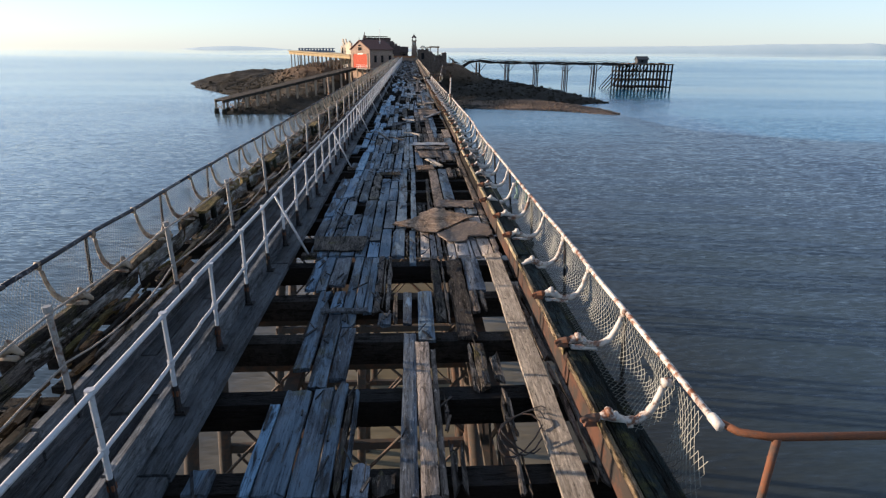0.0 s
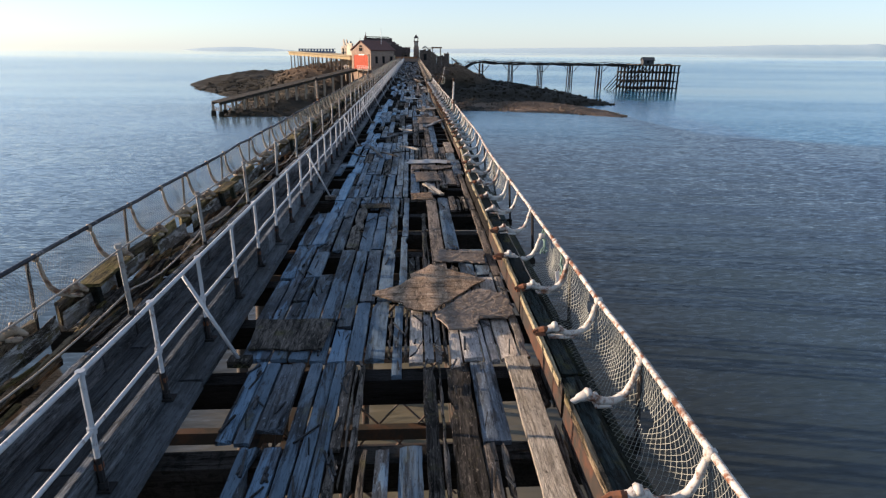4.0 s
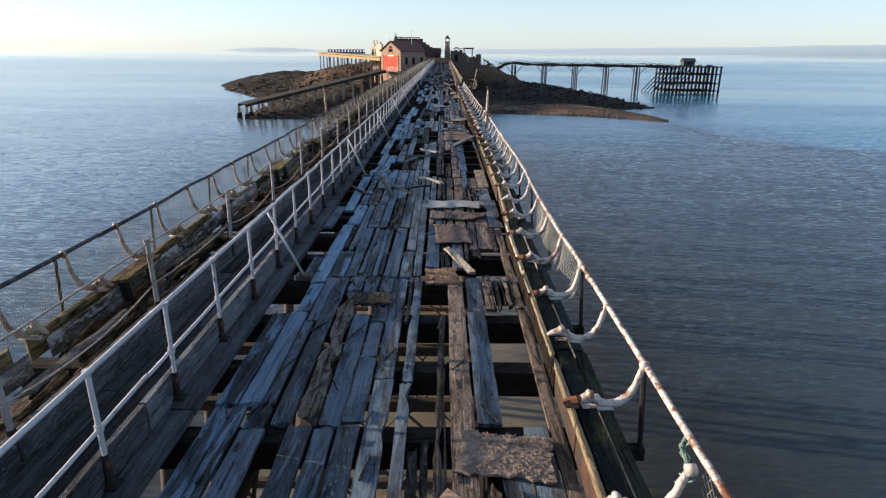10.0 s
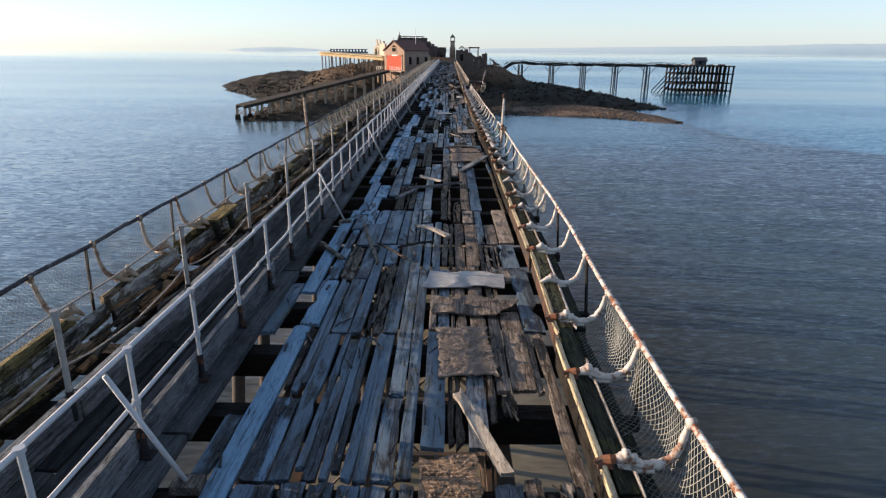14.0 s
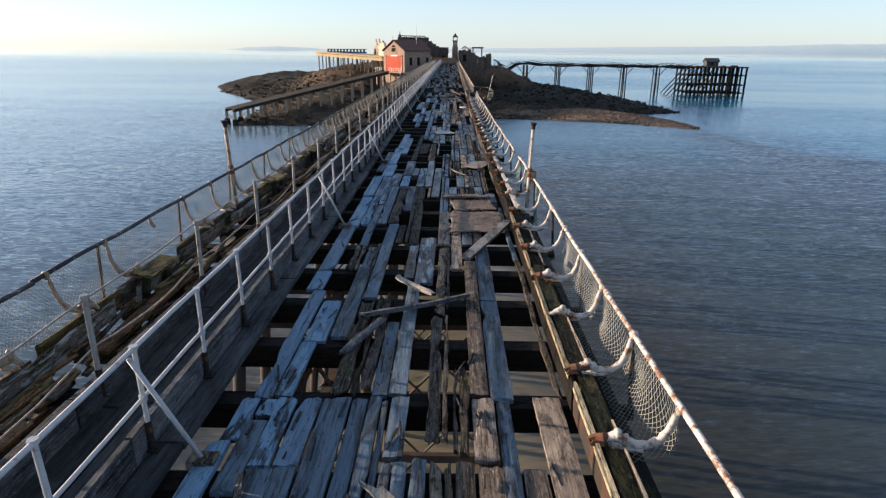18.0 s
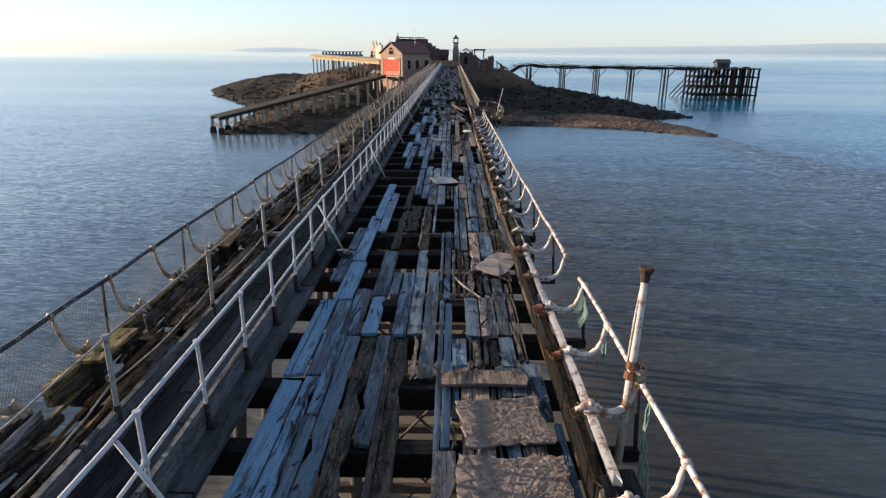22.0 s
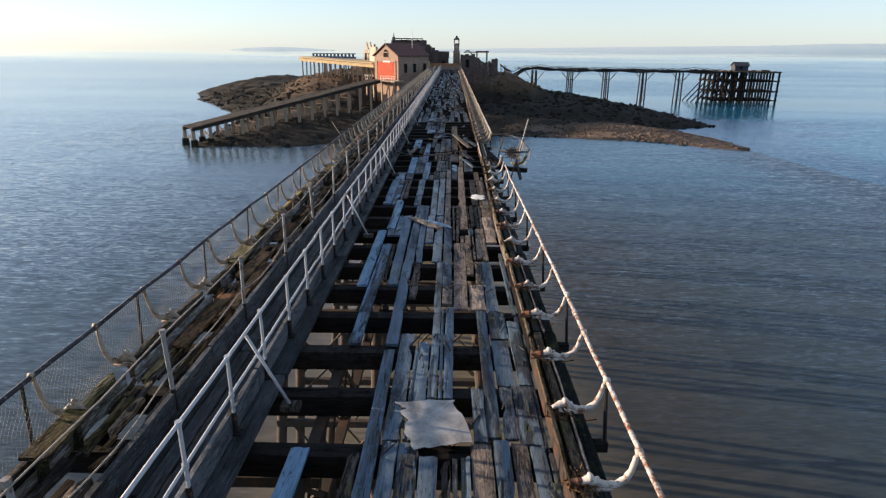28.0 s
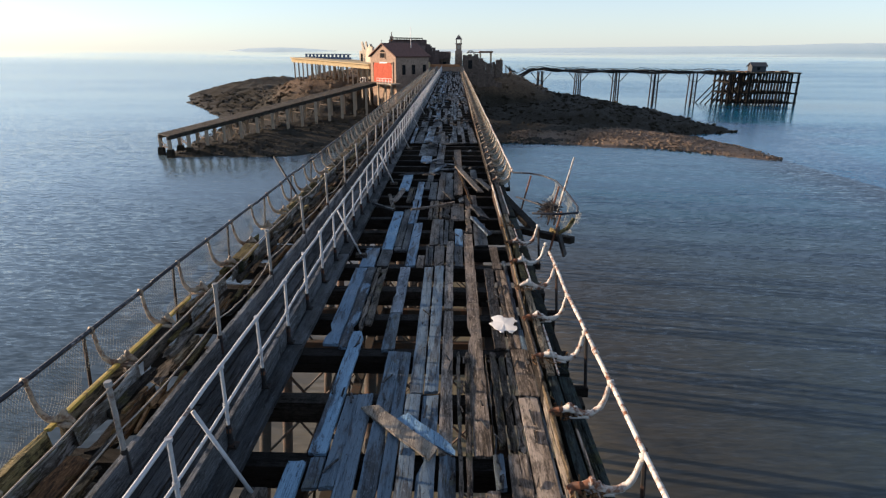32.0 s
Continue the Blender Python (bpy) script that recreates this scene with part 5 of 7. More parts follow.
boards("plank", (-0.61, -0.39, 6.19, 9.61), (-0.88, -0.62, 6.45, 9.63), (-1.15, -0.90, 6.46, 8.33), (-1.41, -1.16, 6.47, 7.14), (0.26, 0.41, 6.97, 14.08), (-1.42, -1.18, 7.15, 8.20), (-0.09, 0.16, 7.16, 14.07), (-1.40, -1.13, 8.20, 9.59), (1.35, 1.62, 8.20, 8.87), (1.64, 1.91, 8.20, 9.67), (-0.60, -0.34, 9.64, 12.53), (-1.12, -0.89, 9.65, 14.05), (1.15, 1.44, 9.66, 12.60), (-0.34, -0.10, 9.69, 11.17), (-1.31, -1.17, 10.05, 12.25), (-0.33, -0.11, 11.15, 12.25), (-1.29, -1.12, 12.25, 14.05), (-0.33, -0.09, 12.25, 13.34), (0.18, 0.25, 12.25, 14.07), (-0.59, -0.35, 12.85, 13.35))
boards("plank", (-0.59, -0.34, 13.34, 14.07), (-0.32, -0.10, 13.35, 14.07), (-0.86, -0.61, 13.38, 14.06), (-1.00, -0.79, 14.06, 17.13), (-0.78, -0.54, 14.07, 17.13), (-0.53, -0.33, 14.07, 17.14), (-0.32, -0.05, 14.07, 17.15), (-0.03, 0.20, 14.08, 15.54), (0.22, 0.38, 14.08, 19.78), (-1.77, -1.57, 14.15, 15.15), (0.43, 0.70, 14.56, 17.22), (0.01, 0.21, 15.55, 21.26), (-1.19, -1.00, 15.62, 19.24), (-2.05, -1.78, 17.12, 18.99), (-0.98, -0.73, 17.14, 19.24), (-0.72, -0.53, 17.15, 21.24), (-0.24, -0.01, 17.15, 21.26), (1.83, 2.16, 17.22, 19.86), (-0.95, -0.72, 19.25, 21.05), (0.39, 0.56, 19.25, 22.90))
boards("plank", (0.23, 0.38, 19.78, 22.89), (1.74, 2.08, 19.87, 21.34), (-0.95, -0.73, 21.05, 22.75), (-1.22, -0.93, 21.15, 22.72), (0.09, 0.21, 21.25, 22.85), (-0.72, -0.38, 21.25, 24.01), (-0.37, -0.17, 21.26, 24.02), (-0.16, 0.08, 21.28, 24.04), (1.34, 1.52, 21.34, 23.98), (-1.49, -1.25, 22.35, 23.55), (0.09, 0.31, 22.89, 24.03), (1.29, 1.58, 23.98, 29.89), (-0.17, 0.03, 24.04, 26.13), (0.04, 0.27, 24.04, 27.68), (-0.96, -0.69, 25.51, 28.47), (-0.68, -0.44, 26.96, 31.39), (-0.08, 0.12, 27.92, 29.82), (-0.95, -0.77, 28.45, 29.75), (-1.18, -1.00, 29.81, 33.30), (1.04, 1.28, 29.90, 31.39))
boards("plank", (1.37, 1.56, 31.39, 34.50), (-1.00, -0.76, 31.40, 35.53), (0.49, 0.72, 32.58, 37.03), (0.73, 0.84, 33.20, 34.51), (1.78, 2.06, 33.20, 34.66), (1.57, 1.78, 33.73, 34.52), (0.22, 0.46, 34.17, 38.47), (1.50, 1.74, 34.51, 35.50), (0.97, 1.22, 35.51, 37.12), (1.53, 1.74, 35.53, 38.10), (-0.03, 0.21, 35.57, 39.91), (-0.82, -0.50, 37.22, 39.89), (-0.49, -0.31, 37.25, 38.45), (1.41, 1.71, 39.46, 41.43), (-1.74, -1.54, 39.87, 41.69), (0.78, 0.93, 39.95, 46.87), (0.93, 1.12, 39.95, 45.00), (1.15, 1.46, 41.44, 42.83), (1.24, 1.47, 42.84, 47.21), (-0.03, 0.25, 44.24, 47.15))
boards("plank", (0.26, 0.52, 44.25, 46.85), (-0.26, -0.04, 45.00, 47.14), (1.75, 2.09, 45.00, 47.11), (-0.52, -0.28, 45.61, 54.14), (1.63, 1.95, 47.09, 48.63), (0.99, 1.19, 47.11, 48.47), (-0.27, -0.01, 47.15, 50.34), (0.00, 0.29, 47.16, 50.03), (1.19, 1.39, 47.22, 51.40), (0.30, 0.46, 48.18, 54.32), (0.47, 0.71, 48.18, 51.69), (1.41, 1.72, 48.55, 50.15), (1.75, 1.98, 48.55, 50.90), (1.40, 1.74, 50.16, 51.36), (1.41, 1.66, 51.37, 54.34), (0.46, 0.69, 52.76, 57.15), (-0.79, -0.54, 52.79, 58.56), (-0.52, -0.28, 54.15, 59.92), (-0.27, -0.08, 54.24, 59.91), (0.17, 0.42, 54.33, 58.57))
boards("plank", (-0.07, 0.16, 55.81, 58.58), (-1.20, -1.00, 56.50, 57.10), (-0.99, -0.80, 56.50, 58.55), (1.16, 1.31, 56.50, 57.19), (-0.04, 0.18, 58.59, 64.16), (0.19, 0.42, 58.59, 64.17), (-0.64, -0.40, 59.94, 61.50), (-1.25, -0.94, 64.14, 65.43), (-0.07, 0.13, 64.17, 65.79), (0.14, 0.41, 64.17, 65.81), (0.65, 0.88, 64.19, 65.81), (-0.93, -0.57, 65.30, 65.62), (-0.96, -0.75, 65.61, 69.51), (-0.74, -0.57, 65.62, 67.88), (1.21, 1.59, 65.76, 67.95), (-0.02, 0.24, 65.81, 68.35), (0.25, 0.49, 65.81, 68.36), (-0.26, 0.02, 70.89, 73.84), (0.04, 0.30, 70.90, 75.62), (0.31, 0.62, 70.91, 75.44))
boards("plank", (-0.48, -0.27, 72.43, 73.82), (1.35, 1.63, 73.52, 76.35), (-0.42, -0.18, 73.83, 78.72), (-0.18, 0.19, 75.63, 84.45), (-1.12, -0.74, 79.80, 86.83), (-0.73, -0.22, 79.82, 86.85))
boards("plank_bluer", (-1.34, -1.21, -1.21, 0.29), (-1.54, -1.30, 12.61, 13.78), (-1.57, -1.30, 13.79, 17.41), (-1.50, -1.20, 17.43, 19.24), (-1.77, -1.51, 18.60, 23.13), (-1.49, -1.26, 19.25, 22.37), (-1.26, -1.03, 22.72, 23.98), (-1.69, -1.46, 23.14, 23.97), (-1.45, -1.21, 23.60, 23.97), (-1.35, -1.13, 23.99, 25.47), (-1.32, -1.00, 25.41, 26.87), (-1.75, -1.46, 27.34, 28.32), (-1.71, -1.41, 31.26, 34.13), (-1.41, -1.19, 31.39, 34.26), (-1.74, -1.43, 34.14, 36.95), (-0.79, -0.53, 35.60, 37.20), (-1.53, -1.17, 37.00, 39.12), (-1.52, -1.22, 39.14, 42.81), (-1.48, -1.22, 42.82, 47.01))
boards("plank_bluer", (-1.48, -1.23, 52.71, 57.03), (-1.26, -1.01, 57.11, 60.70), (-1.27, -0.96, 65.44, 69.25), (0.68, 0.91, 65.83, 67.31), (-1.44, -1.05, 72.40, 75.38))
boards("plank_blue", (-0.76, -0.54, 0.76, 2.19), (-1.01, -0.82, 2.68, 3.52), (-1.54, -1.36, 3.61, 5.26), (-0.61, -0.38, 5.23, 6.18), (-1.74, -1.37, 5.27, 6.45), (-1.60, -1.43, 6.47, 10.02), (-1.83, -1.62, 6.48, 8.12), (-1.84, -1.61, 8.20, 10.02), (-1.41, -1.17, 9.55, 10.05), (-1.87, -1.60, 10.03, 12.57), (-1.59, -1.31, 10.03, 12.59), (-1.29, -1.01, 14.06, 15.52), (-0.52, -0.27, 20.10, 21.24), (-1.01, -0.74, 22.73, 23.99), (-1.59, -1.36, 23.99, 27.33), (0.13, 0.48, 27.69, 30.40), (-1.74, -1.44, 28.33, 31.24), (-1.17, -1.01, 33.25, 35.55), (-1.42, -1.15, 34.27, 36.99), (0.73, 0.97, 34.52, 35.43))
boards("plank_blue", (-1.14, -0.83, 35.54, 37.59), (-0.29, -0.04, 35.56, 38.46), (0.56, 0.70, 37.03, 41.40), (-1.80, -1.54, 38.00, 39.86), (-1.22, -0.98, 41.35, 45.57), (-1.20, -0.96, 49.90, 51.26), (-1.23, -0.97, 51.27, 55.76), (-1.41, -1.20, 60.03, 64.12), (-1.72, -1.42, 60.14, 64.11), (-1.66, -1.29, 64.12, 65.59), (-0.56, -0.29, 64.15, 67.89), (-0.75, -0.49, 67.89, 73.81), (-0.93, -0.42, 78.18, 79.82))
boards("plank", (-0.37, -0.15, 5.22, 7.10), (-0.14, 0.13, 5.25, 7.14), (0.22, 0.36, 4.86, 6.96))
boards("plank_rot", (0.14, 0.21, 5.22, 6.89), (0.37, 0.43, 5.22, 6.96), (0.90, 0.98, 5.16, 8.14), (0.66, 0.83, 8.15, 12.63), (0.41, 0.65, 7.90, 9.50), (-0.04, 0.06, 2.24, 3.46))
boards("plank_dry", (0.44, 0.64, 5.18, 7.88), (0.99, 1.15, 5.02, 8.14), (1.65, 1.91, 5.25, 8.19), (1.92, 2.06, 5.25, 8.19))
boards("plank_dun", (0.65, 0.78, 5.20, 8.14), (0.79, 0.89, 5.20, 8.14), (1.16, 1.42, 5.22, 8.19), (1.43, 1.64, 5.08, 8.19))
boards("plank_blue", (0.12, 0.27, 2.24, 3.46))

LAID0, LAID1 = -1.3, 84.0
SECTIONS = [(NEAR0, 12.0), (12.0, 28.0), (28.0, 44.0), (44.0, 100.0)]
decks = [thing("deck", "rotting weathered plank deck with many missing boards", "deck", group="deck sections", kind="structure") for s in SECTIONS]
dr = random.Random(23)


def deck_of(y):
    return decks[max(0, sum(1 for s0, s1 in SECTIONS if y >= s0) - 1)]


def lay(wood_name, x0, x1, y0, y1):
    """One board; a rotten or wide one may have split along the grain into slivers of uneven length."""
    w = x1 - x0 - 0.008
    rotten = wood_name == "plank_rot"
    pieces = 1
    if w > 0.12 and y1 - y0 > 0.7:
        pieces = dr.choice((1, 2, 2)) if rotten else 2 if dr.random() < (0.16 if wood_name == "plank_warm" else 0.08) else 1
    marks = [0.0] + sorted(dr.uniform(0.25, 0.75) if pieces == 2 else dr.uniform(0.28 + 0.3 * k, 0.42 + 0.3 * k) for k in range(pieces - 1)) + [1.0]
    dz, rz = dr.uniform(-0.02, 0.014), dr.uniform(-0.3, 0.3)
    for m0, m1 in zip(marks, marks[1:]):
        a = y0 + (dr.uniform(0, 0.2) if pieces > 1 and dr.random() < 0.35 else 0)
        c = y1 - (dr.uniform(0, 0.2) if pieces > 1 and dr.random() < 0.35 else 0)
        sw = (m1 - m0) * w - (0.003 if pieces > 1 else 0)
        if c - a < 0.2 or sw < 0.02:
            continue
        v, f = plank_shape(c - a - 0.012, sw, 0.06, dr, 0.22 if rotten else 0.05, max(3, min(14, int((c - a) / 0.26))), 0.012, rot=0.026 if rotten else 0.010, cols=4 if sw > 0.1 else 2, bite=0.16 if rotten else 0.04)
        sunk = dr.uniform(-0.022, 0.01) if pieces > 1 else 0
        part("plank", mesh_of("plank", v, f, M[wood_name]), None, deck_of(a), m=pose(x0 + 0.004 + (m0 + m1) / 2 * w, a, dz + sunk, dr.uniform(-0.25, 0.25), dr.uniform(-1.2, 1.2), rz + (dr.uniform(-0.7, 0.7) if pieces > 1 else 0)))


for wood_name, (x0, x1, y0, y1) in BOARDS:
    # planks past 62 m take the darker far tone
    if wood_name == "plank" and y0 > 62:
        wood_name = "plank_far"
    n = max(1, math.ceil((y1 - y0) / 5.8))
    for k in range(n):
        lay(wood_name, x0, x1, y0 + (y1 - y0) * k / n, y0 + (y1 - y0) * (k + 1) / n)

for y0, y1 in ((-1.2, 1.1), (1.1, 3.9), (3.9, 5.2)):
    lay("plank_rot", 1.98, 2.15, y0, y1)
for y0, y1 in ((29.0, 33.2), (39.5, 42.6), (42.6, 46.3), (47.0, 51.2), (51.2, 55.0), (56.4, 60.8), (60.8, 64.6)):
    lay("plank", 1.96 + east(y0), 2.07 + east(y0), y0, y1)

# before and after the stretch that lies close by
rows, x = [(-1.735, 0.21), (-1.485, 0.28)], -1.335
wr = random.Random(11)
while x < DECK_R - 0.12:
    w = min(wr.uniform(0.19, 0.29), DECK_R - x)
    rows.append((x + w / 2, w))
    x += w
far, far_blue = Bag(), Bag()
for xc, w in rows:
    y = Y_BACK + dr.uniform(0, 2)
    while y < Y_END:
        y1 = min(y + dr.uniform(2.5, 8.5), Y_END)
        if y < LAID1 and y1 > LAID0:
            y, y1 = (y, LAID0) if y < LAID0 else (max(y, LAID1) + dr.uniform(0, 0.25), max(y1, LAID1 + dr.uniform(1.0, 3.0)))
        skip = y1 - y < 0.4 or y < LAID1 and y1 > LAID0
        if not skip and not (y >= LAID1 and dr.random() < (0.30 if y < 110 else 0.20)):
            v, f = plank_shape(y1 - y - 0.012, w - 0.014, 0.06, dr, 0.1, max(2, min(9, int((y1 - y) / 0.4))), 0.014)
            mf = pose(xc, y, dr.uniform(-0.022, 0.018), dr.uniform(-0.7, 0.7), dr.uniform(-3, 3), dr.gauss(0, 0.7))
            (far_blue if xc < -0.6 and dr.random() < 0.3 else far).add([mf @ Vector(q) for q in v], f)
        y = LAID1 if y1 == LAID0 else y1
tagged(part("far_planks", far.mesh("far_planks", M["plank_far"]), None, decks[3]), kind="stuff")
tagged(part("far_planks", far_blue.mesh("far_planks", M["plank_blue"]), None, decks[3], "far deck planks with blue paint remnants"), kind="stuff")
# loose splinters and grit
sp = Bag()
for k in range(900):
    wood_name, (x0, x1, y0, y1) = dr.choice(BOARDS)
    y, x = dr.uniform(y0 + 0.1, y1 - 0.1), dr.uniform(x0 + 0.03, x1 - 0.03)
    m = pose(x, y, 0.018, dr.uniform(-3, 3), dr.uniform(-10, 10), dr.gauss(0, 14))
    ln, wd = dr.uniform(0.08, 0.40), dr.uniform(0.008, 0.03)
    sp.box(-wd / 2, wd / 2, -ln / 2, ln / 2, -0.008, 0.010, m)
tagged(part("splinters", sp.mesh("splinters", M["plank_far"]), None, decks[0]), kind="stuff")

# bench beams on the east side, with a stained face and a light edge strip
edge = thing("edge_beam", "mossy timber bench beam with a rust-stained face", "beam", kind="structure")
y = -2.4
while y < Y_END:
    ln = rng.uniform(2.5, 4.6)
    e = east(y + ln / 2)
    tw = math.degrees(math.atan2(east(y) - east(y + ln), ln))
    pale_face = 28 < y < 37.5
    v, f = plank_shape(ln - 0.02, 0.38, 0.03, rng, 0.05, 4, 0.01)
    part("edge_plate", mesh_of("edge_plate", v, f, M[rng.choice(("rust_dark", "rust_dark", "beam") if y < 30 else ("rust_dark", "beam", "beam", "plank_rot") if y < 66 else ("beam", "beam", "rust_dark"))]), None, edge, m=pose(2.10 + e, y, 0.19, 0, -90, tw))
    v, f = plank_shape(ln - 0.04, 0.11 if pale_face else 0.05, 0.06 if pale_face else 0.11, rng, 0.2, 9, 0.012, rot=0.012, bite=0.08)
    part("edge_strip", mesh_of("edge_strip", v, f, M["bracket" if pale_face else rng.choice(("strip", "strip", "strip", "bench") if y < 29 else ("plank_warm", "driftwood", "plank_warm", "bench"))]), None, edge, m=pose((2.30 if pale_face else 2.10) + e, y + 0.1, 0.435, 0, 0, tw))
    v, f = plank_shape(ln - 0.03, 0.20 if y < 28 else 0.14, 0.40, rng, 0.03, 6, 0.015)
    part("bench_beam", mesh_of("bench_beam", v, f, rng.choice((M["plank_rot"], M["rotbrown"])) if pale_face else M["wet"] if y < 7 else rng.choice((M["mossy"], M["mossy"], M["moss_dark"])) if y < 30 else rng.choice((M["moss_dark"], M["wet"], M["mossy"], M["bench"])) if y < 66 else rng.choice((M["moss_dark"], M["plank_rot"]))), None, edge, m=pose((2.17 if pale_face else 2.25) + e, y + 0.3, (0.33 if pale_face else 0.40) + rng.uniform(-0.02, 0.01), 0, 0, tw + rng.uniform(-0.3, 0.3)))
    if pale_face:
        y += ln
        continue
    if y > 6:
        v, f = plank_shape(ln * rng.uniform(0.5, 0.95), 0.04, 0.05, rng, 0.15, 5, 0.012)
        part("edge_strip", mesh_of("edge_strip", v, f, M[rng.choice(("flaky", "plank_warm", "driftwood"))]), None, edge, m=pose(2.355 + e, y + rng.uniform(0, 0.3), 0.415, 0, 0, tw))
    v, f = plank_shape(ln - 0.03, 0.22, 0.30, rng, 0.03, 4, 0.015)
    part("outer_beam", mesh_of("outer_beam", v, f, rng.choice((M["wet"], M["wet"], M["moss_dark"]))), None, edge, m=pose(2.49 + e, y + 0.6, 0.22 + rng.uniform(-0.03, 0.02), 0, 0, tw + rng.uniform(-0.3, 0.3)))
    y += ln

# ---- east bench: iron brackets carrying the back rail ----
RX, RZ = 2.82, 0.86


def bracket_mesh(mat, seed=0):
    """A cast bench bracket: scrolled knob over a flaking foot, and an arm that sweeps up to the rail."""
    r = random.Random(60 + seed)
    line = [(-0.70, -0.43, 0.024), (-0.62, -0.39, 0.042), (-0.54, -0.36, 0.060), (-0.46, -0.40, 0.048), (-0.36, -0.44, 0.044), (-0.24, -0.44, 0.044), (-0.13, -0.37, 0.042), (-0.07, -0.25, 0.038), (-0.04, -0.12, 0.034), (-0.02, -0.02, 0.030)]
    pts, rr = [], []
    for (ax, az, ar), (bx, bz, br) in zip(line, line[1:]):
        for q in (0.0, 0.34, 0.67):
            pts.append((ax + (bx - ax) * q, r.uniform(-0.005, 0.005), az + (bz - az) * q + r.uniform(-0.005, 0.005)))
            rr.append((ar + (br - ar) * q) * r.uniform(0.91, 1.07))
    b = Bag().tube(pts, rr, 8).tube([(-0.04, 0, -0.01), (0.04, 0, 0.0)], 0.05, 7)
    b.tube([(-0.53, -0.055, -0.335), (-0.53, 0.0, -0.318), (-0.53, 0.055, -0.335)], [0.030, 0.044, 0.028], 7)
    b.tube([(-0.44, -0.045, -0.385), (-0.44, 0.045, -0.38)], [0.034, 0.03], 7)
    b.box(-0.60, -0.27, -0.048, 0.042, -0.495, -0.462, taper=0.01)
    return b.mesh("bracket", mat, True)


bench_e = thing("bench_frame_east", "flaking white iron bench brackets under a rusty rail", "bench")
bench_e.name = "bench_frame"
bk, bk_far = [bracket_mesh(M["bracket"], k) for k in range(4)], bracket_mesh(M["bracket_l"])
rust_foot = Bag().tube([(-0.80, 0.0, -0.42), (-0.73, 0.015, -0.405), (-0.66, -0.01, -0.385), (-0.61, 0.0, -0.37)], [0.022, 0.040, 0.050, 0.030], 7).box(-0.78, -0.64, -0.06, 0.05, -0.45, -0.41, taper=0.02).mesh("rusty_foot", M["rust"])
sr = random.Random(5)
strut = Bag().tube([(0.03, 0, 0.0), (0.10, 0, -1.05)], 0.028, 6).mesh("strut", M["dark_iron"])
outrig = Bag().box(-0.45, 0.14, -0.06, 0.06, -1.20, -1.05).mesh("outrigger", M["beam"])
for i in range(0, 131):
    y = -0.75 + 1.457 * i
    if y > Y_END - 2 or 66.0 < y < 71.2:
        continue
    tilt = sr.uniform(-3, 3)
    bracket = part("bracket", bk[i % 4] if y < 70 else bk_far, None, bench_e, m=pose(RX + east(y) + sr.uniform(-0.015, 0.015) - (0.12 if i in (0, 6) else 0), y, RZ + sr.uniform(-0.02, 0.01) - (0.06 if i in (0, 6) else 0), sr.uniform(-4, 4), tilt, sr.uniform(-5, 5)))
    if y < 66 and i % 5 != 3:
        part("rusty_foot", rust_foot, None, bracket, "rusty bracket foot")
    if i % 2 == 1:
        part("strut", strut, None, bench_e, m=pose(RX + east(y), y + 0.12, RZ))
        part("outrigger", outrig, None, bench_e, m=pose(RX + east(y), y + 0.12, RZ))
# rust flakes and straw caught round the bracket feet where the paint strip runs
cl = random.Random(15)
tuft = Bag()
for k in range(34):
    ln = cl.uniform(0.05, 0.26)
    tuft.box(-0.008, 0.008, -ln / 2, ln / 2, -0.008, 0.008, pose(cl.gauss(0, 0.07), cl.gauss(0, 0.10), cl.uniform(0, 0.07), cl.uniform(-30, 30), cl.uniform(-30, 30), cl.uniform(0, 180)))
tuft = tuft.mesh("rust_clump", M["rotbrown"])
for i in range(19, 47):
    y = -0.75 + 1.457 * i
    part("rust_clump", tuft, None, bench_e, "clump of rust flakes and straw", m=pose(2.24 + east(y), y + cl.uniform(-0.1, 0.1), 0.36, 0, 0, cl.uniform(0, 180)))
GAP0, GAP1 = 36.0, 37.35   # a length of the rail has rusted away
y = -1.5
while y < Y_END - 2:
    ln = 4.45
    y1 = min(y + ln, Y_END - 2)
    if y < GAP0 < y1:
        y1 = GAP0
    elif y == GAP0:
        y = GAP1
        y1 = y + 3.2
    if not (y1 > 66.3 and y < 71):
        pts = [(RX + east(y + (y1 - y) * s / 4) + (sr.uniform(-0.012, 0.012) if 0 < s < 4 else 0), y + (y1 - y) * s / 4, RZ + sr.uniform(-0.015, 0.015)) for s in range(5)]
        part("back_rail", Bag().tube(pts, 0.032, 8).tube([(RX + east(y), y - 0.05, RZ), (RX + east(y), y + 0.1, RZ)], 0.045, 8).mesh("back_rail", M["flaky"], True), None, bench_e)
    y = y1
# the rail turns out to a landing at its south end
b = Bag().tube([(RX, -1.45, RZ), (RX + 0.12, -1.62, RZ), (RX + 0.35, -1.7, RZ), (RX + 4.5, -1.75, RZ - 0.02)], 0.034, 8)
part("corner_rail", b.mesh("corner_rail", M["rust"], True), None, bench_e)
for x in (RX + 0.38, RX + 2.4, RX + 4.3):
    part("corner_post", Bag().tube([(x, -1.72, RZ), (x - 0.05, -1.72, -0.4)], 0.035, 7).mesh("corner_post", M["rust"], True), None, bench_e)
part("corner_beam", Bag().box(2.4, 7.4, -1.85, -1.6, -0.62, -0.38).mesh("corner_beam", M["beam"]), None, bench_e)

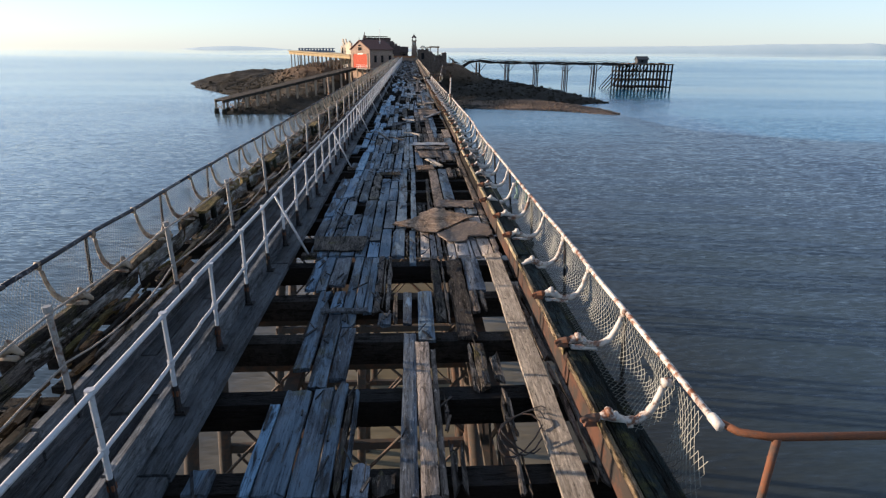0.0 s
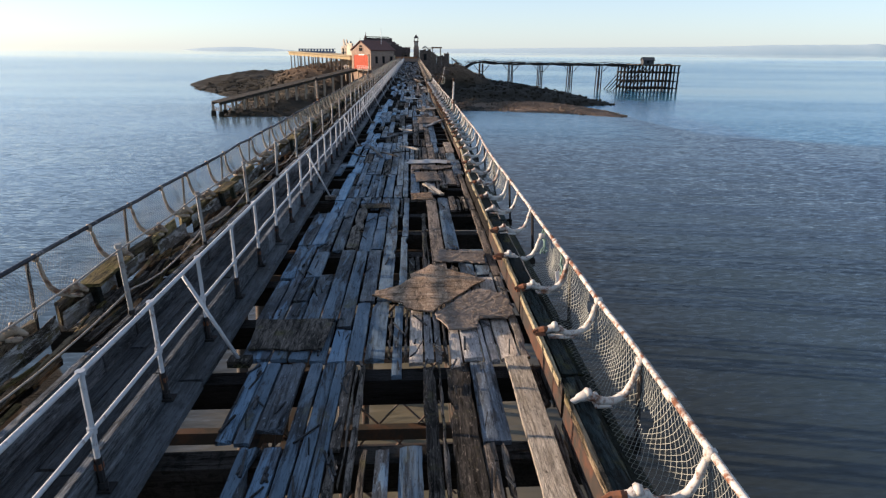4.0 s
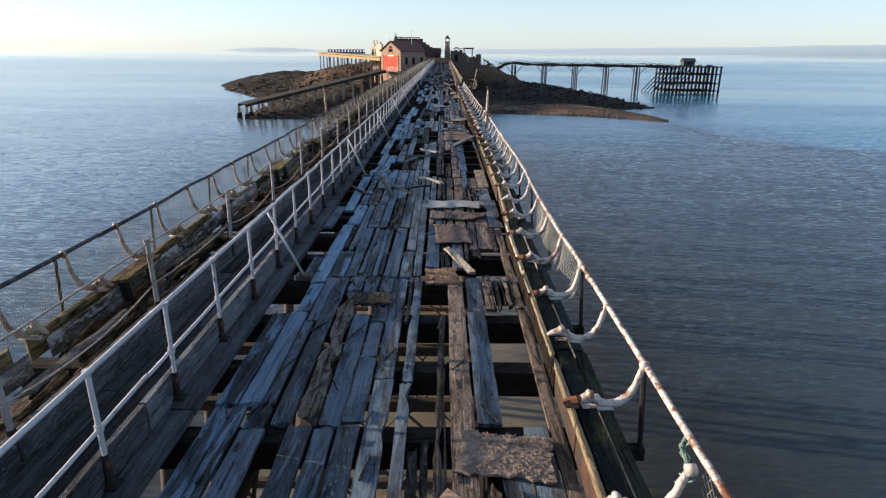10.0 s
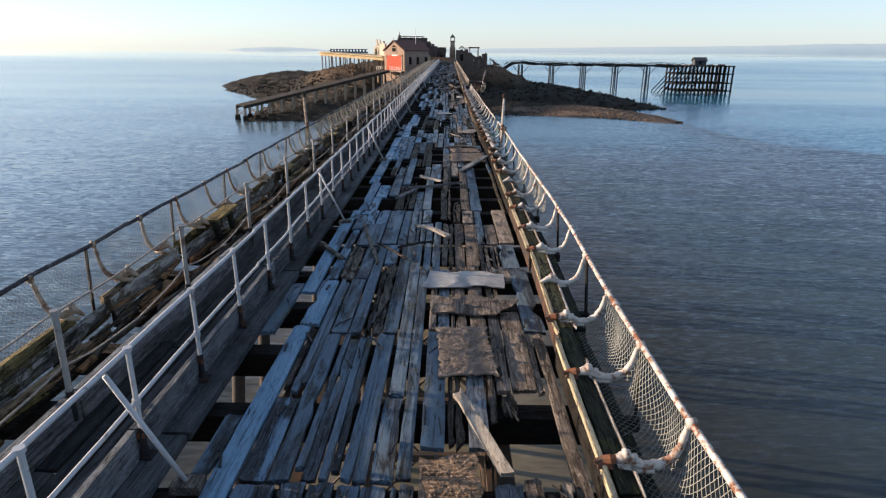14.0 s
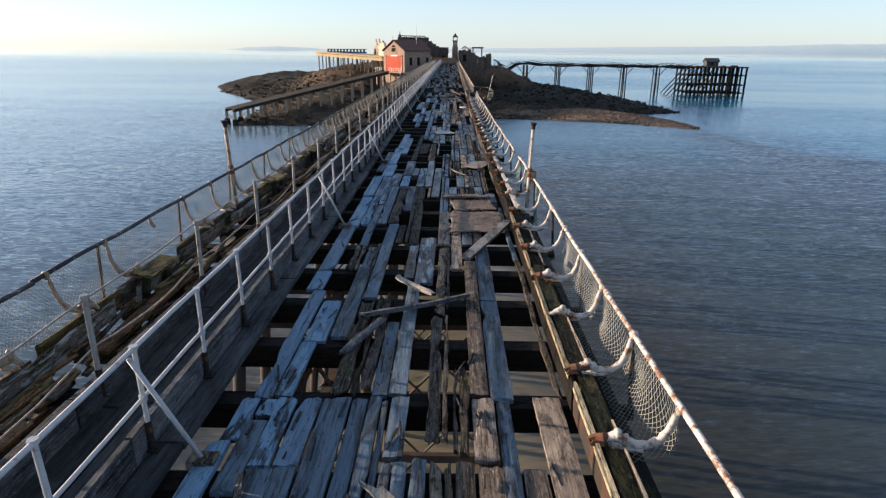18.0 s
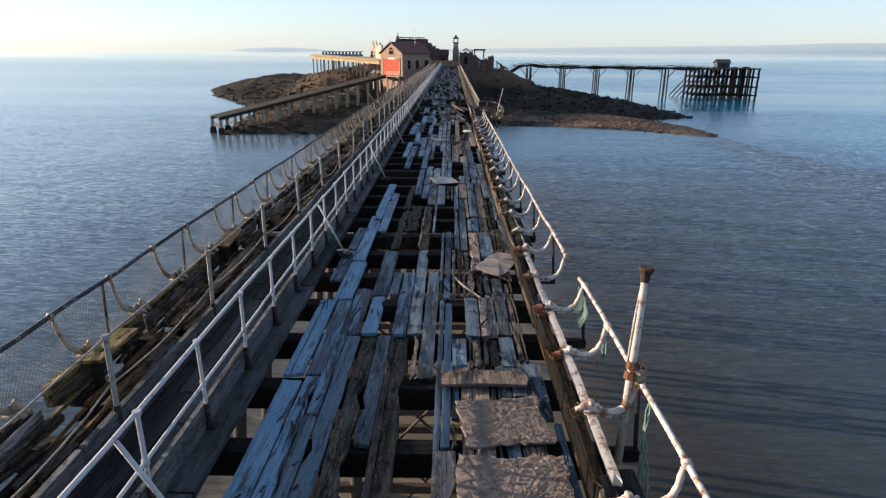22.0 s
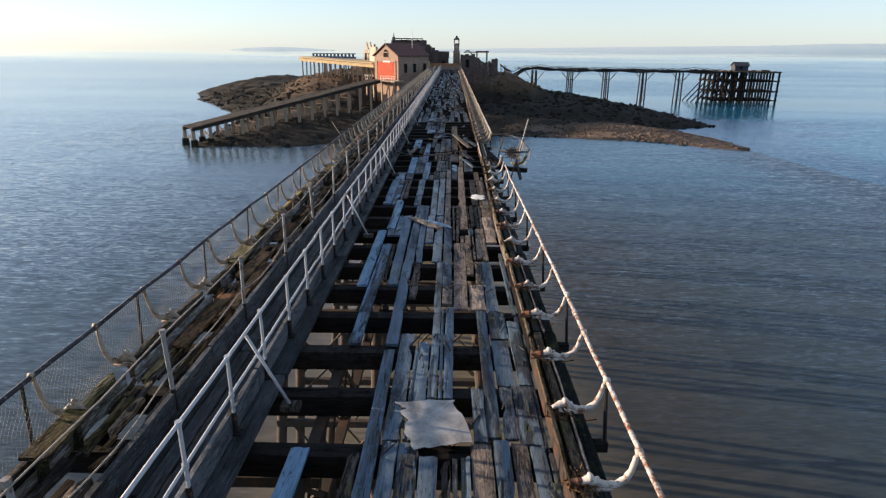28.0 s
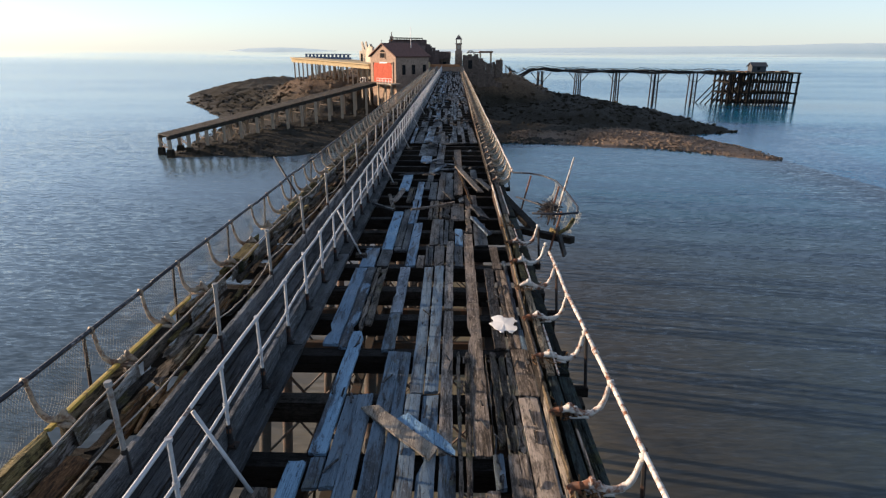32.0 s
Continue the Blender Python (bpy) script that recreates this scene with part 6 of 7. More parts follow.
# ---- west bench ----
LX, LZ = -4.76, 1.03
bench_w = thing("bench_frame", "tan iron bench brackets under a dark flecked rail", "bench")
bkl = bracket_mesh(M["bracket_l"])
stub_w = Bag().tube([(0, 0, 0), (0.03, 0, -0.10), (0.09, 0, -0.19)], [0.032, 0.038, 0.03], 7).mesh("bracket_stub", M["bracket_l"], True)
strut_w = Bag().tube([(-0.03, 0, 0.0), (-0.10, 0, -1.2)], 0.026, 6).mesh("strut", M["dark_iron"])
for i in range(-6, 134):
    y = 0.68 + 1.447 * i
    if y > Y_END - 2:
        break
    m = pose(LX, y, LZ - 0.01, sr.uniform(-7, 7), 0, 180 + sr.uniform(-10, 10)) @ Matrix.Diagonal((0.85, 0.8, 1.25, 1))
    if i == 19:
        part("bracket_stub", stub_w, None, bench_w, m=pose(LX, y, LZ))
    else:
        part("bracket", bkl, None, bench_w, m=m)
    if i % 2 == 0:
        part("strut", strut_w, None, bench_w, m=pose(LX, y - 0.15, LZ))
y = Y_BACK
while y < Y_END - 2:
    y1 = min(y + 5.9, Y_END - 2)
    pts = [(LX + sr.uniform(-0.02, 0.02), y + (y1 - y) * s / 5, LZ + sr.uniform(-0.02, 0.02)) for s in range(6)]
    part("back_rail", Bag().tube(pts, 0.034, 8).mesh("back_rail", M["rail_dark"], True), None, bench_w)
    y = y1
west = thing("bench_timbers", "rotten brown and mossy bench timbers", "bench", kind="structure")
y = Y_BACK
while y < Y_END:
    ln = rng.uniform(1.6, 3.6)
    # x, width, thickness, top, chance, materials
    for x, w, th, z, p, mats in ((-4.42, 0.13, 0.30, 0.42, 0.96, ("mossy", "mossy", "bench", "plank_rot")), (-4.24, 0.06, 0.28, 0.37, 0.95, ("peeling", "peeling", "plank_rot")),
                                 (-4.10, 0.16, 0.10, 0.20, 0.7, ("rotbrown", "mossy", "plank_rot", "bench")), (-3.56, 0.26, 0.08, 0.02, 0.80, ("beam", "walk", "plank_rot")),
                                 (-3.83, 0.28, 0.08, 0.0, 0.78, ("beam", "beam", "plank_rot")), (-4.12, 0.28, 0.08, -0.02, 0.75, ("beam", "plank_rot")), (-3.90, 0.12, 0.08, 0.17, 0.55, ("rotbrown", "bench", "beam")), (-3.70, 0.11, 0.09, 0.16, 0.7, ("bench", "rotbrown", "plank_rot", "rotbrown"))):
        if rng.random() < p:
            v, f = plank_shape(ln * (rng.uniform(0.9, 1.15) if p > 0.9 else rng.uniform(0.55, 1.0)), w * rng.uniform(0.8, 1.15), th, rng, 0.22, 5, 0.03, rot=0.05)
            part("timber", mesh_of("timber", v, f, M[rng.choice(mats)]), None, west, m=pose(x + rng.uniform(-0.04, 0.04), y + rng.uniform(0, 0.3 if p > 0.9 else 0.8), z + rng.uniform(-0.05, 0.03), rng.uniform(-1.0, 1.0), rng.uniform(-9, 9), rng.uniform(-1.2, 1.2)))
    y += ln
wr2 = random.Random(61)
for key, count in (("rotbrown", 230), ("plank_rot", 150), ("mossy", 110)):
    sp2 = Bag()
    for k in range(count):
        yy = -4 + 100 * wr2.random() ** 1.3
        ln, wd = wr2.uniform(0.15, 1.3), wr2.uniform(0.012, 0.05)
        m = pose(wr2.uniform(-4.32, -3.46), yy, wr2.uniform(0.05, 0.24), wr2.uniform(-5, 5), wr2.uniform(-30, 30), wr2.gauss(0, 6))
        sp2.box(-wd, wd, -ln / 2, ln / 2, -0.02, 0.02, m, 0.004)
    tagged(part("splinters", sp2.mesh("splinters", M[key]), None, west), kind="stuff")
seat = Bag().box(-0.16, 0.16, -0.02, 1.0, 0.0, 0.05).mesh("seat_board", M["mossy"])
knee = Bag().box(-0.05, 0.05, -0.05, 0.05, -0.45, 0.0).mesh("support", M["moss_dark"])
for yy in (6.6, 12.4, 21.0, 26.5, 33.6, 38.4, 46.0, 52.6, 63.0):
    sb = part("seat_board", seat, None, west, "mossy yellow-green length of seat board", m=pose(-4.12 + wr2.uniform(-0.05, 0.05), yy, 0.52, wr2.uniform(-4, 4), wr2.uniform(-10, 10), wr2.uniform(-4, 4)))
    for q in (0.12, 0.85):
        part("support", knee, None, sb, m=pose(0, q, 0))
for q, (xx, yy, ln, wd, key) in enumerate(((-3.95, 49.2, 2.6, 0.32, "rotbrown"), (-3.62, 50.6, 3.0, 0.24, "rotbrown"), (-3.98, 52.2, 2.2, 0.28, "rotbrown"), (-3.66, 54.2, 2.4, 0.2, "bench"), (-3.9, 55.0, 1.8, 0.34, "rotbrown"), (-3.8, 9.6, 2.4, 0.16, "driftwood"), (-3.75, 24.4, 3.0, 0.30, "rotbrown"), (-3.7, 36.6, 2.6, 0.26, "bench"))):
    v, f = plank_shape(ln, wd, 0.06, wr2, 0.3, 6, 0.03, rot=0.04)
    part("timber", mesh_of("timber", v, f, M[key]), None, west, m=pose(xx, yy, 0.26 + 0.02 * (q % 3), wr2.uniform(-1.5, 1.5), wr2.uniform(-9, 9), wr2.uniform(-2, 2)))
v, f = plank_shape(4.4, 0.09, 0.05, rng, 0.2, 6, 0.01)
M["yellow"] = metal_paint("yellow_paint", (0.44, 0.32, 0.07), (0.2, 0.14, 0.06), 0.35, 6.0)
part("timber", mesh_of("timber", v, f, M["yellow"]), None, west, "yellow painted bench batten", m=pose(-4.46, 56.9, 0.47))

# cable fence along the walkway's outer kerb
cable_fence = thing("cable_fence", "galvanised posts with dark feet and sagging wire cables", "fence")
cp = Bag().tube([(0, 0, 0.12), (0, 0, 1.36)], 0.033, 7).tube([(0, 0, 1.33), (0, 0, 1.39)], 0.045, 7).mesh("post", M["post_grey"])
cs = Bag().tube([(0, 0, 0.10), (0, 0, 0.46)], 0.042, 7).mesh("sleeve", M["dark_iron"])
cy = [-0.05 + 2.98 * i for i in range(-7, 66)]
for y in cy:
    cpo = part("post", cp, None, cable_fence, m=pose(-3.285, y, 0, rng.uniform(-1, 1), rng.uniform(-2, 2), 0))
    if y < 80:
        part("sleeve", cs, None, cpo, "dark iron foot sleeve")
for z, sag in ((1.33, 0.03), (0.74, 0.11)):
    for a, c in zip(cy, cy[1:]):
        s = sag * rng.uniform(0.4, 1.6)
        pts = [(-3.285 + rng.uniform(-0.01, 0.01), a + (c - a) * k / 6, z - s * 4 * (k / 6) * (1 - k / 6)) for k in range(7)]
        part("cable", Bag().tube(pts, 0.012, 5, False).mesh("cable", M["rope"], True), None, cable_fence)


# ---- netting slung behind the benches ----
def net(bag, y0, y1, top, low, cell, r, torn=0.0, width=0.0035):
    """A diamond net hung between two lines; top and low give (x, z) along y."""
    nu = max(2, int((y1 - y0) / cell))
    nv = 9
    ph = r.uniform(0, 6)

    def at(i, j):
        u, s = i / nu, j / nv
        y = y0 + (y1 - y0) * u
        (tx, tz), (lx, lz) = top(y), low(y)
        belly = math.sin(math.pi * s)
        slack = (0.13 if tx > 0 else 0.0) * belly
        return Vector((tx + (lx - tx) * s + slack + 0.05 * belly * math.sin(5 * y + ph), y + 0.02 * math.sin(9 * s + ph), tz + (lz - tz) * s - slack - 0.05 * belly * (1 + 0.5 * math.sin(3 * y + ph))))

    for i in range(nu):
        for j in range(nv):
            if noise.noise((y0 + (y1 - y0) * i / nu * 1.3, j * 0.35, ph)) < torn - 0.55:
                continue
            for a, c in ((at(i, j), at(i + 1, j + 1)), (at(i + 1, j), at(i, j + 1))):
                if cell < 0.1:
                    bag.tube([a, c], width * 0.9, 3, False)
                    continue
                d = (c - a).normalized()
                n = d.cross(Vector((0.6, -0.4, 0.7))).normalized() * width
                bag.add([a - n, a + n, c + n, c - n], [(0, 1, 2, 3)])


nets = thing("netting", "pale diamond cord netting slung under the bench rail", "net", group="netting")
nr = random.Random(3)
for i in range(0, 134):
    y = -0.75 + 1.457 * i
    if y > Y_END - 4 or 7.0 < y < 11.2 or 16.2 < y < 22.3 or 28.0 < y < 71.5:
        continue
    b = Bag()
    net(b, y, y + 1.457, lambda yy: (RX + east(yy) - 0.01, RZ - 0.03), lambda yy: (RX + east(yy) - 0.36, RZ - 0.60), 0.075 if y < 40 else 0.16, nr, 0.02, 0.0034 if y < 40 else 0.009)
    part("net_panel", b.mesh("net_panel", M["net"]), None, nets)
nets_w = thing("netting", "fine grey netting behind the rotten bench", "net", group="netting")
for i in range(-2, 132):
    y = 0.68 + 1.447 * i
    if y > Y_END - 4:
        break
    b = Bag()
    net(b, y, y + 1.447, lambda yy: (LX + 0.01, LZ - 0.03), lambda yy: (LX + 0.22, LZ - 0.68), 0.065 if y < 66 else 0.16, nr, 0.06, 0.0026 if y < 75 else 0.006)
    part("net_panel", b.mesh("net_panel", M["net"]), None, nets_w)


# ---- lamp standards, debris ----
def lamp_stub(x, y, z0, h, lean, label, cap):
    t = thing("lamp_standard", label, "lamp post", (x, y, z0), group="lamp standards")
    t.matrix_basis = pose(x, y, z0, 0, lean, 0)
    part("shaft", Bag().tube([(0, 0, -1.3), (0, 0, 0), (0, 0, h)], [0.055, 0.05, 0.04], 8).tube([(-0.055, 0.01, 0.02), (-0.05, 0, 0.5 * h), (-0.03, 0, 0.82 * h)], 0.014, 6).mesh("shaft", M["bracket" if cap == "rust_dark" else "bracket_l"], True), None, t)
    for z, r in ((-0.10, 0.085), (0.03, 0.075)):
        part("collar", Bag().tube([(0, 0, z), (0, 0, z + 0.09)], [r, r * 0.85], 8).mesh("collar", M["rust"]), None, t)
    part("cap", Bag().tube([(0, 0, h - 0.12), (0, 0, h - 0.04), (0, 0, h), (0, 0, h + 0.03), (0, 0, h + 0.05)], [0.048, 0.055, 0.072, 0.088, 0.08], 12).mesh("cap", M[cap]), None, t)
    return t


lamp_stub(2.80, 32.75, 1.0, 1.22, 1.5, "broken flaking lamp standard with a rusty cap", "rust_dark")
# west cap uses dark iron to hold its backlit shade
lamp_stub(-4.77, 32.5, 1.06, 1.18, -2.0, "broken tan lamp standard rising from the rail", "dark_iron")
pole = new("leaning_pole", Bag().tube([(3.72, 68.15, -0.1), (3.95, 68.1, 1.0), (4.17, 68.05, 2.0)], [0.036, 0.033, 0.028], 7).mesh("leaning_pole", M["flaky"], True))
tagged(pole, "thin flaking pole leaning out over the water", "pole")
pole = new("leaning_pole", Bag().tube([(-4.25, 69.0, 0.35), (-5.3, 70.0, 1.62)], 0.035, 7).mesh("leaning_pole", M["dark_iron"], True))
tagged(pole, "thin dark pole leaning out over the west rail", "pole")


def loose_board(name, x, y, z, length, width, thick, rz, mat, label, rx=0.0, ry=0.0, segs=5, ragged=0.2):
    v, f = plank_shape(length, width, thick, rng, ragged, segs, 0.03)
    ob = new(name, mesh_of(name, [(p[0], p[1] - length / 2, p[2]) for p in v], f, mat))
    ob.matrix_basis = pose(x, y, z, rx, ry, rz)
    return tagged(ob, label, "debris")


def sheet(name, x, y, z, pts, thick, mat, label, rz=0.0, tilt=0.0, ripple=0.01):
    """A worn sheet with an uneven outline lying on the deck."""
    er = random.Random(int(abs(x) * 100 + abs(y) * 37))
    edge_pts = []
    for (ax, ay), (bx, by) in zip(pts, pts[1:] + pts[:1]):
        edge_pts.append((ax, ay))
        for q in (0.33, 0.66):
            edge_pts.append((ax + (bx - ax) * q + er.uniform(-0.03, 0.03), ay + (by - ay) * q + er.uniform(-0.03, 0.03)))
    pts = edge_pts
    n = len(pts)
    v = [(px, py, ripple * math.sin(9 * px + 5 * py)) for px, py in pts]
    v += [(px * 0.985, py * 0.985, zz - thick) for px, py, zz in v]
    cx, cyy = sum(p[0] for p in pts) / n, sum(p[1] for p in pts) / n
    v.append((cx, cyy, ripple * 1.5))
    f = [(i, (i + 1) % n, 2 * n) for i in range(n)] + [((i + 1) % n, i, n + i, n + (i + 1) % n) for i in range(n)] + [tuple(range(2 * n - 1, n - 1, -1))]
    ob = new(name, mesh_of(name, v, f, mat))
    ob.matrix_basis = pose(x, y, z, tilt, 0, rz)
    return tagged(ob, label, "debris")


ply = [(0.07, 1.09), (0.55, 0.68), (1.0, 0.32), (0.62, -0.16), (0.31, -0.57), (0.06, -0.96), (-0.16, -0.91), (-0.38, -0.82), (-0.40, -0.63), (-0.59, -0.54), (-0.65, -0.42), (-0.91, -0.31), (-0.84, -0.10), (-0.54, 0.03), (-0.31, 0.38), (-0.24, 0.70)]
grain_c, grain_s = math.cos(math.radians(29)), math.sin(math.radians(29))
sheet("plywood_sheet", 0.75, 7.5, 0.075, [(px * grain_c - py * grain_s, px * grain_s + py * grain_c) for px, py in ply], 0.03, M["board"], "warm brown weathered plywood sheet lying on the deck", rz=-29, ripple=0.006)
loose_board("loose_plank", 1.78, 1.83, 0.055, 6.75, 0.29, 0.06, -0.8, M["driftwood"], "long wide pale-tan plank lying along the deck edge", segs=14, ragged=0.05)
sheet("felt_sheet", 0.43, 47.52, 0.045, [(-0.60, 0.49), (-0.1, 0.55), (0.31, 0.57), (0.30, 0.40), (0.44, 0.10), (0.54, -0.45), (0.1, -0.52), (-0.24, -0.63), (-0.30, -0.40), (-0.40, -0.25), (-0.36, 0.05), (-0.50, 0.25), (-0.42, 0.36)], 0.012, M["felt"], "torn pale felt sheet lying on the deck", ripple=0.007)
sheet("plastic_scrap", 1.62, 60.9, 0.05, [(-0.1, -0.32), (0.02, -0.24), (0.12, -0.34), (0.22, -0.2), (0.16, -0.02), (0.26, 0.12), (0.2, 0.3), (0.06, 0.26), (-0.04, 0.38), (-0.24, 0.32), (-0.2, 0.14), (-0.3, 0.05), (-0.22, -0.12)], 0.02, M["white"], "white plastic scrap lying on the deck")
sheet("board_square", -1.17, 5.95, 0.05, [(-0.50, -0.46), (0.47, -0.47), (0.52, 0.44), (-0.62, 0.47)], 0.03, M["plank_rot"], "dark square board lying on the deck", ripple=0.004)
loose_board("loose_plank", 1.07, 14.8, 0.09, 1.8, 0.13, 0.06, 18, M["driftwood"], "pale split plank lying across the deck")
loose_board("loose_plank", 0.385, 21.98, 0.10, 1.35, 0.14, 0.05, 39, M["driftwood"], "pale split plank with orange end", ragged=0.3)
loose_board("stick", -0.92, 21.2, 0.09, 2.9, 0.08, 0.04, 13.5, M["plank_rot"], "long thin dark batten lying along the deck", segs=7)
loose_board("stick", -1.60, 20.6, 0.09, 1.3, 0.12, 0.04, 32, M["plank_rot"], "dark broken batten lying on the blue boards")
loose_board("loose_plank", -0.1, 57.6, 0.08, 1.55, 0.24, 0.05, 43, M["driftwood"], "pale loose plank lying askew on the deck", ry=4)
loose_board("batten", -0.77, 2.68, 0.06, 0.72, 0.09, 0.05, 91, M["kerb"], "short grey batten lying across the deck", ragged=0.02)
for q in range(3):
    wire = new("wire_coil", Bag().tube([(1.4 + (0.22 + 0.04 * q) * math.cos(a * 0.42), -0.45 + (0.30 + 0.05 * q) * math.sin(a * 0.42 + 0.4 * q), 0.06 + 0.02 * q + 0.05 * math.sin(a * 0.9 + q)) for a in range(14)], 0.008, 5, False).mesh("wire_coil", M["dark_iron"]))
    tagged(wire, "loop of rusty wire lying on the planks", "wire", group="wire loops")


def chip_mat(x, y, w, l, mat, label, n=26, rz=0.0, seed=1, outline=None):
    """A rotted board gone to flakes: an uneven bed with a crumbling rim and loose chips on it."""
    r = random.Random(seed)
    t = thing("rotten_board", label, "debris", (x, y, 0.03), rz)
    corners = outline or [(c * w / 2, d * l / 2) for c, d in ((-1, -1), (0.1, -0.93), (1, -1), (0.94, 0.1), (1, 1), (-0.1, 0.94), (-1, 1), (-0.95, -0.1))]
    rim = []
    for (ax, ay), (bx, by) in zip(corners, corners[1:] + corners[:1]):
        k = max(2, int(math.hypot(bx - ax, by - ay) / 0.07))
        rim += [(ax + (bx - ax) * q / k + r.uniform(-0.028, 0.028), ay + (by - ay) * q / k + r.uniform(-0.028, 0.028)) for q in range(k)]
    m, v, f = len(rim), [], []
    for ring, q in enumerate((1.0, 1.0, 0.82, 0.6, 0.35)):
        v += [(px * q, py * q, 0.0 if ring == 0 else 0.018 + r.uniform(0, 0.016)) for px, py in rim]
    v.append((0, 0, 0.03))
    for ring in range(4):
        a, b = ring * m, (ring + 1) * m
        f += [(a + k, a + (k + 1) % m, b + (k + 1) % m, b + k) for k in range(m)]
    f += [(4 * m + k, 4 * m + (k + 1) % m, 5 * m) for k in range(m)]
    part("bed", mesh_of("bed", v, f, mat), None, t)
    b = Bag()
    for k in range(n * 16):
        q, s0 = math.sqrt(r.uniform(0.0, 0.95)), r.randrange(m)
        (ax, ay), (bx, by), g = rim[s0], rim[(s0 + 3) % m], r.random()
        mk = pose((ax + (bx - ax) * g) * q, (ay + (by - ay) * g) * q, 0.036, r.uniform(-9, 9), r.uniform(-9, 9), r.uniform(-60, 60))
        a, c = r.uniform(0.004, 0.014), r.uniform(0.01, 0.045)
        b.box(-a / 2, a / 2, -c / 2, c / 2, -0.004, 0.003, mk)
    tagged(part("flaked_wood", b.mesh("flaked_wood", mat), None, t), kind="stuff")
    return t


chip_mat(1.40, 6.66, 1.05, 1.38, M["matted"], "flaking brown rotten board beside the plywood sheet", 44, 0, 2, [(0.22, 0.80), (0.50, 0.62), (0.63, 0.15), (0.62, -0.20), (0.49, -0.31), (0.25, -0.31), (0.05, -0.32), (0.01, -0.64), (-0.20, -0.68), (-0.38, -0.65), (-0.48, -0.46), (-0.56, -0.29), (-0.56, -0.12), (-0.20, 0.32), (0.02, 0.62)])
chip_mat(1.40, 9.1, 0.95, 0.65, M["matted"], "flaking brown rotten board on the deck", 26, -8, 3)
chip_mat(0.95, 16.6, 0.72, 1.35, M["matted"], "bed of brown rotten wood flakes", 70, 3, 4)
chip_mat(0.76, 14.0, 0.55, 0.75, M["board"], "warped brown scrap of board on the deck", 8, 5, 5)
chip_mat(-0.38, 12.98, 0.62, 0.48, M["plank_rot"], "dark warped scrap of board on the deck", 6, 4, 6)
sheet("felt_strip", 0.98, 19.15, 0.06, [(-0.72, -0.35), (-0.3, -0.42), (0.2, -0.3), (0.7, -0.38), (0.76, 0.2), (0.3, 0.42), (-0.1, 0.3), (-0.6, 0.4)], 0.02, M["felt"], "grey crumpled felt strip lying across the deck", ripple=0.012)
sheet("board_sheet", 1.15, 18.0, 0.07, [(-0.68, -0.25), (0.3, -0.36), (0.72, 0.22), (-0.1, 0.36), (-0.66, 0.34)], 0.03, M["plank_warm"], "brown warped board lying across the deck", ripple=0.02)
chip_mat(1.42, 31.55, 1.25, 1.75, M["matted"], "matted brown rotten board flaking to crumbs", 60, 0, 7)
chip_mat(1.38, 33.1, 1.1, 1.0, M["matted"], "matted brown rotten board with a broken corner", 40, 6, 8)
loose_board("loose_plank", 1.2, 34.1, 0.07, 1.25, 0.42, 0.04, 90, M["plank_warm"], "grey plank laid across the deck", ragged=0.05)
loose_board("loose_plank", 1.60, 30.05, 0.12, 2.75, 0.25, 0.06, -25, M["kerb"], "grey plank lying slantwise against the bench beam", rx=3)
loose_board("loose_plank", 0.30, 26.55, 0.12, 2.15, 0.13, 0.06, -64, M["kerb"], "long grey plank lying slantwise over the gaps")
loose_board("loose_plank", 0.16, 27.25, 0.17, 1.35, 0.11, 0.05, 41, M["driftwood"], "pale splintered plank lying askew", ragged=0.35)
loose_board("loose_plank", -0.45, 25.5, 0.09, 1.25, 0.12, 0.05, -22, M["kerb"], "grey plank end resting on the beams")
loose_board("branch", 0.06, 21.05, 0.08, 0.95, 0.05, 0.04, -61, M["plank_rot"], "thin dark stick lying on the deck")
loose_board("branch", -0.38, 20.6, 0.08, 1.3, 0.05, 0.04, 36, M["plank_rot"], "thin dark stick lying on the deck")
loose_board("stick", 1.02, 37.5, 0.08, 1.2, 0.05, 0.04, 25, M["driftwood"], "thin rusty brown stick lying on the deck")
sheet("grey_sheet", 1.75, 38.9, 0.06, [(-0.52, -0.27), (-0.30, -0.60), (-0.04, -0.81), (0.30, -0.20), (0.48, 0.40), (0.30, 0.62), (0.07, 0.76), (-0.25, 0.35)], 0.02, M["mat_grey"], "grey-tan sheet of old felt lying on the deck", ripple=0.012)
sheet("board_wedge", 0.25, 57.5, 0.035, [(-0.45, 0.35), (0.42, -0.42), (0.36, -0.2), (-0.25, 0.5)], 0.03, M["plank_bluer"], "pale blue painted board under a loose plank")
loose_board("loose_plank", 1.20, 73.6, 0.22, 4.3, 0.24, 0.06, 11.5, M["driftwood"], "long pale plank leaning over the broken deck", rx=2)
loose_board("loose_plank", 0.93, 74.2, 0.16, 9.0, 0.10, 0.05, 4.0, M["rotbrown"], "long thin brown batten lying along the broken deck", segs=9)

# frayed green rope ends and a scrap of net on the broken rail
def rope_end(x, y, z, length, seed):
    r = random.Random(seed)
    b = Bag()
    for q in range(5):
        pts = [(x + r.gauss(0, 0.012) * (1 + k * 0.35), y + r.gauss(0, 0.012) * (1 + k * 0.35) + 0.02 * k * math.sin(k), z - length * k / 6 * r.uniform(0.93, 1.0)) for k in range(7)]
        b.tube(pts, 0.011, 4, False)
    return tagged(new("rope_end", b.mesh("rope_end", M["rope_green"])), "frayed green rope end hanging from the rail", "rope", group="rope ends")


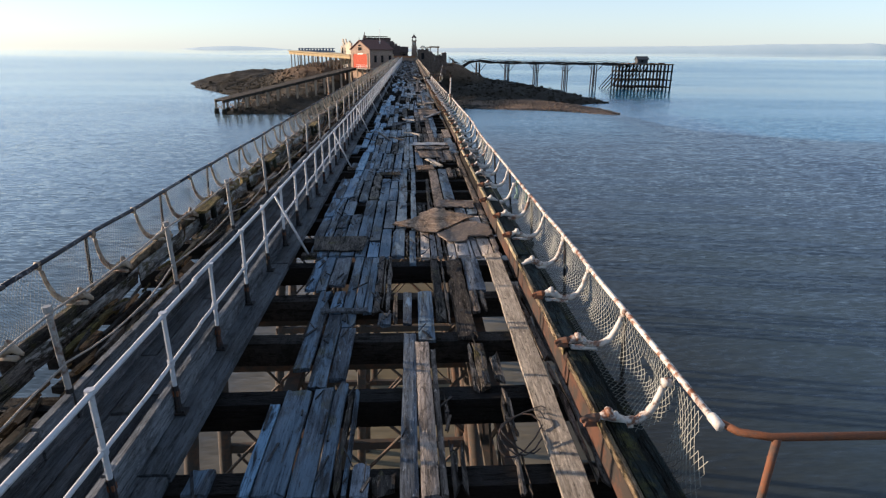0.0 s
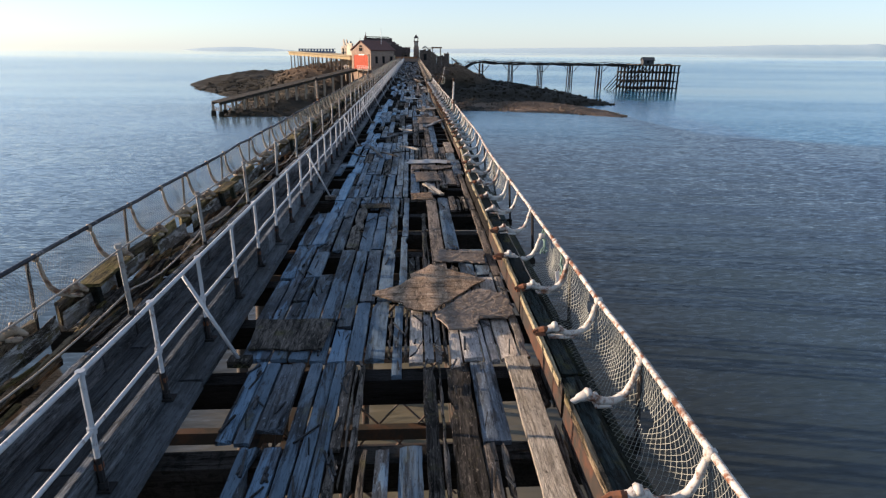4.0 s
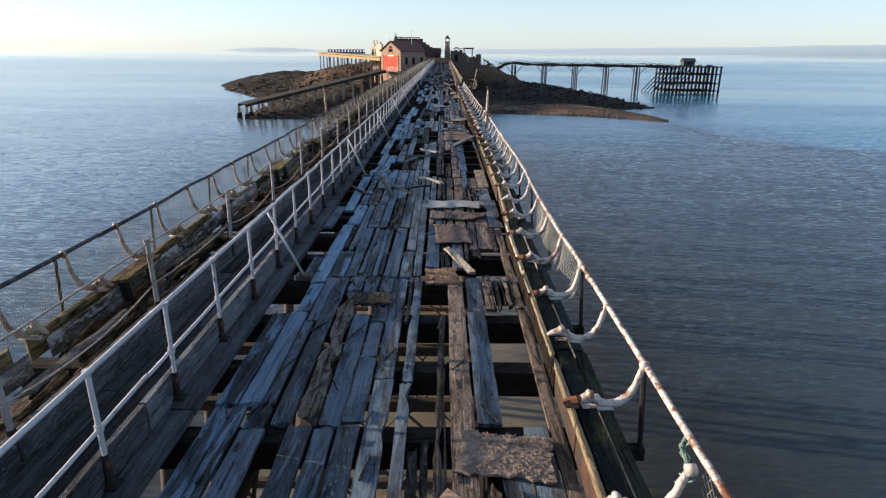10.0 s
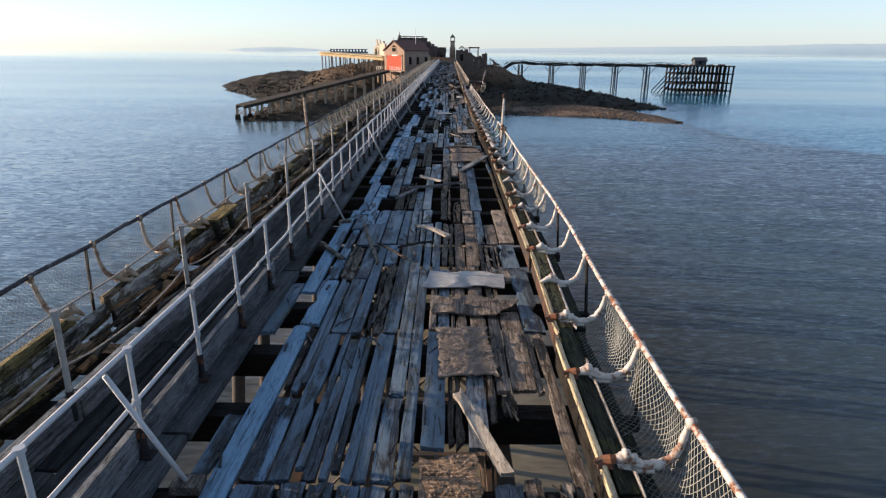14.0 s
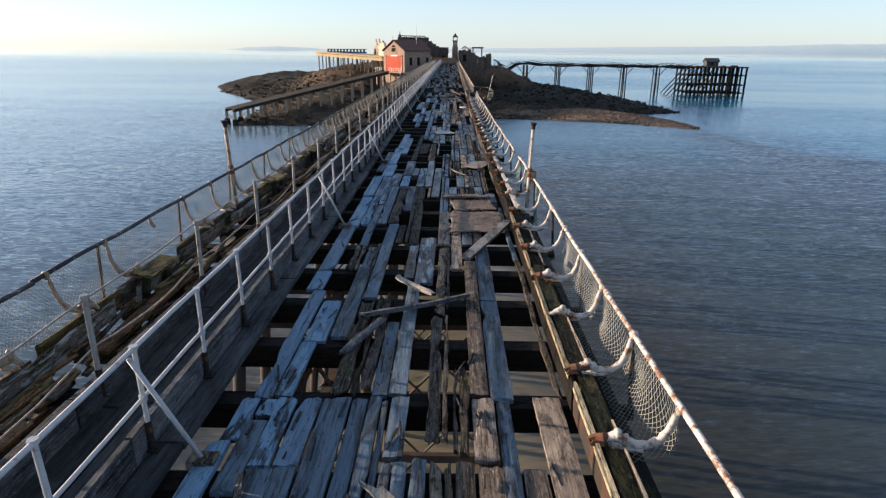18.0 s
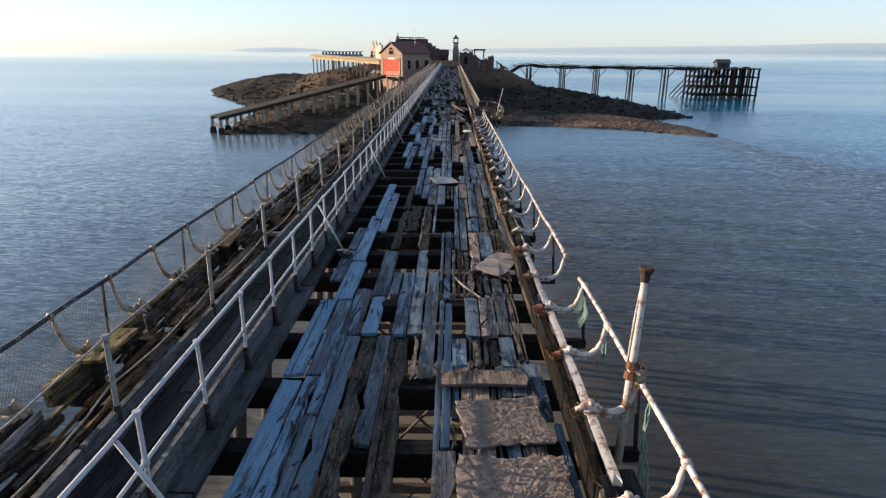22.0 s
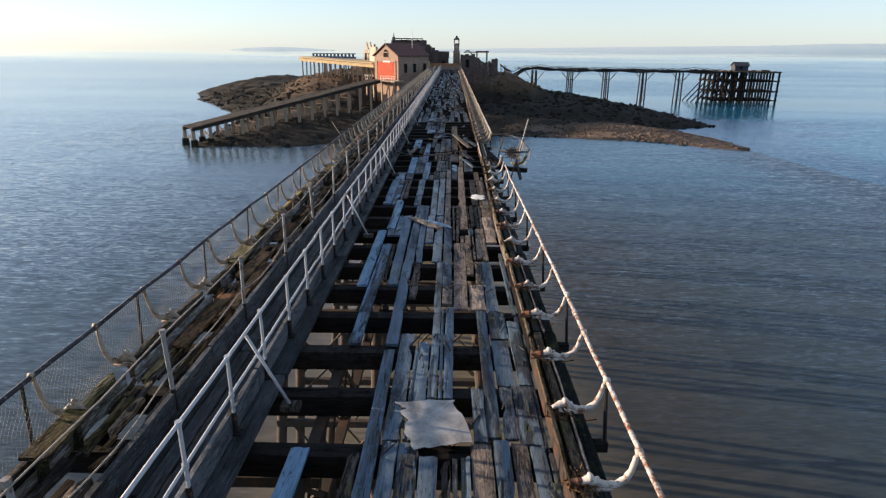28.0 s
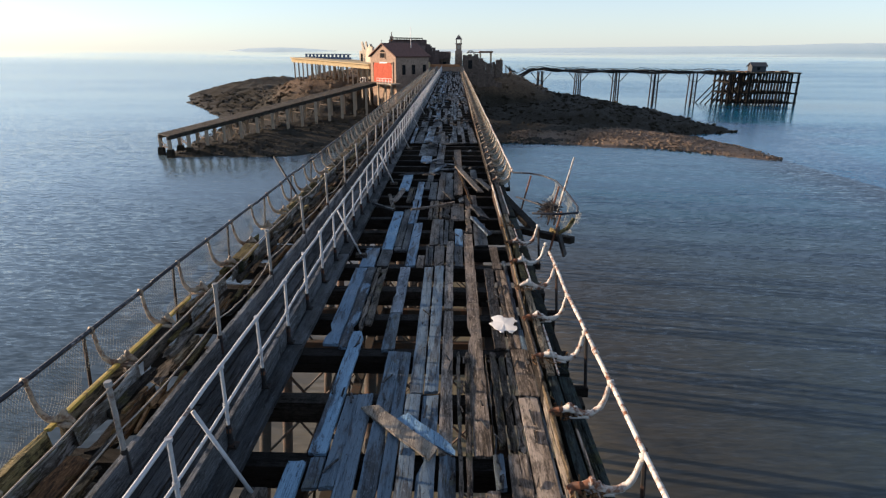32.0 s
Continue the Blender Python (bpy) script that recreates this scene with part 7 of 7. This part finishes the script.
for x, y, ln, q in ((2.86, 34.4, 0.75, 1), (2.88, 32.5, 1.5, 2), (2.84, 8.4, 0.5, 3), (2.8, 6.9, 0.35, 4)):
    rope_end(x + east(y), y, RZ - 0.02, ln, q)
b = Bag()
net(b, 35.1, 35.95, lambda yy: (RX + east(yy) - 0.02, RZ - 0.12), lambda yy: (RX + east(yy) - 0.40, RZ - 0.50), 0.05, nr, 0.35, 0.003)
tagged(new("net_scrap", b.mesh("net_scrap", M["rope_green"])), "torn green net scrap caught on the broken rail", "net")
lash = Bag().tube([(RX + east(32.75) - 0.02 + 0.075 * math.cos(k * 0.8), 32.75 + 0.075 * math.sin(k * 0.8), 0.78 + 0.0045 * k) for k in range(60)], 0.016, 5)
tagged(new("lashing", lash.mesh("lashing", M["bracket_l"])), "tan rope lashing round the lamp standard", "rope")
b = Bag()
net(b, -1.5, -0.75, lambda yy: (RX - 0.02, RZ - 0.06), lambda yy: (RX - 0.30, RZ - 1.0), 0.07, nr, 0.1, 0.0036)
tagged(new("net_scrap", b.mesh("net_scrap", M["net"])), "torn pale net hanging at the rail's corner", "net")

# ---- collapsed bay: rail hooped out over the water ----
ring = thing("broken_bay", "bent dark rail hoop with torn netting hanging over the sea", "railing")
hoop = [(2.72, 71.4, 0.86), (3.3, 71.4, 0.84), (3.75, 71.1, 0.82), (4.1, 70.3, 0.8), (4.16, 68.6, 0.8), (4.14, 66.9, 0.8), (4.0, 66.25, 0.8), (3.4, 66.1, 0.8), (2.75, 66.1, 0.82)]
part("mid_rail", Bag().tube([(2.7, 69.6, 0.42), (3.4, 68.6, 0.40), (3.95, 68.2, 0.45)], 0.028, 6).mesh("mid_rail", M["rail_dark"], True), None, ring)
part("hoop_rail", Bag().tube(hoop, 0.030, 7).mesh("hoop_rail", M["rail_dark"], True), None, ring)
for x, y in ((3.35, 71.2), (4.05, 69.5), (3.6, 66.4)):
    part("strut", Bag().tube([(x, y, 0.8), (x - 0.3, y, -0.5)], 0.03, 6).mesh("strut", M["rust"]), None, ring)
part("fallen_beam", Bag().beam((2.3, 72.0, 0.0), (3.2, 68.3, -0.35), 0.26, 0.2).mesh("fallen_beam", M["beam"]), None, ring)
part("fallen_beam", Bag().beam((2.5, 68.0, -0.2), (4.0, 66.6, -0.1), 0.22, 0.18).mesh("fallen_beam", M["beam"]), None, ring)
part("hanging_board", Bag().beam((3.5, 66.4, 0.35), (3.75, 66.3, -0.45), 0.3, 0.06).mesh("hanging_board", M["dark_iron"]), None, ring)
part("seat_scrap", Bag().tube([(3.3, 66.4, 0.28), (3.55, 66.3, 0.22), (3.8, 66.4, 0.32), (3.95, 66.4, 0.6)], 0.06, 6).mesh("seat_scrap", M["mossy"], True), None, ring)
b = Bag()
net(b, 66.3, 70.8, lambda yy: (4.12, 0.78), lambda yy: (3.75, 0.1), 0.09, nr, 0.35, 0.0028)
part("net_panel", b.mesh("net_panel", M["net"]), None, ring)
clump = Bag()
cr = random.Random(9)
for k in range(110):
    a = Vector((3.45 + cr.gauss(0, 0.10), 67.6 + cr.gauss(0, 0.2), 0.52 + cr.gauss(0, 0.09)))
    d = Vector((cr.gauss(0, 1), cr.gauss(0, 1), cr.gauss(0, 1))).normalized() * cr.uniform(0.12, 0.3)
    clump.tube([a - d, a + d * 0.3 + Vector((0, 0, 0.04)), a + d], 0.010, 4)
tagged(part("tangle", clump.mesh("tangle", M["dark_iron"]), None, ring), kind="stuff")

# wreckage on the far deck
fr2 = random.Random(77)
for k in range(46):
    y = fr2.uniform(66, 122)
    ob = loose_board("loose_plank", fr2.uniform(-1.5, 1.6), y, fr2.uniform(0.06, 0.2), fr2.uniform(0.8, 2.6), fr2.uniform(0.12, 0.3), 0.06, fr2.gauss(0, 24), M[fr2.choice(("plank_warm", "plank_rot", "walk", "beam", "plank", "walk", "plank_rot"))],
                     "splintered grey plank lying askew on the broken far deck", rx=fr2.uniform(-7, 7), ry=fr2.uniform(-14, 14))
fb = Bag()
for k in range(60):
    m = pose(fr2.uniform(-1.7, 1.9), 67 + 131 * fr2.random() ** 1.4, fr2.uniform(0.02, 0.22), fr2.uniform(-12, 12), fr2.uniform(-22, 22), fr2.gauss(0, 60))
    ln, wd = fr2.uniform(0.2, 1.7), fr2.uniform(0.05, 0.17)
    fb.box(-wd, wd, -ln / 2, ln / 2, -0.03, 0.03, m)
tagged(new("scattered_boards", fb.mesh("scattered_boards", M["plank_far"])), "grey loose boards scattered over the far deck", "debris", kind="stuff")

# a torn white strip hangs in the netting
v, f = plank_shape(0.36, 0.09, 0.006, random.Random(88), 0.07, 6, 0.015, rot=0.02)
strip = new("plastic_strip", mesh_of("plastic_strip", v, f, M["white"]))
strip.matrix_basis = pose(2.70, 6.62, 0.34, 82, 0, 24)
tagged(strip, "torn white plastic strip hanging in the netting", "debris")
